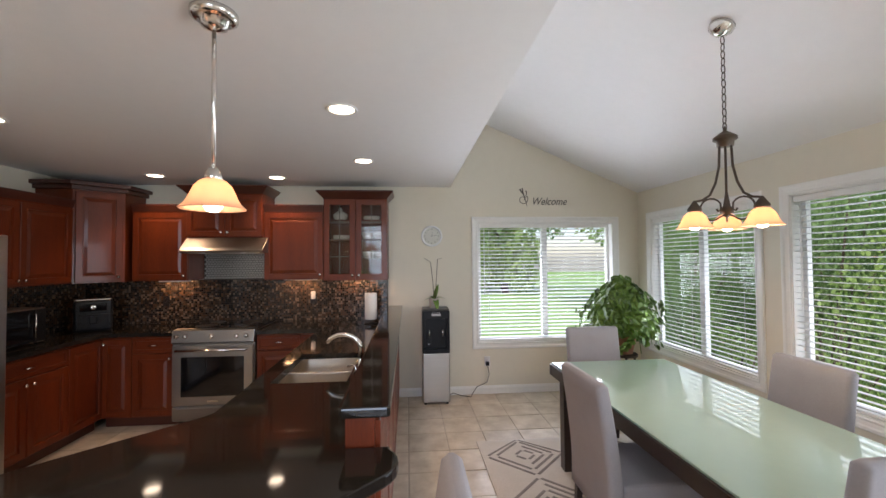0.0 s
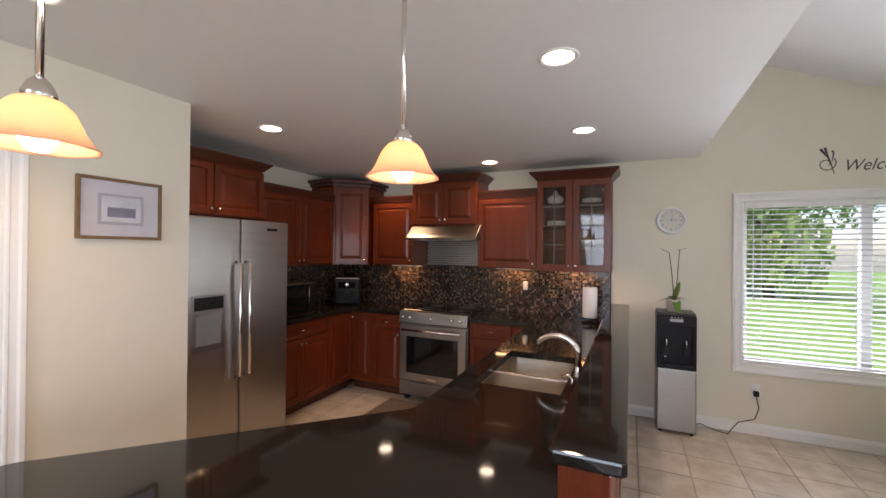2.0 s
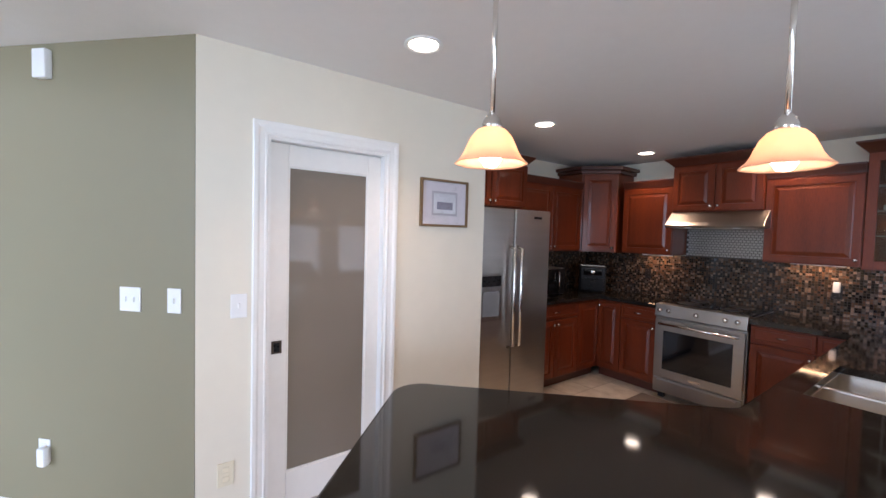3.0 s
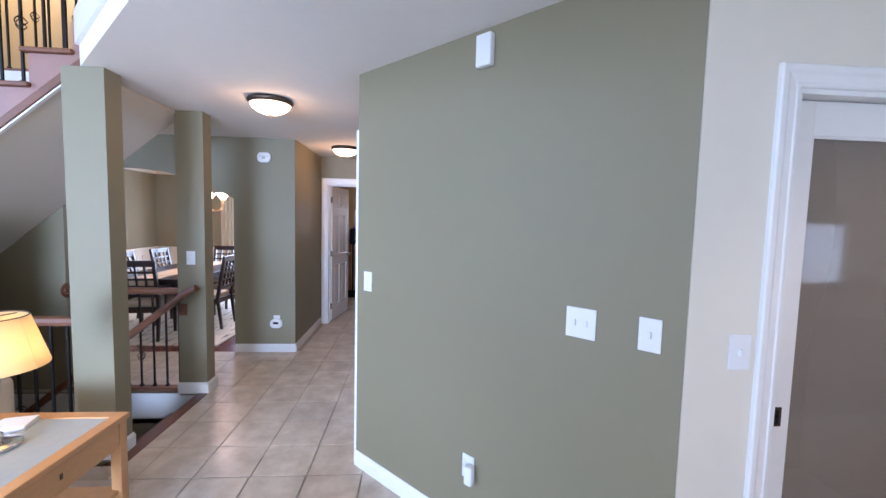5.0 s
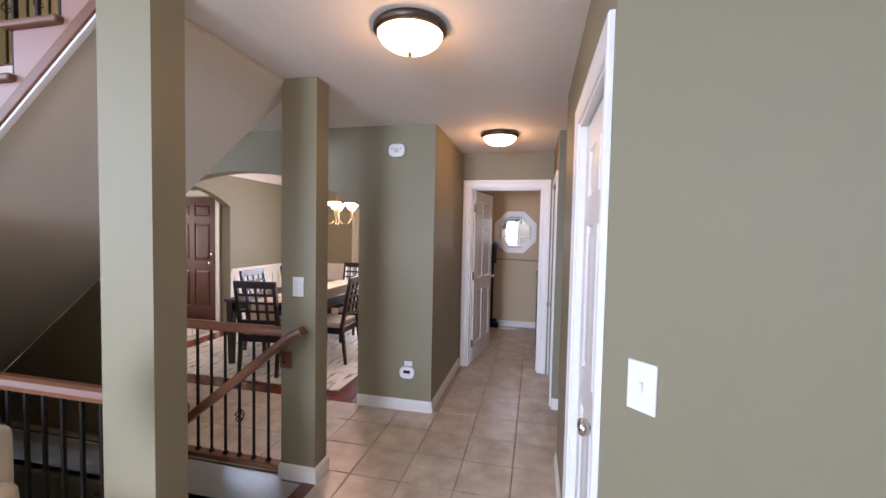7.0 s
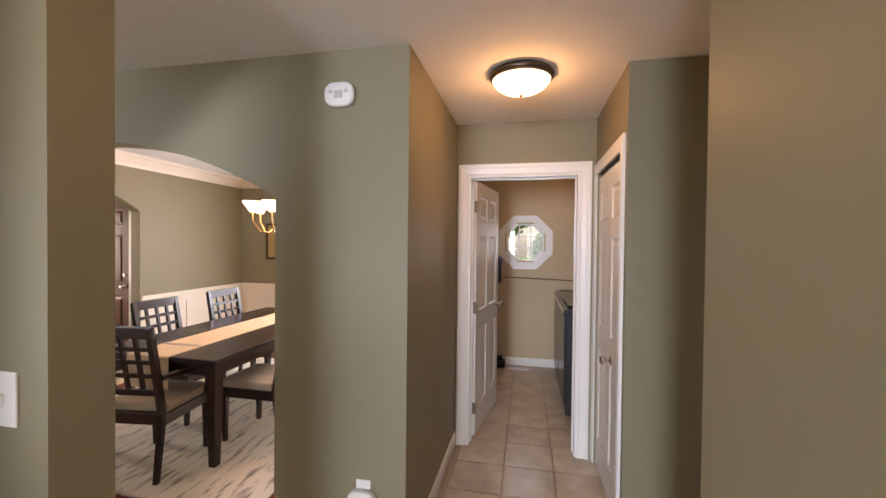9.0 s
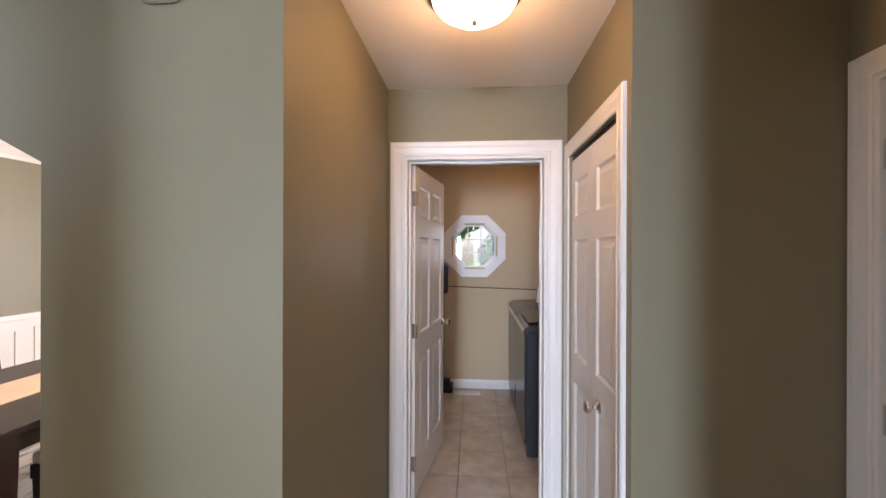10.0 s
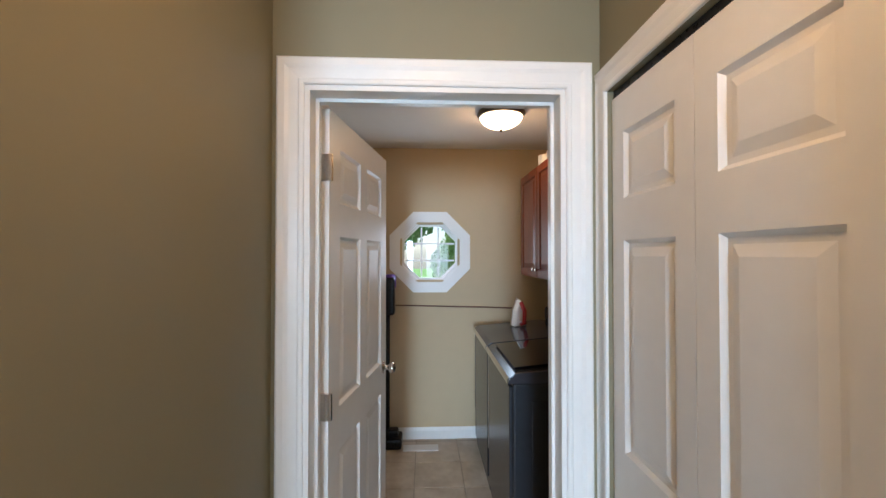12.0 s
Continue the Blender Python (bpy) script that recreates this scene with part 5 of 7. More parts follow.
def leaf_strip(bm, base, direction, length, width, droop, up=0.4, fold=0.15, n=5):
    """A pointed leaf, slightly folded along its rib."""
    base, d = Vector(base), Vector(direction).normalized()
    side = d.cross(Vector((0, 0, 1)))
    side = side.normalized() if side.length > 0.01 else Vector((1, 0, 0))
    rows = []
    for i in range(n + 1):
        t = i / n
        c = base + d * length * t + Vector((0, 0, up * length * t - droop * length * t * t))
        w = width * math.sin(math.pi * (0.12 + 0.88 * t) ** 0.8) * 0.5 + 0.0008
        rows.append([bm.verts.new(c - side * w + Vector((0, 0, fold * w))), bm.verts.new(c), bm.verts.new(c + side * w + Vector((0, 0, fold * w)))])
    for a, b in zip(rows, rows[1:]):
        bm.faces.new((a[0], a[1], b[1], b[0]))
        bm.faces.new((a[1], a[2], b[2], b[1]))


PLANT = mat("houseplant_leaf", (0.030, 0.10, 0.012), 0.35, scale=14, col2=(0.20, 0.32, 0.05))
for d, L, w, dr, up in (((1, 0.2, 0), 0.13, 0.06, 0.5, 0.5), ((-1, 0.1, 0), 0.14, 0.05, 0.7, 0.4), ((0.3, -1, 0), 0.12, 0.07, 1.6, 0.3), ((-0.4, -0.6, 0), 0.10, 0.055, 0.4, 0.8), ((0.2, 0.5, 0), 0.16, 0.05, 0.2, 1.2)):
    bm = bmesh.new()
    leaf_strip(bm, (0.01, 0, 0.10), d, L, w, dr, up)
    part("leaf", bm, PLANT, oc, "dark green strap leaf", True)

# pothos on a stand in the corner
po = thing("pothos_plant", "large bushy pothos in a pot on a stand", "plant", pose(2.87, 5.02, 0))
part("stand_top", lathe([(0.15, 0.52), (0.15, 0.545), (0.14, 0.55)], 24), DARKW, po)
for a in (45, 135, 225, 315):
    part("stand_leg", tube([(0.12 * math.cos(radians(a)), 0.12 * math.sin(radians(a)), 0.52), (0.15 * math.cos(radians(a)), 0.15 * math.sin(radians(a)), 0)], 0.014, 6), DARKW, po)
part("pot", lathe([(0.10, 0.55), (0.135, 0.72), (0.14, 0.75), (0.125, 0.75), (0.12, 0.70)], 24), mat("terracotta", (0.33, 0.16, 0.09), 0.8), po, "terracotta pot", True)


def pothos_leaf(bm, c, nrm, down, s):
    n = Vector(nrm).normalized()
    d = Vector(down)
    d = (d - n * d.dot(n)).normalized()
    r = n.cross(d)
    outline = [(0, 0.0), (0.40, -0.14), (0.60, 0.10), (0.56, 0.42), (0.32, 0.74), (0, 1.02)]
    mid = [bm.verts.new(c + d * s * v) for _, v in (outline[0], outline[2], outline[4], outline[5])]
    for sg in (-1, 1):
        e = [bm.verts.new(c + (r * sg * u + d * v + n * 0.12 * u) * s) for u, v in outline[1:5]]
        bm.faces.new((mid[0], e[0], e[1], mid[1]))
        bm.faces.new((mid[1], e[1], e[2], e[3]))
        bm.faces.new((mid[1], e[3], mid[2]))
        bm.faces.new((mid[2], e[3], mid[3]))


rnd = random.Random(5)
bm = bmesh.new()
for i in range(900):
    u = rnd.random()
    a = rnd.uniform(0, 2 * math.pi)
    zz = 1.34 - 0.72 * u ** 1.1
    rad = (0.06 + 0.36 * math.sin(min(1.0, (1.36 - zz) / 0.42) * math.pi / 2)) * (0.62 + 0.42 * rnd.random()) * (1 + 0.16 * math.sin(3 * a + 1) + 0.10 * math.sin(5 * a + 9 * zz))
    if zz < 0.75:
        rad = 0.24 + 0.2 * rnd.random()
        if math.sin(2 * a + 0.5) < 0.2:
            continue
    rad *= 0.95
    c = Vector((rad * math.cos(a), rad * math.sin(a), zz))
    if c.x > 0.44:
        c.x = 0.44
    if c.y > 0.42:
        c.y = 0.42
    nrm = Vector((math.cos(a), math.sin(a), rnd.uniform(0.1, 1.1)))
    nrm += Vector((rnd.uniform(-.4, .4), rnd.uniform(-.4, .4), rnd.uniform(-.3, .3)))
    pothos_leaf(bm, c, nrm, (math.cos(a) * 0.7 + rnd.uniform(-.9, .9), math.sin(a) * 0.7 + rnd.uniform(-.9, .9), rnd.uniform(-1.2, 0.7)), rnd.uniform(0.05, 0.085))
fo = part("foliage", bm, PLANT, po, "glossy heart-shaped green leaves", True)
fo["kind"] = "stuff"
for i in range(9):
    a = rnd.uniform(0, 6.28)
    r0 = 0.30
    part("vine", tube([(0.05 * math.cos(a), 0.05 * math.sin(a), 0.80), (0.22 * math.cos(a), 0.22 * math.sin(a), 1.05), (r0 * math.cos(a), r0 * math.sin(a), 0.90),
                       (0.36 * math.cos(a), 0.36 * math.sin(a), 0.62)], 0.004, 5), PLANT, po, smooth=True)

# clock
ck = thing("wall_clock", "round white wall clock on cream wall", "clock", pose(0.81, 5.498, 1.86))
RX = Matrix.Rotation(radians(90), 4, "X")
part("rim", lathe([(0.100, 0.0), (0.125, 0.004), (0.125, 0.022), (0.115, 0.03), (0.100, 0.024), (0.098, 0.006)], 36, m=RX, cap=False), WHITEP, ck, "white plastic rim", True)
part("dial", lathe([(0.0, 0.012), (0.10, 0.012), (0.10, 0.010)], 36, m=RX), mat("dial", (0.62, 0.62, 0.56), 0.5), ck)
DARKT = mat("dark_print", (0.05, 0.05, 0.05), 0.6)
for h_ in range(12):
    fd = bpy.data.curves.new("numeral", "FONT")
    fd.body, fd.size, fd.align_x, fd.align_y, fd.extrude = str(h_ or 12), 0.026, "CENTER", "CENTER", 0.0004
    tmp = new("tmp", fd)
    me = bpy.data.meshes.new_from_object(tmp)
    bpy.data.objects.remove(tmp)
    nb = new("numeral", me)
    me.materials.append(DARKT)
    nb.parent = ck
    a = radians(90 - 30 * h_)
    nb.matrix_local = pose(0.08 * math.cos(a), -0.0135, 0.08 * math.sin(a), 90)
for L, a in ((0.045, 75), (0.07, 10)):
    e = Vector((math.cos(radians(a)) * L, -0.015, math.sin(radians(a)) * L))
    part("hand", tube([(-e.x * 0.15, -0.015, -e.z * 0.15), e], [0.003, 0.0015], 4), DARKT, ck)

# wall lettering
DECAL = mat("wall_decal", (0.075, 0.065, 0.055), 0.6)
wl = thing("wall_lettering", "black Welcome lettering with a flourish above the window", "wall decal", pose(2.015, 5.497, 2.235))
fd = bpy.data.curves.new("word", "FONT")
fd.body, fd.size, fd.shear, fd.extrude = "Welcome", 0.128, 0.35, 0.0006
tmp = new("tmp", fd)
me = bpy.data.meshes.new_from_object(tmp)
bpy.data.objects.remove(tmp)
me.materials.append(DECAL)
wd = new("word", me)
wd.parent = wl
wd.matrix_local = pose(0, -0.001, 0, 90) @ Matrix.Diagonal((0.86, 1, 1, 1))


def spiral(cx_, cz_, r0, r1, a0, a1, n=26):
    return [(cx_ + (r0 + (r1 - r0) * i / n) * math.cos(radians(a0 + (a1 - a0) * i / n)), -0.001, cz_ + (r0 + (r1 - r0) * i / n) * math.sin(radians(a0 + (a1 - a0) * i / n))) for i in range(n + 1)]


def flat_line(pts, w0, w1):
    bm = tube(pts, [w0 + (w1 - w0) * i / (len(pts) - 1) for i in range(len(pts))], 5)
    for v in bm.verts:
        v.co.y = -0.001 + (v.co.y + 0.001) * 0.15
    return bm


part("flourish", flat_line(spiral(-0.10, 0.065, 0.014, 0.065, -60, 400), 0.003, 0.005), DECAL, wl)
part("flourish", flat_line([(-0.05, -0.001, -0.02), (-0.07, -0.001, 0.06), (-0.09, -0.001, 0.12), (-0.14, -0.001, 0.19)], 0.003, 0.010), DECAL, wl)
part("flourish", flat_line([(-0.07, -0.001, 0.06), (-0.095, -0.001, 0.14), (-0.11, -0.001, 0.20)], 0.003, 0.010), DECAL, wl)
part("flourish", flat_line([(-0.065, -0.001, 0.08), (-0.055, -0.001, 0.15), (-0.065, -0.001, 0.17)], 0.003, 0.009), DECAL, wl)

outlet("outlet", pose(1.456, 5.499, 0.38), label="white power outlet below the window")
pg2 = thing("power_cord", "black power cord from cooler to outlet", "cord", pose(0, 0, 0))
part("plug", B((1.436, 5.455, 0.335, 1.476, 5.492, 0.38), bev=0.006), BLACKP, pg2)
part("cable", tube([(1.456, 5.47, 0.34), (1.47, 5.45, 0.24), (1.44, 5.44, 0.15), (1.32, 5.42, 0.11), (1.27, 5.40, 0.05), (1.24, 5.38, 0.008), (1.12, 5.38, 0.03), (1.04, 5.38, 0.06), (0.985, 5.40, 0.03)], 0.004, 6), BLACKP, pg2, smooth=True)


# ---- hallway, stairs, living side ----
LINE0, SLOPE = 2.412 + 0.8 * 1.935, 0.8      # underside of the upper flight: z = LINE0 + SLOPE * y
RUN, RISE = 0.25, 0.2
TREADS = [(-1.97 - RUN * k, 2.536 - RISE * k) for k in range(13)]


def under(y):
    return LINE0 + SLOPE * y


FLX0, FLX1 = -4.45, -3.40
SOFF = mat("soffit_paint", (0.62, 0.58, 0.49), 0.7, var=0.02, scale=4, bump=0.2, bscale=150)
st = thing("upper_staircase", "open-sided staircase with oak treads and iron balusters", "staircase", pose(0, 0, 0))
saw = []
for y, z in TREADS:
    saw += [(y, z + RISE - 0.03 if y > -1.98 else z + RISE - 0.03), (y, z - 0.03)]
yl, zl = TREADS[-1]
saw += [(yl - RUN, zl - 0.03), (yl - RUN, 0.0), ((0.0 - LINE0) / SLOPE, 0.0)]
saw = [(-1.93, under(-1.93)), (-1.93, 2.70)] + [(-1.971, 2.70)] + saw[1:]
part("carriage", prism_x(saw, FLX0 + 0.002, FLX1), SOFF, st, "plastered underside of the flight")
SKIRT = mat("rose_skirt_stain", (0.30, 0.165, 0.13), 0.4, var=0.10, scale=6, stretch=(1, 4, 4))
part("skirt", prism_x(saw, FLX1 + 0.001, FLX1 + 0.016), SKIRT, st, "rosy stained stair skirt")
y1 = -1.90
y0 = -5.1
part("skirt_moulding", prism_x([(y0, under(y0) + 0.005), (y1, under(y1) + 0.005), (y1, under(y1) + 0.062), (y0, under(y0) + 0.062)], FLX1 + 0.016, FLX1 + 0.034, 0.005), OAKR, st, "red oak moulding along the skirt")
part("skirt_edge", prism_x([(y0, under(y0) - 0.010), (y1, under(y1) - 0.010), (y1, under(y1) + 0.004), (y0, under(y0) + 0.004)], FLX1 + 0.002, FLX1 + 0.024), TRIM, st, "thin white edge strip")
for y, z in TREADS:
    part("tread", B((FLX0, y - RUN - 0.03, z - 0.028, FLX1 + 0.045, y + 0.012, z), bev=0.010, seg=3), OAKR, st, "bull-nosed oak tread")


def baluster(x, y, z0, z1, parent, basket=None):
    b = part("baluster", B((x - 0.0065, y - 0.0065, z0, x + 0.0065, y + 0.0065, z1)), IRON, parent)
    part("collar", B((x - 0.014, y - 0.014, z0, x + 0.014, y + 0.014, z0 + 0.022), bev=0.004, seg=1), IRON, b)
    if basket:
        zc = basket
        for q in range(4):
            pts = []
            for i in range(9):
                t = i / 8
                a = radians(90 * q + 200 * t)
                r = 0.026 * math.sin(math.pi * t) + 0.004
                pts.append((x + r * math.cos(a), y + r * math.sin(a), zc - 0.045 + 0.09 * t))
            part("basket", tube(pts, 0.0032, 5), IRON, b)
    return b


for k, (y, z) in enumerate(TREADS[:7]):
    for j, off in enumerate((0.06, 0.18)):
        yy = y - RUN + off
        baluster(FLX1 - 0.03, yy, z, z + 0.72 + RISE * (off / RUN), st, z + (0.42 if j == 0 else 0.36) if (k + j) % 2 == 0 else None)
rail = [(FLX1 - 0.03, y, (TREADS[0][1] + 0.86) + SLOPE * (y + 1.97)) for y in (-1.95, -2.8, -3.7)]
RAILP = [(-0.031, 0.0), (0.031, 0.0), (0.034, 0.02), (0.028, 0.042), (0.012, 0.052), (-0.012, 0.052), (-0.028, 0.042), (-0.034, 0.02)]


def handrail_bm(p, q):
    """A moulded handrail from p to q."""
    p, q = Vector(p), Vector(q)
    d = (q - p).normalized()
    side = d.cross(Vector((0, 0, 1))).normalized()
    up = side.cross(d)
    bm = bmesh.new()
    e = [[bm.verts.new(c + side * a + up * b) for a, b in RAILP] for c in (p, q)]
    n = len(RAILP)
    for i in range(n):
        bm.faces.new((e[0][i], e[0][(i + 1) % n], e[1][(i + 1) % n], e[1][i]))
    bm.faces.new(e[0])
    bm.faces.new(e[1][::-1])
    bmesh.ops.recalc_face_normals(bm, faces=bm.faces)
    return bm


part("handrail", handrail_bm(rail[0], rail[2]), OAKR, st, "red oak handrail")

# walls under the flight, on both sides of the basement stairs
for nm, xa, xb in (("wall_stair_west", -4.52, -4.45), ("wall_stair_east", -3.40, -3.33)):
    pts = [(-2.93, 0), (-2.93, under(-2.93) - 0.002)]
    yy = (0.0 - LINE0) / SLOPE
    pts += [(yy, 0.0)]
    setting(nm, prism_x(pts, xa + (0.001 if nm.endswith("east") else 0), xb - 0.001), SAGE, "sage grey-green wall under the staircase", "wall")

# columns
for nm, x0, x1, y0, y1 in (("column_1", -3.508, -3.365, -2.028, -1.785), ("column_2", -4.485, -4.345, -1.940, -1.710)):
    c = thing(nm, "sage painted square column with white base", "column", pose(0, 0, 0))
    c["kind"] = "structure"
    part("shaft", B((x0, y0, -0.02, x1, y1, 2.439)), SAGE, c)
    part("base_trim", B((x0 - 0.014, y0 - 0.014, 0, x1 + 0.014, y1 + 0.014, 0.085), (x0 - 0.009, y0 - 0.009, 0.084, x1 + 0.009, y1 + 0.009, 0.098), bev=0.003, seg=1), TRIM, c, "white moulded base")


def guard(x, y0, y1, n, label):
    g = thing("guard_rail", label, "railing", pose(0, 0, 0), "stairwell railings")
    part("top_rail", handrail_bm((x, y0, 0.865), (x, y1, 0.865)), OAKR, g, "red oak top rail")
    part("shoe", B((x - 0.035, y0, -0.02, x + 0.035, y1, 0.022), bev=0.004), OAKR, g, "red oak shoe rail")
    for i in range(n):
        yy = y0 + (y1 - y0) * (i + 0.5) / n
        baluster(x, yy, 0.022, 0.868, g, 0.30 if i % 4 == 1 else None)
    part("rosette", lathe([(0.0, 0), (0.062, 0.0), (0.066, 0.012), (0.05, 0.022), (0.045, 0.03)], 24, m=Matrix.Translation((x, y0, 0.888)) @ Matrix.Rotation(radians(-90), 4, "X")), OAKR, g, "round oak rosette")
    return g


guard(-4.45, -2.929, -1.942, 9, "oak and black iron railing between hallway and stairwell")
guard(-3.40, -2.929, -2.030, 9, "oak and black iron railing between living room and stairwell")
hr = thing("handrail", "red oak handrail going down the basement stairs", "handrail", pose(0, 0, 0))
part("rail", handrail_bm((-4.285, -1.83, 0.885), (-4.285, -3.3, 0.885 - 1.47 * 0.8)), OAKR, hr)
part("rail_end", handrail_bm((-4.285, -1.745, 0.93), (-4.285, -1.84, 0.88)), OAKR, hr)
br = part("bracket", tube([(-4.343, -1.90, 0.74), (-4.30, -1.90, 0.74), (-4.285, -1.90, 0.83)], 0.008, 6), BRONZE, hr)
part("bracket_plate", B((-4.344, -1.935, 0.70, -4.322, -1.865, 0.80), bev=0.006), OAKR, hr)

# basement stairs
bs = thing("basement_stairs", "dark wood stairs going down to the basement", "staircase", pose(0, 0, 0))
BST = mat("dark_tread", (0.10, 0.028, 0.014), 0.3, var=0.3, scale=8, stretch=(0.7, 6, 6), coat=0.2)
GREYR = mat("grey_riser", (0.42, 0.42, 0.42), 0.6)
part("nosing", B((-4.40, -1.79, -0.03, -3.30, -1.70, 0.004), bev=0.008), BST, bs, "dark wood nosing at the floor edge")
for k in range(10):
    y, z = -1.78 - 0.25 * k, -0.2 * (k + 1)
    part("tread", B((-4.395, y - 0.27, z - 0.03, -3.305, y + 0.01, z), bev=0.008), BST, bs)
    part("riser", B((-4.395, y - 0.004, z, -3.305, y + 0.012, z + 0.168)), GREYR, bs)
setting("wall_basement", B((-4.47, -5.2, -2.6, -4.40, -1.75, -0.009), (-3.30, -5.2, -2.6, -3.23, -1.75, -0.009), (-4.47, -5.3, -2.6, -3.23, -5.2, 0), (-4.47, -5.3, -2.7, -3.23, -1.7, -2.6), (-4.40, -1.75, -2.6, -3.30, -1.68, -0.31)), SAGE,
        "sage painted walls of the basement stairwell", "wall")
setting("trim_stairwell", B((-4.3995, -5.1, -0.25, -4.388, -1.80, -0.02), bev=0.002), TRIM, "white skirt board in the stairwell", "trim")

# upper hallway seen over the stairs
ug = thing("upper_railing", "oak and iron railing of the upper hallway", "railing", pose(0, 0, 0))
part("shoe", B((-4.56, -7.0, 2.73, -4.48, -1.95, 2.76), bev=0.004), OAKR, ug)
part("fascia", B((-4.469, -7.0, 2.56, -4.455, -1.95, 2.73)), TRIM, ug, "white fascia board")
for i in range(26):
    baluster(-4.52, -2.15 - i * 0.11, 2.76, 3.62, ug, 3.2 if i % 3 == 0 else None)
part("top_rail", handrail_bm((-4.52, -7.0, 3.62), (-4.52, -1.95, 3.62)), OAKR, ug)
np_ = part("newel", B((-4.57, -2.78, 2.73, -4.47, -2.68, 3.0), (-4.555, -2.765, 3.0, -4.485, -2.695, 3.7), (-4.57, -2.78, 3.7, -4.47, -2.68, 3.76), bev=0.008), OAKR, ug, "square oak newel post")
up = thing("framed_picture", "dark framed picture on the upper hallway wall", "picture", pose(-6.195, -3.4, 3.25, 0, 0, 90))
part("frame", B((0, -0.03, 0, 0.05, 0, 0.7), (0.85, -0.03, 0, 0.9, 0, 0.7), (0.05, -0.03, 0, 0.85, 0, 0.05), (0.05, -0.03, 0.65, 0.85, 0, 0.7), bev=0.004), BLACKP, up)
part("mat_board", B((0.05, -0.012, 0.05, 0.85, -0.002, 0.65)), mat("ivory_mat", (0.7, 0.66, 0.58), 0.8), up)
part("print", B((0.2, -0.014, 0.17, 0.7, -0.011, 0.53)), mat("sepia_print", (0.35, 0.27, 0.2), 0.8, var=0.4, scale=15), up)
bulb("upper_hall_glow", (-5.4, -4.6, 4.7), 130, (1.0, 0.62, 0.30))
setting("trim_ceiling_edge", prism([(-3.37, -1.921), (-2.30, -0.851), (-2.286, -0.865), (-3.356, -1.935)], 2.56, 2.75), TRIM, "white fascia along the ceiling edge", "trim")


# dome ceiling lamps
def dome_lamp(x, y, power, z=2.44, r=0.16):
    d = thing("ceiling_lamp", "flush ceiling lamp, bronze rim and lit alabaster dome", "lamp", pose(x, y, z), "flush ceiling lamps")
    part("rim", lathe([(r * 0.5, 0), (r * 0.95, 0), (r * 1.0, -0.010), (r * 1.01, -0.020), (r * 0.97, -0.031), (r * 0.90, -0.040), (r * 0.88, -0.032)], 36, cap=False), BRONZE, d, "stepped bronze rim", True)
    part("dome", lathe([(r * 0.895, -0.034), (r * 0.88, -0.046), (r * 0.78, -0.068), (r * 0.60, -0.088), (r * 0.37, -0.102), (r * 0.12, -0.109), (0.0, -0.110)], 36), DOMEG, d, "glowing alabaster glass bowl", True)
    part("finial", lathe([(0.0, -0.130), (0.008, -0.127), (0.010, -0.118), (0.006, -0.110), (0.012, -0.107)], 12), BRONZE, d, smooth=True)
    bulb("ceiling_lamp_glow", (x, y, z - 0.215), power, (1.0, 0.50, 0.17), 0.02)


dome_lamp(-3.90, -1.0, 2.5)
dome_lamp(-5.87, -0.78, 4.7, r=0.168)

# plates and sensors
DIAG = 43.9
outlet("light_switch", pose(-3.193, -0.188, 1.198, 0, 0, DIAG), 0.072, 0.118, label="white light switch on sage wall", bits="1")
outlet("light_switch", pose(-2.236, 0.733, 1.198, 0, 0, DIAG), 0.118, 0.118, label="white double light switch on sage wall", bits="2")
outlet("light_switch", pose(-2.058, 0.903, 1.203, 0, 0, DIAG), 0.074, 0.118, label="white blank plate on sage wall", bits="1")
ot = outlet("outlet", pose(-2.612, 0.370, 0.385, 0, 0, DIAG), 0.072, 0.118, label="white power outlet on sage wall")
pg3 = thing("night_light", "white plug-in unit on the outlet", "night light", pose(-2.612 + 0.005, 0.370 - 0.005, 0.37, 0, 0, DIAG))
part("body", B((0.005, -0.04, -0.05, 0.05, -0.006, 0.045), bev=0.01), WHITEP, pg3)
cb = thing("door_chime", "white door chime box high on sage wall", "door chime", pose(-2.588, 0.394, 2.335, 0, 0, DIAG))
part("box", B((-0.04, -0.035, -0.07, 0.04, 0, 0.07), bev=0.006), WHITEP, cb)
outlet("light_switch", pose(-4.345, -1.825, 1.20, 0, 0, 90), 0.072, 0.118, label="white light switch on the column", bits="1")
def round_box(w, h, r, y0, y1, bev):
    """A flat box with round corners, x across, z up, from y0 (front) to y1."""
    pts = []
    for cx_, cz_, a in ((w / 2 - r, h / 2 - r, 0), (r - w / 2, h / 2 - r, 90), (r - w / 2, r - h / 2, 180), (w / 2 - r, r - h / 2, 270)):
        pts += arc(cx_, cz_, r, a, a + 90, 5)
    return prism_y(pts, y0, y1, bev)


sdn2 = thing("smoke_detector", "white rounded alarm high on sage wall", "alarm", pose(-5.456, -1.60, 2.225, 0, 0, 90))
part("body", round_box(0.145, 0.112, 0.045, -0.034, 0, 0.010), WHITEP, sdn2, smooth=True)
part("grille", B((-0.02, -0.038, -0.02, 0.02, -0.034, 0.015), bev=0.002), mat("grey_plastic", (0.5, 0.5, 0.5), 0.5), sdn2)
for dx in (-0.038, 0.038):
    part("button", lathe([(0.008, 0), (0.008, 0.003)], 10, m=Matrix.Translation((dx, -0.034, 0.012)) @ RX), mat("grey_plastic", (0.5, 0.5, 0.5), 0.5), sdn2)
co2 = thing("gas_alarm", "white plug-in gas alarm on sage wall", "alarm", pose(-5.456, -1.475, 0.345, 0, 0, 90))
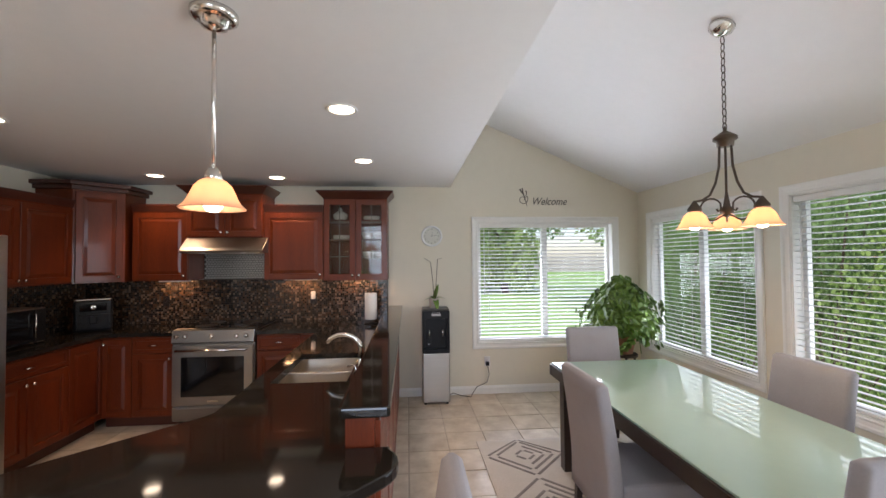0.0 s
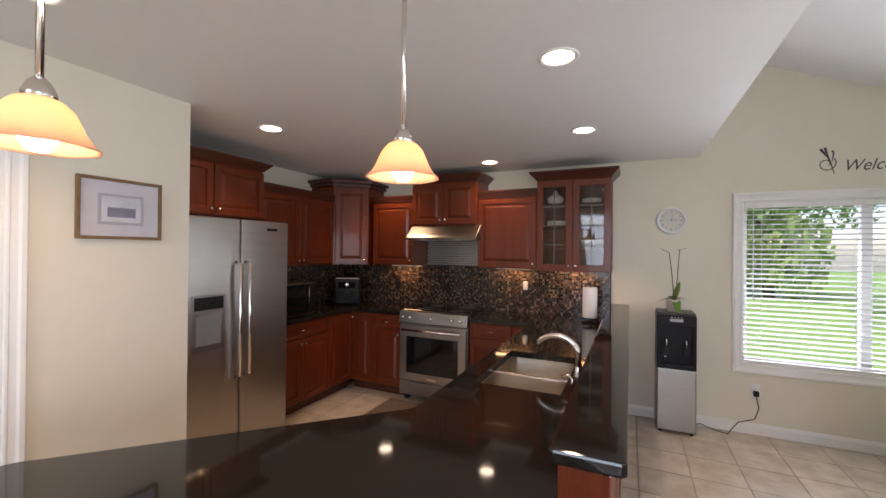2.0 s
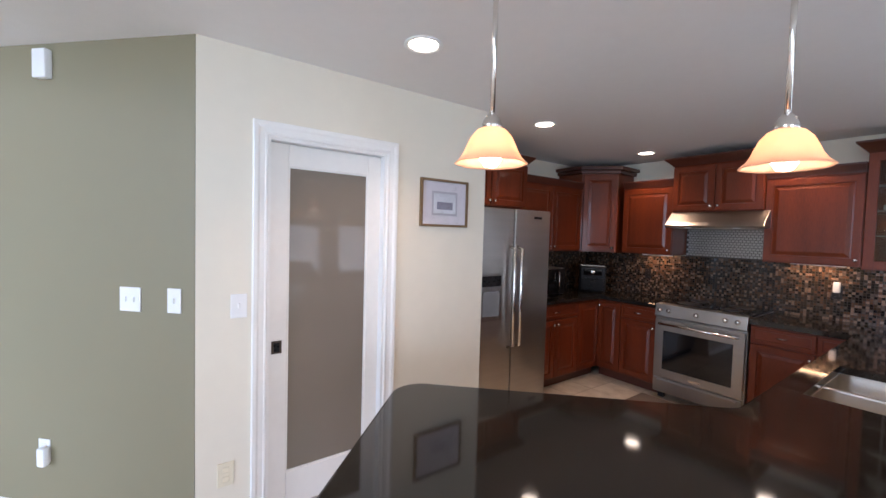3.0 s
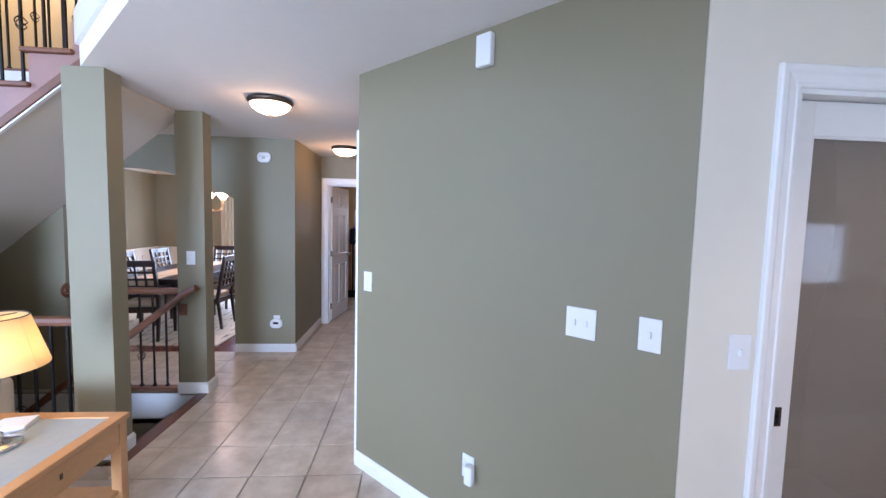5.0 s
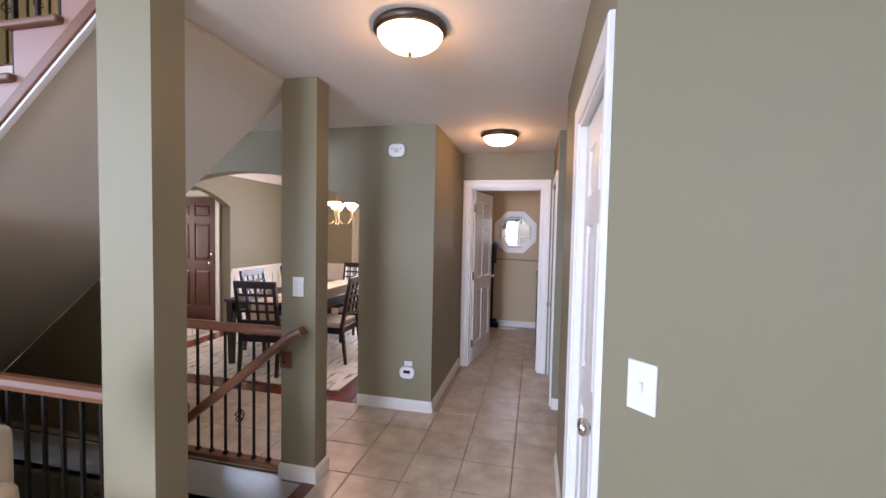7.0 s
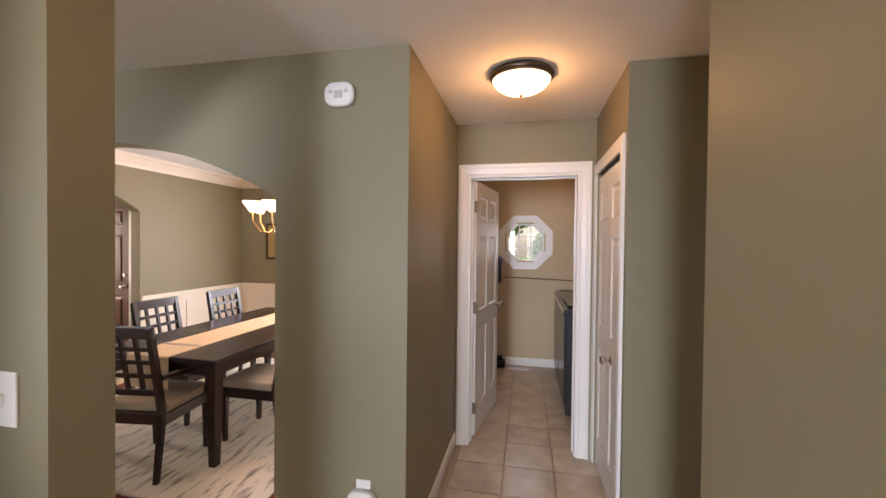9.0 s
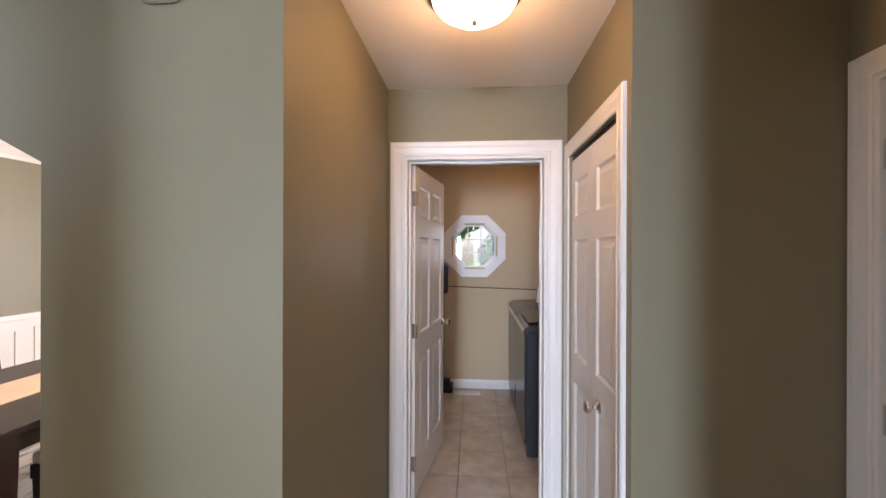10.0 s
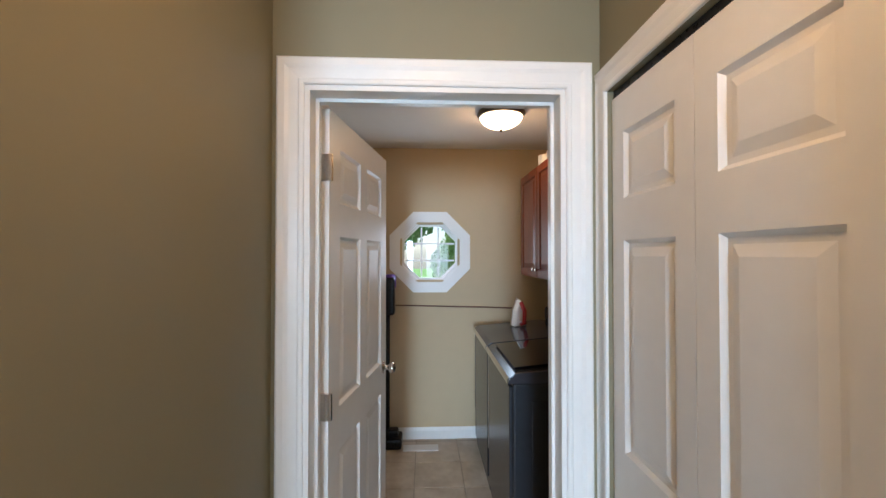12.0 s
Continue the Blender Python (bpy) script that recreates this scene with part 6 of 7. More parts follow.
part("plate", B((-0.036, -0.006, 0.0, 0.036, 0, 0.085), bev=0.003), WHITEP, co2)
part("body", turn_bm(round_box(0.136, 0.104, 0.045, -0.045, -0.004, 0.012), Matrix.Translation((0, 0, -0.005))), WHITEP, co2, smooth=True)
part("display", B((-0.03, -0.048, -0.008, 0.03, -0.044, 0.018), bev=0.002), BLACKP, co2)

# side table with lamp, armchair
MAPLE = mat("maple_wood", (0.52, 0.27, 0.10), 0.35, var=0.15, scale=8, stretch=(1, 5, 5), coat=0.2)
FGLASS = mat("frosted_table_glass", (0.40, 0.43, 0.42), 0.12, var=0.05, scale=6)
sb = thing("side_table", "maple side table with frosted glass top and open shelf", "table", pose(-2.88, -2.05, 0))
SW, SD, SH = 0.80, 0.68, 0.55
for bx in ((0, 0, SH - 0.03, SW, 0.06, SH), (0, SD - 0.06, SH - 0.03, SW, SD, SH), (0, 0.0605, SH - 0.03, 0.06, SD - 0.0605, SH), (SW - 0.06, 0.0605, SH - 0.03, SW, SD - 0.0605, SH)):
    part("top_frame", B(bx, bev=0.005), MAPLE, sb)
part("glass_inset", B((0.059, 0.059, SH - 0.02, SW - 0.059, SD - 0.059, SH - 0.006)), FGLASS, sb, "frosted glass inset")
for lx in (0.01, SW - 0.06):
    for ly in (0.01, SD - 0.06):
        part("leg", B((lx, ly, 0, lx + 0.05, ly + 0.05, SH - 0.03), bev=0.004), MAPLE, sb)
part("drawer_front", B((0.065, SD - 0.035, SH - 0.15, SW - 0.065, SD - 0.012, SH - 0.032), bev=0.003), MAPLE, sb)
part("apron", B((0.065, 0.015, SH - 0.15, SW - 0.065, 0.035, SH - 0.032), bev=0.002), MAPLE, sb)
part("apron", B((0.015, 0.065, SH - 0.15, 0.035, SD - 0.065, SH - 0.032), bev=0.002), MAPLE, sb)
part("apron", B((SW - 0.035, 0.065, SH - 0.15, SW - 0.015, SD - 0.065, SH - 0.032), bev=0.002), MAPLE, sb)
part("shelf", B((0.03, 0.03, 0.14, SW - 0.03, SD - 0.03, 0.165), bev=0.003), MAPLE, sb)
part("shelf", B((0.03, 0.03, SH - 0.17, SW - 0.03, SD - 0.03, SH - 0.152)), MAPLE, sb)
part("keyhole", B((SW / 2 - 0.006, SD - 0.013, SH - 0.10, SW / 2 + 0.006, SD - 0.009, SH - 0.075)), BRONZE, sb)
tl = thing("table_lamp", "brushed steel table lamp with lit cream fabric shade", "lamp", pose(-2.56, -1.71, SH) @ Matrix.Diagonal((1, 1, 0.88, 1)))
part("base", lathe([(0.0, 0), (0.085, 0), (0.088, 0.008), (0.08, 0.018), (0.04, 0.024), (0.02, 0.028)], 28), CHROME, tl, smooth=True)
part("ball", lathe([(0.010, 0.026), (0.024, 0.036), (0.030, 0.052), (0.024, 0.068), (0.012, 0.076)], 20), CHROME, tl, smooth=True)
part("stem", lathe([(0.012, 0.075), (0.030, 0.36), (0.030, 0.40), (0.010, 0.41)], 20), STEEL, tl, smooth=True)
part("shade", lathe([(0.188, 0.400), (0.125, 0.650), (0.123, 0.650), (0.185, 0.401), (0.188, 0.400)], 40, cap=False), SHADEL, tl, "cream fabric drum shade", True)
for a in range(0, 360, 45):
    ca, sa = math.cos(radians(a)), math.sin(radians(a))
    part("seam", tube([(0.1882 * ca, 0.1882 * sa, 0.401), (0.1252 * ca, 0.1252 * sa, 0.649)], 0.0012, 4), SHADEL, tl)
part("rim", tube([(0.124 * math.cos(radians(a)), 0.124 * math.sin(radians(a)), 0.650) for a in range(0, 360, 12)], 0.003, 5, closed=True), BRONZE, tl)
part("spider", tube([(-0.124, 0, 0.64), (0, 0, 0.648), (0.124, 0, 0.64)], 0.003, 5), BRONZE, tl)
part("bulb", lathe([(0.012, 0.41), (0.03, 0.46), (0.032, 0.49), (0.02, 0.52), (0.0, 0.53)], 14), BULBG, tl, "glowing bulb", True).visible_shadow = False
bulb("table_lamp_glow", (-2.56, -1.71, SH + 0.44), 4.5, (1, 0.7, 0.36), 0.05)
wb = thing("white_box", "small white device on the side table", "device", pose(-2.74, -1.80, SH - 0.006, 0, 0, 15))
part("body", B((-0.06, -0.07, 0, 0.06, 0.07, 0.028), bev=0.008), WHITEP, wb)
part("cable", tube([(-0.02, -0.07, 0.01), (-0.05, -0.12, 0.02), (-0.09, -0.13, 0.006)], 0.003, 5), WHITEP, wb, smooth=True)
bk = thing("dark_box", "dark flat box on the side table", "box", pose(-2.66, -1.95, SH - 0.0))
part("body", B((-0.10, -0.07, 0, 0.06, 0.07, 0.022), bev=0.004), DARKW, bk)
ac = thing("armchair", "beige upholstered armchair before the stair railing", "armchair", pose(-3.28, -2.98, 0))
part("seat_base", B((0.08, 0.10, 0.10, 0.80, 0.62, 0.32), bev=0.03, seg=3), BEIGEF, ac)
part("cushion", B((0.18, 0.13, 0.32, 0.82, 0.59, 0.46), bev=0.05, seg=4), BEIGEF, ac)
part("backrest", B((0.0, 0.06, 0.10, 0.20, 0.66, 0.80), bev=0.05, seg=4), BEIGEF, ac)
for ay in (0.0, 0.58):
    part("armrest", B((0.02, ay, 0.08, 0.80, ay + 0.14, 0.60), bev=0.05, seg=4), BEIGEF, ac)
for fx in (0.06, 0.74):
    for fy in (0.04, 0.66):
        part("foot", B((fx, fy, 0, fx + 0.04, fy + 0.04, 0.11), bev=0.004), DARKW, ac)
pi = thing("pillow", "tan throw pillow on the armchair", "pillow", pose(-3.02, -2.62, 0.60, 0, -25, 0))
part("cushion", B((-0.06, -0.18, -0.14, 0.06, 0.18, 0.18), bev=0.055, seg=4), BEIGEF, pi)


# ---- dining room and foyer ----
WAINS = mat("cream_wainscot", (0.78, 0.72, 0.62), 0.45, var=0.02, scale=5)


def wainscot(m, w, label="cream panelled wainscot with chair rail"):
    c = thing("trim_wainscot", label, "wainscot", m)
    c["kind"] = "structure"
    part("board", B((0, -0.008, 0, w, 0, 0.88)), WAINS, c)
    part("chair_rail", B((0, -0.03, 0.88, w, 0, 0.93), bev=0.006), WAINS, c)
    part("base", B((0, -0.018, 0, w, -0.0082, 0.13), bev=0.003), WAINS, c)
    n = max(1, round(w / 0.55))
    for i in range(n):
        a, b = w * i / n + 0.07, w * (i + 1) / n - 0.07
        part("panel_mould", B((a, -0.020, 0.22, a + 0.02, -0.0082, 0.80), (b - 0.02, -0.020, 0.22, b, -0.0082, 0.80), (a + 0.02, -0.0195, 0.22, b - 0.02, -0.0082, 0.24), (a + 0.02, -0.0195, 0.78, b - 0.02, -0.0082, 0.80)), WAINS, c)
    return c


wainscot(pose(-7.30, -4.85, 0, 0, 0, 180), 1.58)
wainscot(pose(-8.884, -4.84, 0, 0, 0, 90), 1.31)
CROWN = [(0, 0), (0.0, -0.13), (0.02, -0.13), (0.03, -0.10), (0.08, -0.04), (0.10, -0.025), (0.10, 0.0)]


def cornice(name, p, q):
    p, q = Vector(p), Vector(q)
    d = (q - p).normalized()
    n = Vector((d.y, -d.x))
    bm = bmesh.new()
    e = [[bm.verts.new((c.x + n.x * a, c.y + n.y * a, 2.439 + z)) for a, z in CROWN] for c in (p, q)]
    k_ = len(CROWN)
    for i in range(k_):
        bm.faces.new((e[0][i], e[0][(i + 1) % k_], e[1][(i + 1) % k_], e[1][i]))
    bm.faces.new(e[0])
    bm.faces.new(e[1][::-1])
    bmesh.ops.recalc_face_normals(bm, faces=bm.faces)
    return setting(name, bm, WAINS, "cream crown moulding of the dining room", "trim")


cornice("trim_cornice", (-8.88, -4.85), (-8.88, -1.39))
cornice("trim_cornice", (-5.60, -4.85), (-8.88, -4.85))
cornice("trim_cornice", (-8.88, -1.39), (-5.60, -1.39))

WALK = mat("espresso_chair_wood", (0.020, 0.009, 0.007), 0.3, var=0.3, scale=10, stretch=(1, 1, 5), coat=0.25)
SEATF = mat("tan_seat_fabric", (0.42, 0.34, 0.24), 0.85, var=0.06, scale=30, bump=0.3, bscale=400)
dn = thing("formal_table", "espresso wood dining table with a long runner", "table", pose(-8.0, -3.80, 0))
part("tabletop", B((0, 0, 0.715, 2.02, 1.06, 0.75), bev=0.006), WALK, dn)
part("apron", B((0.06, 0.06, 0.62, 1.96, 0.08, 0.715)), WALK, dn)
part("apron", B((0.06, 0.98, 0.62, 1.96, 1.0, 0.715)), WALK, dn)
part("apron", B((1.94, 0.08, 0.62, 1.96, 0.98, 0.715)), WALK, dn)
part("apron", B((0.06, 0.08, 0.62, 0.08, 0.98, 0.715)), WALK, dn)
for lx in (0.02, 1.93):
    for ly in (0.02, 0.97):
        part("leg", tube([(lx + 0.035, ly + 0.035, 0.715), (lx + 0.035, ly + 0.035, 0)], [0.055, 0.035], 4), WALK, dn)
rn = thing("table_runner", "tan woven runner hanging over the table end", "table runner", pose(-8.0, -3.44, 0.7505))
RUNM = mat("runner_cloth", (0.60, 0.46, 0.30), 0.9, var=0.08, scale=20, bump=0.4, bscale=300)
part("cloth", prism_y([(0, 0), (2.022, 0), (2.030, -0.006), (2.032, -0.22), (2.036, -0.22), (2.034, -0.002), (2.024, 0.005), (0, 0.005)], 0, 0.34), RUNM, rn)
part("border", B((1.72, 0.02, 0.0052, 1.76, 0.32, 0.0065)), mat("runner_band", (0.36, 0.30, 0.24), 0.9), rn)


def lattice_chair(arms=False):
    """Local: faces +y, back at y = 0."""
    c = thing("armed_dining_chair" if arms else "lattice_chair", "espresso dining chair with lattice back and tan seat" if not arms else "espresso armchair with lattice back at the table head", "chair", pose(0, 0, 0), "formal dining chairs")
    part("seat", B((-0.22, 0.03, 0.43, 0.22, 0.46, 0.49), bev=0.018, seg=3), SEATF, c, "tan padded seat")
    part("seat_frame", B((-0.225, 0.0, 0.36, 0.225, 0.46, 0.432), bev=0.005), WALK, c)

    def lean(z):
        return -0.10 * max(0, z - 0.45) / 0.55
    for x in (-0.205, 0.205):
        part("back_leg", tube([(x, -0.05, 0), (x, 0.0, 0.43), (x, lean(0.75), 0.75), (x, lean(1.0), 1.0)], [0.02, 0.026, 0.026, 0.024], 4), WALK, c)
        part("front_leg", tube([(x * 0.97, 0.43, 0.36), (x * 0.97, 0.43, 0)], [0.03, 0.02], 4), WALK, c)
    part("top_rail", B((-0.225, lean(0.98) - 0.014, 0.935, 0.225, lean(0.98) + 0.014, 1.01), bev=0.006), WALK, c)
    part("lower_rail", B((-0.20, lean(0.6) - 0.012, 0.56, 0.20, lean(0.6) + 0.012, 0.60), bev=0.004), WALK, c)
    for i in range(3):
        x = -0.1 + 0.1 * i
        part("slat", tube([(x, lean(0.59), 0.59), (x, lean(0.95), 0.95)], 0.015, 4), WALK, c)
    for z in (0.69, 0.78, 0.865):
        part("cross_slat", B((-0.20, lean(z) - 0.009, z - 0.013, 0.20, lean(z) + 0.009, z + 0.013)), WALK, c)
    if arms:
        for x in (-0.235, 0.235):
            part("armrest", tube([(x, lean(0.68), 0.68), (x * 1.05, 0.2, 0.66), (x * 1.05, 0.42, 0.65)], 0.02, 6), WALK, c)
            part("arm_post", tube([(x, 0.38, 0.43), (x * 1.03, 0.39, 0.65)], 0.018, 4), WALK, c)
    return c


a1 = lattice_chair(True)
a1.matrix_world = pose(-5.80, -3.20, 0, 0, 0, 97)
copy_thing(a1, pose(-8.18, -3.27, 0, 0, 0, -90))
lc = lattice_chair()
lc.matrix_world = pose(-6.55, -2.55, 0, 0, 0, 180)
for x, y, r in ((-7.35, -2.55, 180), (-6.70, -3.90, 0), (-7.52, -3.90, 0)):
    copy_thing(lc, pose(x, y, 0, 0, 0, r))
dr_ = thing("dining_rug", "cream rug with grey brushed streaks under the table", "rug", pose(-8.37, -4.68, 0.004))
RUG2 = mat("streaked_rug", (0.80, 0.73, 0.63), 0.95, scale=9, col2=(0.26, 0.23, 0.20), bump=0.5, bscale=300, stretch=(0.9, 4.5, 1), cloud=5.0)
for rn_ in RUG2.node_tree.nodes:
    if rn_.type == "MAP_RANGE" and abs(rn_.inputs[1].default_value - 0.3) < 0.01:
        rn_.inputs[1].default_value, rn_.inputs[2].default_value = 0.52, 0.66
part("woven_field", B((0, 0, 0, 2.72, 2.45, 0.012), bev=0.004), RUG2, dr_)

# small dining chandelier
dc = thing("dining_chandelier", "brass scroll chandelier with upturned lit shades", "chandelier", pose(-7.0, -2.97, 0))
BRASS = mat("antique_brass", (0.42, 0.28, 0.12), 0.3, 1.0, var=0.1)
part("rod", tube([(0, 0, 2.44), (0, 0, 1.72)], 0.008, 8), BRASS, dc)
part("canopy", lathe([(0.06, 2.438), (0.055, 2.42), (0.01, 2.40)], 20), BRASS, dc, smooth=True)
part("body", lathe([(0.0, 1.60), (0.02, 1.62), (0.035, 1.67), (0.02, 1.72), (0.03, 1.80), (0.012, 1.86)], 16), BRASS, dc, smooth=True)
for a in range(0, 360, 60):
    R = Matrix.Rotation(radians(a + 20), 4, "Z")
    am = part("arm", turn_bm(tube([(0.02, 0, 1.68), (0.08, 0, 1.62), (0.16, 0, 1.63), (0.22, 0, 1.72), (0.22, 0, 1.80)], 0.007, 6), R), BRASS, dc, smooth=True)
    part("shade", lathe([(0.025, 1.80), (0.05, 1.84), (0.085, 1.89), (0.083, 1.89), (0.048, 1.843), (0.022, 1.803)], 20, m=R @ Matrix.Translation((0.22, 0, 0)), cap=False), DOMEG, am, "upturned frosted shade", True)
bulb("dining_glow", (-7.0, -2.97, 2.10), 26, (1, 0.58, 0.36), 0.15)
gp = thing("gilt_picture", "small gilt framed picture in the dining room", "picture", pose(-8.884, -4.43, 1.28, 0, 0, 90))
part("frame", B((0, -0.025, 0, 0.03, 0, 0.52), (0.22, -0.025, 0, 0.25, 0, 0.52), (0.03, -0.025, 0, 0.22, 0, 0.03), (0.03, -0.025, 0.49, 0.22, 0, 0.52), bev=0.004), BRONZE, gp)
part("print", B((0.03, -0.012, 0.03, 0.22, -0.002, 0.49)), mat("gilt_print", (0.38, 0.26, 0.10), 0.7, var=0.4, scale=25), gp)

# dining window with sheer curtain
casing("trim_window", pose(-8.885, -3.45, 0.35, 0, 0, 90), 1.5, 1.70)
window("window_dining", pose(-8.885, -3.45, 0.35, 0, 0, 90), 1.5, 1.70, 0.14, label="white dining room window behind sheer curtains")
SHEER = mat("sheer_curtain", (0.80, 0.72, 0.55), 0.8, var=0.05, scale=10)
SHEER.node_tree.nodes["Principled BSDF"].inputs["Transmission Weight"].default_value = 0.0
SHEER.node_tree.nodes["Principled BSDF"].inputs["Alpha"].default_value = 0.8
for y0, y1 in ((-3.62, -3.05), (-2.35, -1.78)):
    cu = thing("curtain", "cream sheer curtain hanging at the window", "curtain", pose(0, 0, 0), "dining curtains")
    bm = bmesh.new()
    n = 60
    cols = []
    for i in range(n + 1):
        y = y0 + (y1 - y0) * i / n
        cols.append([bm.verts.new((-8.80 + 0.025 * math.sin(i * 0.9) * (1 - 0.2 * j / 6), y, 0.03 + 2.22 * j / 6)) for j in range(7)])
    for a, b in zip(cols, cols[1:]):
        for j in range(6):
            bm.faces.new((a[j], b[j], b[j + 1], a[j + 1]))
    bmesh.ops.solidify(bm, geom=bm.faces[:], thickness=0.002)
    part("drape", bm, SHEER, cu, smooth=True)
cr = thing("curtain_rod", "dark curtain rod above the dining window", "curtain rod", pose(0, 0, 0))
part("rod", tube([(-8.80, -3.75, 2.26), (-8.80, -1.65, 2.26)], 0.012, 8), BRONZE, cr)

# foyer: front door, sidelight, french door, plant, rug
DOORB = mat("brown_front_door", (0.085, 0.022, 0.009), 0.35, var=0.2, scale=6, stretch=(5, 5, 0.8))
fdn = thing("front_door", "dark reddish-brown six-panel front door, closed", "door", pose(-7.77, -6.43, 0.012, 0, 0, 90))
part("leaf", six_panel(0.91, 2.02), DOORB, fdn)
for z in (0.25, 1.0, 1.8):
    part("hinge", B((-0.010, -0.028, z - 0.05, 0.014, -0.016, z + 0.05)), BRONZE, fdn)
round_knob(fdn, 0.84, -0.0175, 0.95, 1)
part("deadbolt", lathe([(0.028, 0), (0.028, 0.008), (0.018, 0.014)], 16, m=Matrix.Translation((0.84, -0.0175, 1.09)) @ RX), CHROME, fdn, smooth=True)
casing("trim_front_door", pose(-7.73, -6.45, 0, 0, 0, 90), 0.95, 2.05, 0.09, floor=True)
casing("trim_sidelight", pose(-7.73, -6.86, 0.25, 0, 0, 90), 0.24, 1.73, 0.07)
sl = thing("sidelight", "narrow window with four panes beside the front door", "window", pose(-7.73, -6.86, 0.25, 0, 0, 90))
sl["kind"] = "structure"
for i in range(4):
    p = part("pane", B((0.01, 0.05, 0.02 + i * 0.43, 0.23, 0.054, 0.42 + i * 0.43)), PANE, sl)
    p.visible_shadow = False
part("muntin", B(*[(0.005, 0.04, -0.005 + i * 0.43, 0.235, 0.065, 0.02 + i * 0.43) for i in range(5)]), TRIM, sl)
fdr = thing("french_door", "white glazed french door standing ajar", "door", pose(-7.56, -6.985, 0.012, 0, 0, 8))
part("leaf", B((0, -0.018, 0, 0.10, 0.018, 2.02), (0.60, -0.018, 0, 0.70, 0.018, 2.02), (0.10, -0.018, 0, 0.60, 0.018, 0.24), (0.10, -0.018, 1.91, 0.60, 0.018, 2.02), bev=0.003, seg=1), DOORW, fdr)
for i in range(1, 5):
    part("muntin", B((0.10, -0.012, 0.24 + 1.67 * i / 5 - 0.011, 0.60, 0.012, 0.24 + 1.67 * i / 5 + 0.011)), DOORW, fdr)
for i in range(1, 3):
    part("muntin", B((0.10 + 0.5 * i / 3 - 0.011, -0.0115, 0.24, 0.10 + 0.5 * i / 3 + 0.011, 0.0115, 1.91)), DOORW, fdr)
p = part("glazing", B((0.10, -0.003, 0.24, 0.60, 0.003, 1.91)), PANE, fdr, "clear glass")
p.visible_shadow = False
for z in (0.3, 1.0, 1.75):
    part("hinge", B((-0.006, -0.03, z - 0.05, 0.012, -0.017, z + 0.05)), BRONZE, fdr)
casing("trim_french", pose(-7.60, -7.0, 0, 0, 0, 180) @ Matrix.Translation((-1.25, 0, 0)), 1.25, 2.05, 0.08, floor=True)
sp_ = thing("snake_plant", "snake plant in a grey pot on a wooden stand", "plant", pose(-7.36, -6.62, 0))
GREYP = mat("grey_ceramic", (0.30, 0.36, 0.36), 0.5)
part("pot", lathe([(0.10, 0.16), (0.125, 0.18), (0.13, 0.42), (0.118, 0.42), (0.115, 0.38)], 24), GREYP, sp_, "matte grey-green pot", True)
for a in (45, 135, 225, 315):
    part("stand_leg", B((0.13 * math.cos(radians(a)) - 0.015, 0.13 * math.sin(radians(a)) - 0.015, 0, 0.13 * math.cos(radians(a)) + 0.015, 0.13 * math.sin(radians(a)) + 0.015, 0.26)), mat("grey_wood", (0.25, 0.21, 0.17), 0.6), sp_)
part("stand_bar", B((-0.10, -0.015, 0.13, 0.10, 0.015, 0.16), (-0.015, -0.10, 0.13, 0.015, 0.10, 0.16)), mat("grey_wood", (0.25, 0.21, 0.17), 0.6), sp_)
for i in range(13):
    a = i * 2.4
    bm = bmesh.new()
    h_ = 0.28 + 0.025 * (i % 6)
    r0, r1 = 0.03 + 0.004 * i, 0.05 + 0.010 * i
    w_ = 0.028
    t = Vector((-math.sin(a), math.cos(a), 0))
    rows = []
    for q in range(6):
        f = q / 5
        c = Vector((math.cos(a) * (r0 + (r1 - r0) * f), math.sin(a) * (r0 + (r1 - r0) * f), 0.38 + h_ * f))
        ww = w_ * (1 - f ** 3) + 0.001
        rows.append([bm.verts.new(c - t * ww), bm.verts.new(c + Vector((math.cos(a), math.sin(a), 0)) * -0.006), bm.verts.new(c + t * ww)])
    for u, v in zip(rows, rows[1:]):
        bm.faces.new((u[0], u[1], v[1], v[0]))
        bm.faces.new((u[1], u[2], v[2], v[1]))
    part("leaf", bm, PLANT, sp_, "upright sword-shaped leaf", True)
er = thing("entry_rug", "cream entry rug with small dark diamond marks", "rug", pose(-7.5, -6.5, 0.001))
part("woven_field", B((0, 0, 0, 1.05, 1.35, 0.009), bev=0.003), RUGM, er)
bm = bmesh.new()
for i in range(9):
    for j in range(12):
        x, y = 0.07 + i * 0.112, 0.07 + j * 0.11
        s = 0.018
        d = 0.03 if (i + j) % 2 else -0.03
        prism([(x - d - 0.009, y - 0.03), (x - d + 0.009, y - 0.03), (x + d + 0.009, y + 0.03), (x + d - 0.009, y + 0.03)], 0.0088, 0.0112, bm=bm)
part("pattern", bm, mat("dark_rug_mark", (0.10, 0.085, 0.07), 0.95), er)["kind"] = "stuff"

# ---- laundry ----
def octagon(r):
    return [(r / math.cos(radians(22.5)) * math.cos(radians(22.5 + 45 * i)), r / math.cos(radians(22.5)) * math.sin(radians(22.5 + 45 * i))) for i in range(8)]


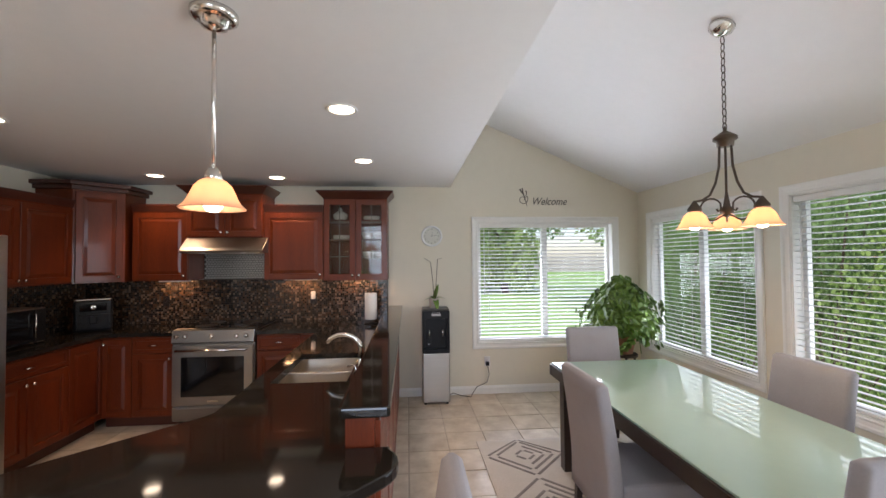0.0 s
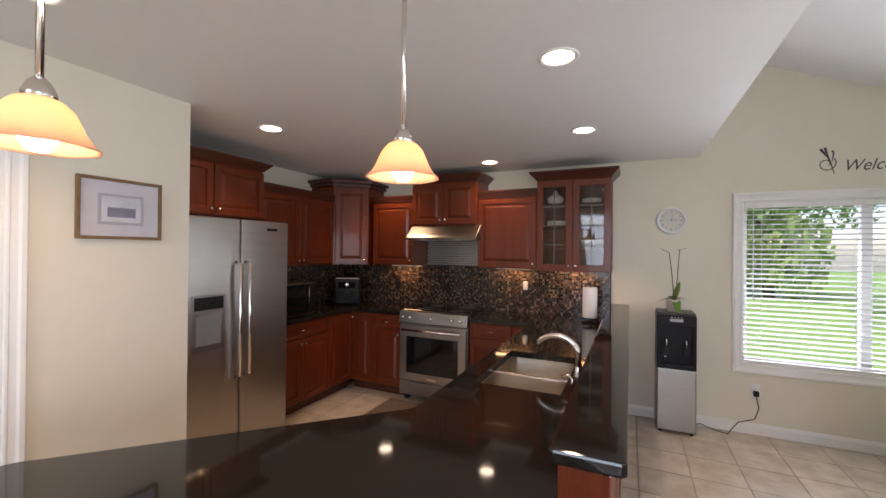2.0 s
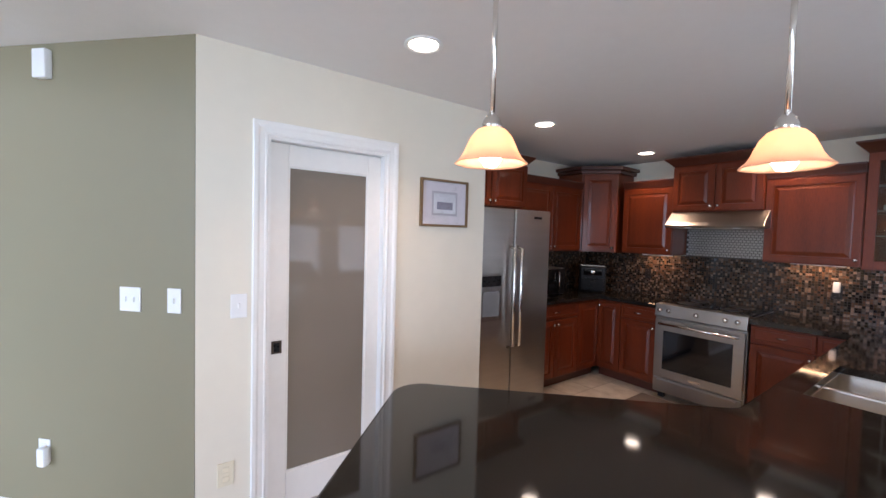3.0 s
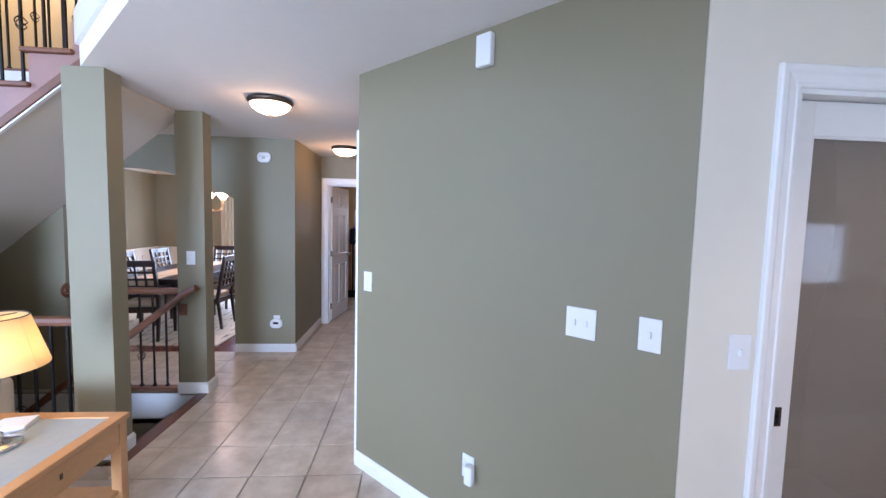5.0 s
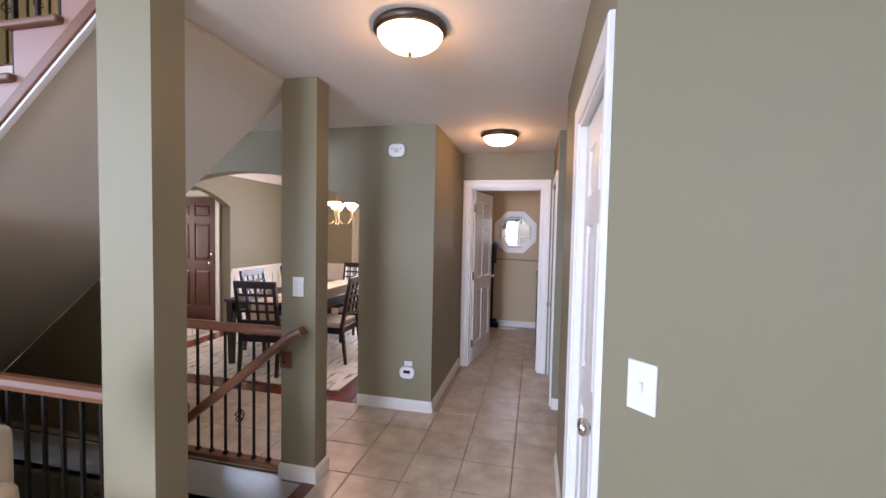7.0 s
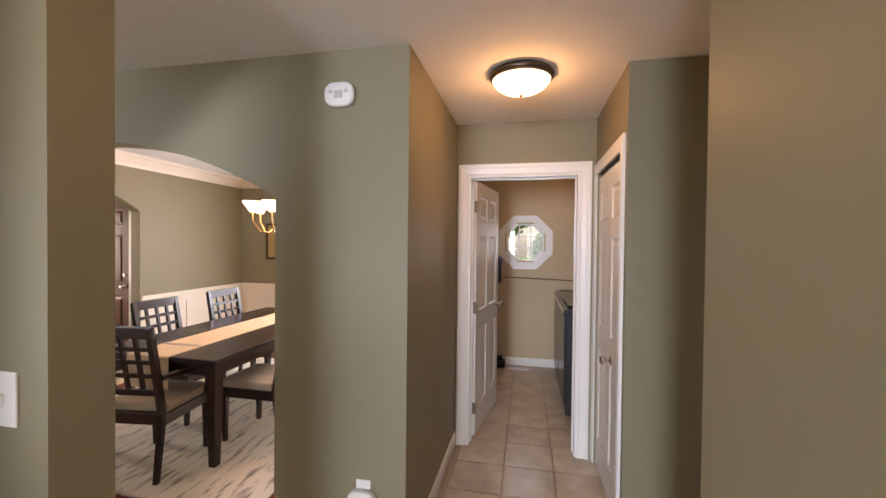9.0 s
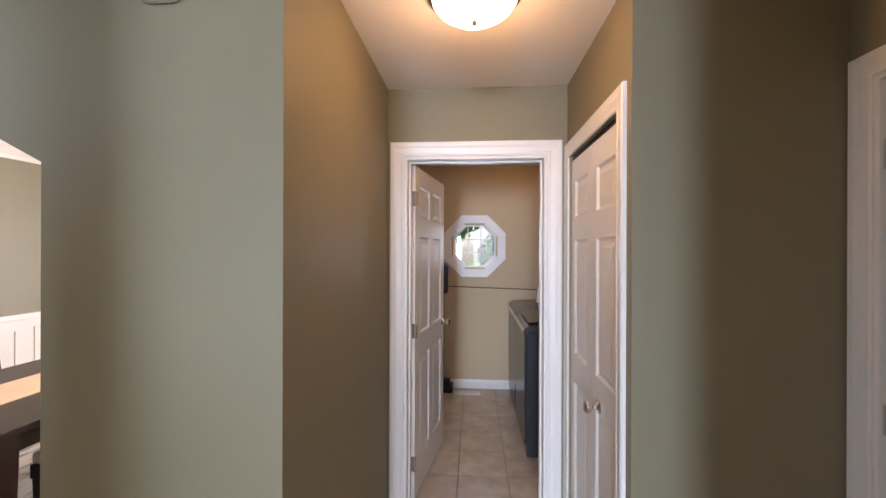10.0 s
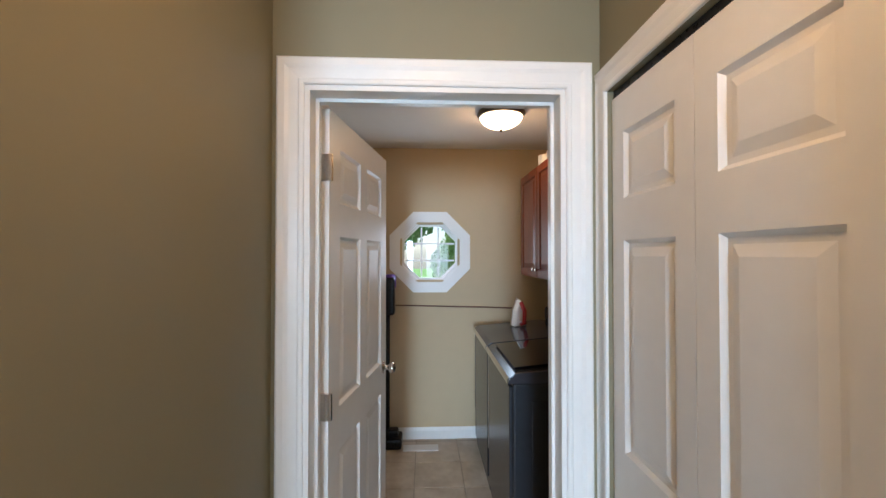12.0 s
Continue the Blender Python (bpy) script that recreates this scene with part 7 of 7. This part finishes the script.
def oct_ring(r0, r1, x0, x1):
    a, b = octagon(r0), octagon(r1)
    bm = bmesh.new()
    v = [[[bm.verts.new((x, p[0], p[1])) for p in ring] for x in (x0, x1)] for ring in (a, b)]
    for i in range(8):
        j = (i + 1) % 8
        bm.faces.new((v[0][0][i], v[0][0][j], v[1][0][j], v[1][0][i]))
        bm.faces.new((v[0][1][i], v[1][1][i], v[1][1][j], v[0][1][j]))
        bm.faces.new((v[0][0][i], v[0][1][i], v[0][1][j], v[0][0][j]))
        bm.faces.new((v[1][0][i], v[1][0][j], v[1][1][j], v[1][1][i]))
    bmesh.ops.recalc_face_normals(bm, faces=bm.faces)
    return bm


ow = thing("window_octagon", "white octagonal window with nine panes", "window", pose(-8.90, -0.765, 1.562))
ow["kind"] = "structure"
part("casing", oct_ring(0.252, 0.338, 0.0, 0.018), TRIM, ow, "wide white casing")
part("filler", oct_ring(0.24, 0.30, -0.14, -0.001), TRIM, ow)
part("window_frame", oct_ring(0.218, 0.25, -0.085, -0.05), TRIM, ow)
p = part("pane", prism_x(octagon(0.22), -0.07, -0.066), PANE, ow, "clear glass")
p.visible_shadow = False
for q in (-0.072, 0.072):
    part("muntin", B((-0.062, q - 0.007, -0.21, -0.052, q + 0.007, 0.21)), TRIM, ow)
    part("muntin", B((-0.061, -0.21, q - 0.007, -0.053, 0.21, q + 0.007)), TRIM, ow)
GRAPH = mat("graphite_enamel", (0.055, 0.06, 0.07), 0.25, 0.5, var=0.08, scale=10)
GRAPHT = mat("graphite_top", (0.07, 0.07, 0.085), 0.18, 0.4, var=0.08, scale=10)
for i, (x0, x1) in enumerate(((-8.06, -7.405), (-8.74, -8.085))):
    wsh = thing("washer" if i == 0 else "dryer", "graphite top-load washer with glass lid" if i == 0 else "graphite dryer with curved top", "washing machine" if i == 0 else "dryer", pose(x0, -0.40, 0))
    wsh.scale = (1, 1, 1.05)
    w = x1 - x0
    part("body", B((0, 0.01, 0.02, w, 0.66, 0.88), bev=0.012), GRAPH, wsh)
    part("front_panel", B((0.02, -0.004, 0.10, w - 0.02, 0.012, 0.86), bev=0.006), GRAPH, wsh)
    part("top", prism_x([(-0.012, 0.88), (-0.015, 0.90), (0.02, 0.925), (0.50, 0.965), (0.66, 0.965), (0.66, 0.88)], 0, w, 0.004), GRAPHT, wsh)
    if i == 0:
        part("lid", prism_x([(0.03, 0.934), (0.46, 0.971), (0.46, 0.976), (0.03, 0.940)], 0.06, w - 0.06, 0.002), OVENG, wsh, "dark glass lid")
        part("side_press", B((w - 0.004, 0.10, 0.12, w + 0.003, 0.56, 0.80), bev=0.003), GRAPH, wsh)
    part("trim_edge", prism_x([(-0.016, 0.878), (-0.019, 0.898), (-0.012, 0.912), (-0.008, 0.90)], 0.0, w), CHROME, wsh)
    part("console", B((0.0, 0.56, 0.96, w, 0.66, 1.07), bev=0.03, seg=3), GRAPHT, wsh)
    part("corner_strip", B((-0.004, -0.006, 0.30, 0.012, 0.004, 0.90), bev=0.002), CHROME, wsh)
    for fx in (0.05, w - 0.08):
        part("foot", B((fx, 0.05, 0, fx + 0.03, 0.08, 0.021)), BLACKP, wsh)
ir = thing("steam_iron", "red and white steam iron standing on the dryer", "iron", pose(-8.58, -0.10, 0.997, 0, 0, 20))
part("soleplate", prism_x([(-0.055, 0.0), (0.055, 0.0), (0.04, 0.12), (0.0, 0.22), (-0.04, 0.12)], -0.012, 0.0, 0.002), CHROME, ir)
part("body", prism_x([(-0.05, 0.0), (0.05, 0.0), (0.035, 0.12), (0.0, 0.20), (-0.035, 0.12)], 0.0, 0.06, 0.012), WHITEP, ir, "white plastic body")
part("handle", tube([(0.06, 0, 0.02), (0.10, 0, 0.03), (0.11, 0, 0.12), (0.06, 0, 0.18)], 0.016, 8), mat("red_plastic", (0.40, 0.02, 0.02), 0.35), ir, "red handle", True)
lcb = thing("laundry_cabinet", "cherry wood wall cabinet above the dryer", "cabinet", pose(-8.60, 0.298, 1.38))
part("body", B((0, -0.34, 0, 0.90, 0, 0.76), bev=0.002), CHERRY, lcb)
for i in range(2):
    d = part("door", panel_bm(0.442, 0.74), CHERRY, lcb)
    d.location = (0.004 + i * 0.45, -0.34, 0.01)
    part("knob", knob_bm(0.41 if i == 0 else 0.03, -0.02, 0.05), CHROME, d, smooth=True)
bx = thing("paper_rolls", "white paper rolls on top of the laundry cabinet", "paper rolls", pose(-8.2, 0.05, 2.14))
for i in range(3):
    part("roll", lathe([(0.018, 0), (0.055, 0.0), (0.056, 0.1), (0.018, 0.1)], 16, m=Matrix.Translation((0.13 * i - 0.1, 0.02 * i, 0))), WHITEP, bx)
dome_lamp(-8.0, -0.33, 1.9, r=0.15)
cw = thing("extension_lead", "brown cord running along the laundry wall", "cord", pose(0, 0, 0))
part("cable", tube([(-8.89, -1.35, 1.12), (-8.89, -0.95, 1.115), (-8.89, -0.6, 1.105), (-8.885, -0.3, 1.098), (-8.87, -0.05, 1.09), (-8.76, 0.02, 1.03)], 0.006, 6), mat("brown_cord", (0.12, 0.05, 0.03), 0.6), cw)
fv = thing("floor_vent", "white slotted floor register by the laundry wall", "floor vent", pose(-8.78, -0.98, 0.0))
part("frame", B((0, 0, 0, 0.10, 0.28, 0.006), bev=0.002), TRIM, fv)
for i in range(8):
    part("slat", B((0.02, 0.025 + i * 0.03, 0.0055, 0.08, 0.037 + i * 0.03, 0.009)), TRIM, fv)
bm_ = thing("broom", "broom and dustpan hanging by the laundry wall", "broom", pose(-8.80, -1.16, 0))
part("handle", tube([(0, 0, 0.12), (0, 0.0, 1.35)], 0.013, 8), mat("orange_handle", (0.40, 0.12, 0.03), 0.5), bm_, smooth=True)
part("head", B((-0.05, -0.14, 0.0, 0.05, 0.14, 0.13), bev=0.02), BLACKP, bm_)
vc = thing("stick_vacuum", "dark stick vacuum on a wall dock", "vacuum", pose(-8.84, -1.11, 0))
part("tube", tube([(0.03, 0, 0.08), (0.03, 0, 1.05)], 0.018, 8), BLACKP, vc, smooth=True)
part("motor", B((-0.03, -0.06, 1.05, 0.10, 0.06, 1.36), bev=0.03, seg=3), BLACKP, vc)
part("bin", lathe([(0.04, 0), (0.05, 0.02), (0.05, 0.10), (0.035, 0.12)], 14, m=Matrix.Translation((0.04, 0.02, 1.26))), mat("purple_bin", (0.10, 0.05, 0.25), 0.3), vc, smooth=True)
part("floor_head", B((-0.04, -0.12, 0, 0.14, 0.12, 0.08), bev=0.02), BLACKP, vc)


# ---- outside ----
def crown_bm_tree(c, r, n, rng, size):
    """Many small leaf clumps in an uneven, gappy crown."""
    bm = bmesh.new()
    lobes = [(Vector((rng.uniform(-.6, .6), rng.uniform(-.6, .6), rng.uniform(-.5, .6))) * r, r * rng.uniform(0.35, 0.6)) for _ in range(9)]
    for i in range(n):
        lc_, lr = lobes[i % 9]
        d = Vector((rng.gauss(0, 1), rng.gauss(0, 1), rng.gauss(0, 1))).normalized()
        p = c + lc_ + d * lr * (rng.random() ** 0.35)
        s = size * rng.uniform(0.6, 1.5)
        u = Vector((rng.gauss(0, 1), rng.gauss(0, 1), rng.gauss(0, 0.6))).normalized()
        v = u.orthogonal().normalized()
        w = u.cross(v)
        q = [bm.verts.new(p + (v * a + w * b) * s) for a, b in ((-1, 0), (0, -0.55), (1, 0), (0, 0.55))]
        bm.faces.new(q)
    return bm


def tree(x, y, h, r, seed, bright=False, n=1500, size=0.16):
    rng = random.Random(seed)
    t = thing("tree", "leafy garden tree with a dense green crown", "tree", pose(x, y, -0.36), "garden trees")
    part("trunk", tube([(0, 0, 0), (rng.uniform(-.1, .1), rng.uniform(-.1, .1), h * 0.35), (rng.uniform(-.2, .2), rng.uniform(-.2, .2), h * 0.7)], [0.16, 0.12, 0.05], 8), BARK, t)
    for i in range(5):
        a = rng.uniform(0, 6.28)
        part("limb", tube([(0, 0, h * (0.3 + 0.07 * i)), (math.cos(a) * r * 0.4, math.sin(a) * r * 0.4, h * (0.45 + 0.07 * i)), (math.cos(a) * r * 0.8, math.sin(a) * r * 0.8, h * (0.5 + 0.09 * i))], [0.06, 0.04, 0.015], 6), BARK, t)
    cr_ = part("crown", crown_bm_tree(Vector((0, 0, h * 0.62)), r, n, rng, size), LEAFB if bright else LEAF, t)
    cr_["kind"] = "stuff"
    return t


def shrub(x, y, h, r, seed, bright=False, n=1300, size=0.07):
    rng = random.Random(seed)
    t = thing("shrub", "dense green garden shrub beside the house", "shrub", pose(x, y, -0.36), "garden shrubs")
    for i in range(6):
        a = i * 1.05
        part("stem", tube([(0, 0, 0), (math.cos(a) * r * 0.3, math.sin(a) * r * 0.3, h * 0.4), (math.cos(a) * r * 0.6, math.sin(a) * r * 0.6, h * 0.8)], [0.03, 0.02, 0.008], 5), BARK, t)
    bm = crown_bm_tree(Vector((0, 0, 0)), 1.0, n, rng, size)
    for v in bm.verts:
        v.co = Vector((v.co.x * r, v.co.y * r, max(0.02, h * 0.5 + v.co.z * h * 0.52)))
    f = part("foliage", bm, LEAFB if bright else LEAF, t)
    f["kind"] = "stuff"


for i, (x, y, h, r, b) in enumerate(((6.2, 5.8, 3.6, 1.3, False), (6.4, 4.0, 4.0, 1.4, True), (6.1, 2.4, 4.2, 1.4, True), (7.5, 6.6, 4.5, 1.6, False), (7.8, 3.0, 5.0, 1.8, True),
                                     (5.3, 4.9, 1.1, 0.7, False), (5.2, 3.4, 1.3, 0.7, False), (5.3, 7.2, 2.6, 1.0, False), (7.2, 1.0, 4.6, 1.6, True), (6.3, 8.3, 3.8, 1.3, False),
                                     (4.6, 4.0, 0.7, 0.45, True), (4.7, 5.6, 0.9, 0.5, True))):
    shrub(x, y, h, r, 40 + i, b, 17000 if r > 0.8 else 4000, 0.019 if r > 0.8 else 0.02)
for i, (x, y, h, r, b) in enumerate(((8.6, 15.5, 7, 2.8, True), (1.0, 24, 9, 3.4, False), (-3.5, 22, 8, 3.2, True), (6, 23, 9, 3.4, False), (11, 20, 9, 3.5, True),
                                     (-9, 26, 10, 4, False), (13, 9, 8, 3, False), (14, 3, 8, 3, False), (3.4, 30, 11, 4.2, False), (-15.5, 1.5, 6, 2.2, True), (-14, -2.5, 5.5, 2.0, False), (-17, -5, 8, 3, False), (-16, 5, 8, 3, True))):
    tree(x, y, h, r, 70 + i, b, 4500, 0.12)
for i, (x, y) in enumerate(((-5, 23), (0.6, 24.5), (5.8, 23), (11, 15), (10.5, 11.5), (-8, 21))):
    shrub(x, y, 4.6 + 0.7 * (i % 3), 2.0, 140 + i, i % 2 == 0, 5000, 0.085)
shrub(-15.5, 0.9, 3.0, 1.5, 160, True, 6000, 0.06)
nb_ = thing("neighbour_house", "pale neighbouring house beyond the lawn", "house", pose(-1.0, 33, -0.36))
part("wall", B((-6, 0, 0, 6, 8, 3.2)), mat("pale_siding", (0.62, 0.62, 0.60), 0.7, var=0.05), nb_)
part("roof", prism_y([(-6.6, 3.2), (6.6, 3.2), (0, 6.2)], -0.5, 8.5), mat("grey_shingle", (0.14, 0.14, 0.15), 0.9, var=0.2, bump=0.4), nb_)
for i in range(4):
    wn_ = part("window", B((-4.8 + i * 2.8, -0.03, 1.0, -3.6 + i * 2.8, 0.0, 2.3)), OVENG, nb_)
    part("frame", B((-4.9 + i * 2.8, -0.05, 0.9, -3.5 + i * 2.8, -0.031, 1.0)), TRIM, wn_)

# ---- pieces: mosaic backsplash, tiles, floorboards ----
MOS = [mat(f"mosaic_{n}", c, r, var=0.25, scale=30, rand=0.25) for n, c, r in (("brown", (0.090, 0.046, 0.023), 0.18), ("black", (0.014, 0.012, 0.012), 0.08), ("tan", (0.15, 0.092, 0.05), 0.3), ("grey", (0.065, 0.052, 0.042), 0.18), ("dark", (0.045, 0.03, 0.02), 0.1))]
MGROUT = mat("dark_grout", (0.055, 0.042, 0.032), 0.9)
bsp = tagged(new("backsplash"), "brown and black glass mosaic backsplash", "backsplash", kind="structure")
part("grout_bed", B((-2.979, 5.493, 0.91, 0.30, 5.499, 1.385), (-1.742, 5.4931, 1.385, -0.978, 5.499, 1.675)), MGROUT, bsp)
part("grout_bed", B((-2.979, 3.735, 0.91, -2.972, 5.493, 1.385)), MGROUT, bsp)
rng = random.Random(3)


def joined_tiles(cells, depth_to, axis, pos):
    """Small proud tiles (u0, z0, u1, z1) in one mesh on a wall."""
    verts, faces = [], []
    for u0, z0, u1, z1 in cells:
        k_ = len(verts)
        c = 0.0012
        if axis == "y":
            verts += [(u0, pos, z0), (u1, pos, z0), (u1, pos, z1), (u0, pos, z1), (u0 + c, depth_to, z0 + c), (u1 - c, depth_to, z0 + c), (u1 - c, depth_to, z1 - c), (u0 + c, depth_to, z1 - c)]
        else:
            verts += [(pos, u1, z0), (pos, u0, z0), (pos, u0, z1), (pos, u1, z1), (depth_to, u1 - c, z0 + c), (depth_to, u0 + c, z0 + c), (depth_to, u0 + c, z1 - c), (depth_to, u1 - c, z1 - c)]
        faces += [(k_ + 4, k_ + 5, k_ + 6, k_ + 7), (k_, k_ + 1, k_ + 5, k_ + 4), (k_ + 1, k_ + 2, k_ + 6, k_ + 5), (k_ + 2, k_ + 3, k_ + 7, k_ + 6), (k_ + 3, k_, k_ + 4, k_ + 7)]
    me = bpy.data.meshes.new("tiles")
    me.from_pydata(verts, [], faces)
    bm = bmesh.new()
    bm.from_mesh(me)
    bpy.data.meshes.remove(me)
    return bm


pit, gap = 0.0212, 0.0024
bins = [[] for _ in MOS]
binsx = [[] for _ in MOS]
for j in range(int(0.472 / pit)):
    z = 0.912 + j * pit
    off = 0
    for i in range(int(3.27 / pit)):
        x = -2.976 + i * pit
        bins[rng.choices(range(5), (5, 6, 3, 3, 5))[0]].append((x, z, x + pit - gap, z + pit - gap))
    for i in range(int(1.74 / pit)):
        y = 3.737 + i * pit
        binsx[rng.choices(range(5), (5, 6, 3, 3, 5))[0]].append((y, z, y + pit - gap, z + pit - gap))
for k_, cells in enumerate(bins):
    part("mosaic_tiles", joined_tiles(cells, 5.4895, "y", 5.4932), MOS[k_], bsp)["kind"] = "stuff"
for k_, cells in enumerate(binsx):
    part("mosaic_tiles", joined_tiles(cells, -2.9685, "x", -2.9718), MOS[k_], bsp)["kind"] = "stuff"
# steel panel of small ovals behind the range
cells = []
for j in range(11):
    for i in range(24):
        x = -1.735 + i * 0.0315 + (0.016 if j % 2 else 0)
        if x + 0.028 < -0.985:
            cells.append((x, 1.392 + j * 0.0255, x + 0.027, 1.392 + j * 0.0255 + 0.021))
part("steel_tiles", joined_tiles(cells, 5.489, "y", 5.4931), STEEL_H, bsp, "brushed steel mosaic behind the range")["kind"] = "stuff"

# floor tiles: a square grid
P = 0.335
def tile_mesh(w, d):
    bm = bmesh.new()
    c = 0.004
    lo = [bm.verts.new((x, y, -0.008)) for x, y in ((0, 0), (w, 0), (w, d), (0, d))]
    mi = [bm.verts.new((x, y, -0.002)) for x, y in ((0, 0), (w, 0), (w, d), (0, d))]
    hi = [bm.verts.new((x, y, 0.0)) for x, y in ((c, c), (w - c, c), (w - c, d - c), (c, d - c))]
    bm.faces.new(hi)
    for a, b in ((lo, mi), (mi, hi)):
        for i in range(4):
            bm.faces.new((a[i], a[(i + 1) % 4], b[(i + 1) % 4], b[i]))
    me = bpy.data.meshes.new("tile")
    bm.to_mesh(me)
    bm.free()
    me.materials.append(TILE)
    return me


full = tile_mesh(P - 0.006, P - 0.006)
rest_v, rest_f = [], []
count = 0
for j in range(-25, 19):
    y = -0.543 + j * P
    sh = 0.195
    for i in range(-28, 12):
        x = i * P + sh
        cx_, cy_ = x + P / 2, y + P / 2
        well = -4.40 - P < x < -3.28 and y < -1.72
        dining = x < -5.56 and x + P > -7.0 - 2 and -4.95 < cy_ < -1.27
        if well and y + P > -1.70:
            k_ = len(rest_v)
            x0_, x1_, y0_, y1_ = x + 0.003, x + P - 0.003, -1.699, y + P - 0.003
            rest_v += [(x0_, y0_, -0.002), (x1_, y0_, -0.002), (x1_, y1_, -0.002), (x0_, y1_, -0.002),
                       (x0_ + 0.004, y0_, 0), (x1_ - 0.004, y0_, 0), (x1_ - 0.004, y1_ - 0.004, 0), (x0_ + 0.004, y1_ - 0.004, 0)]
            rest_f += [(k_ + 4, k_ + 5, k_ + 6, k_ + 7)] + [(k_ + a, k_ + (a + 1) % 4, k_ + 4 + (a + 1) % 4, k_ + 4 + a) for a in range(4)]
        if well or dining or cy_ < -8 or cy_ > 5.5 or x > 3.36:
            continue
        near = (-8.9 < cx_ < -3.0 and -2.2 < cy_ < 0.5) or (0.4 < cx_ < 2.0 and 3.3 < cy_ < 5.5) or (-2.3 < cx_ < -0.9 and 3.0 < cy_ < 4.9)
        if near and count < 300:
            t_ = new("tile", full)
            t_.parent = slab
            t_.location = (x + 0.003, y + 0.003, random.uniform(-0.0006, 0.0006))
            count += 1
        else:
            k_ = len(rest_v)
            g = P - 0.006
            rest_v += [(x + 0.003, y + 0.003, -0.002), (x + g, y + 0.003, -0.002), (x + g, y + g, -0.002), (x + 0.003, y + g, -0.002),
                       (x + 0.007, y + 0.007, 0), (x + g - 0.004, y + 0.007, 0), (x + g - 0.004, y + g - 0.004, 0), (x + 0.007, y + g - 0.004, 0)]
            rest_f += [(k_ + 4, k_ + 5, k_ + 6, k_ + 7)] + [(k_ + a, k_ + (a + 1) % 4, k_ + 4 + (a + 1) % 4, k_ + 4 + a) for a in range(4)]
me = bpy.data.meshes.new("floor_tiles")
me.from_pydata(rest_v, [], rest_f)
me.materials.append(TILE)
ft = new("floor_tiles", me)
ft.parent = slab
ft["kind"] = "stuff"
# dining floorboards along x
fbm = {}
bw = 0.085
fl = tagged(new("floor_dining"), "mahogany strip floor of the dining room", "floor", kind="structure")
for j in range(42):
    y = -4.97 + j * bw
    if y > -1.40:
        break
    x = -8.9 + (j * 0.37) % 0.9 - 0.9
    while x < -5.45:
        L = 1.1
        a, b = max(-8.9, x), min(-5.457, x + L)
        if b - a > 0.05:
            key = round(b - a, 3)
            if key not in fbm:
                bm = B((0, 0, -0.007, b - a - 0.0015, bw - 0.0015, 0.003), bev=0.001, seg=1)
                m_ = bpy.data.meshes.new("floorboard")
                bm.to_mesh(m_)
                bm.free()
                m_.materials.append(WOODF)
                fbm[key] = m_
            pb_ = new("floorboard", fbm[key])
            pb_.parent = fl
            pb_.location = (a, y, 0)
        x += L
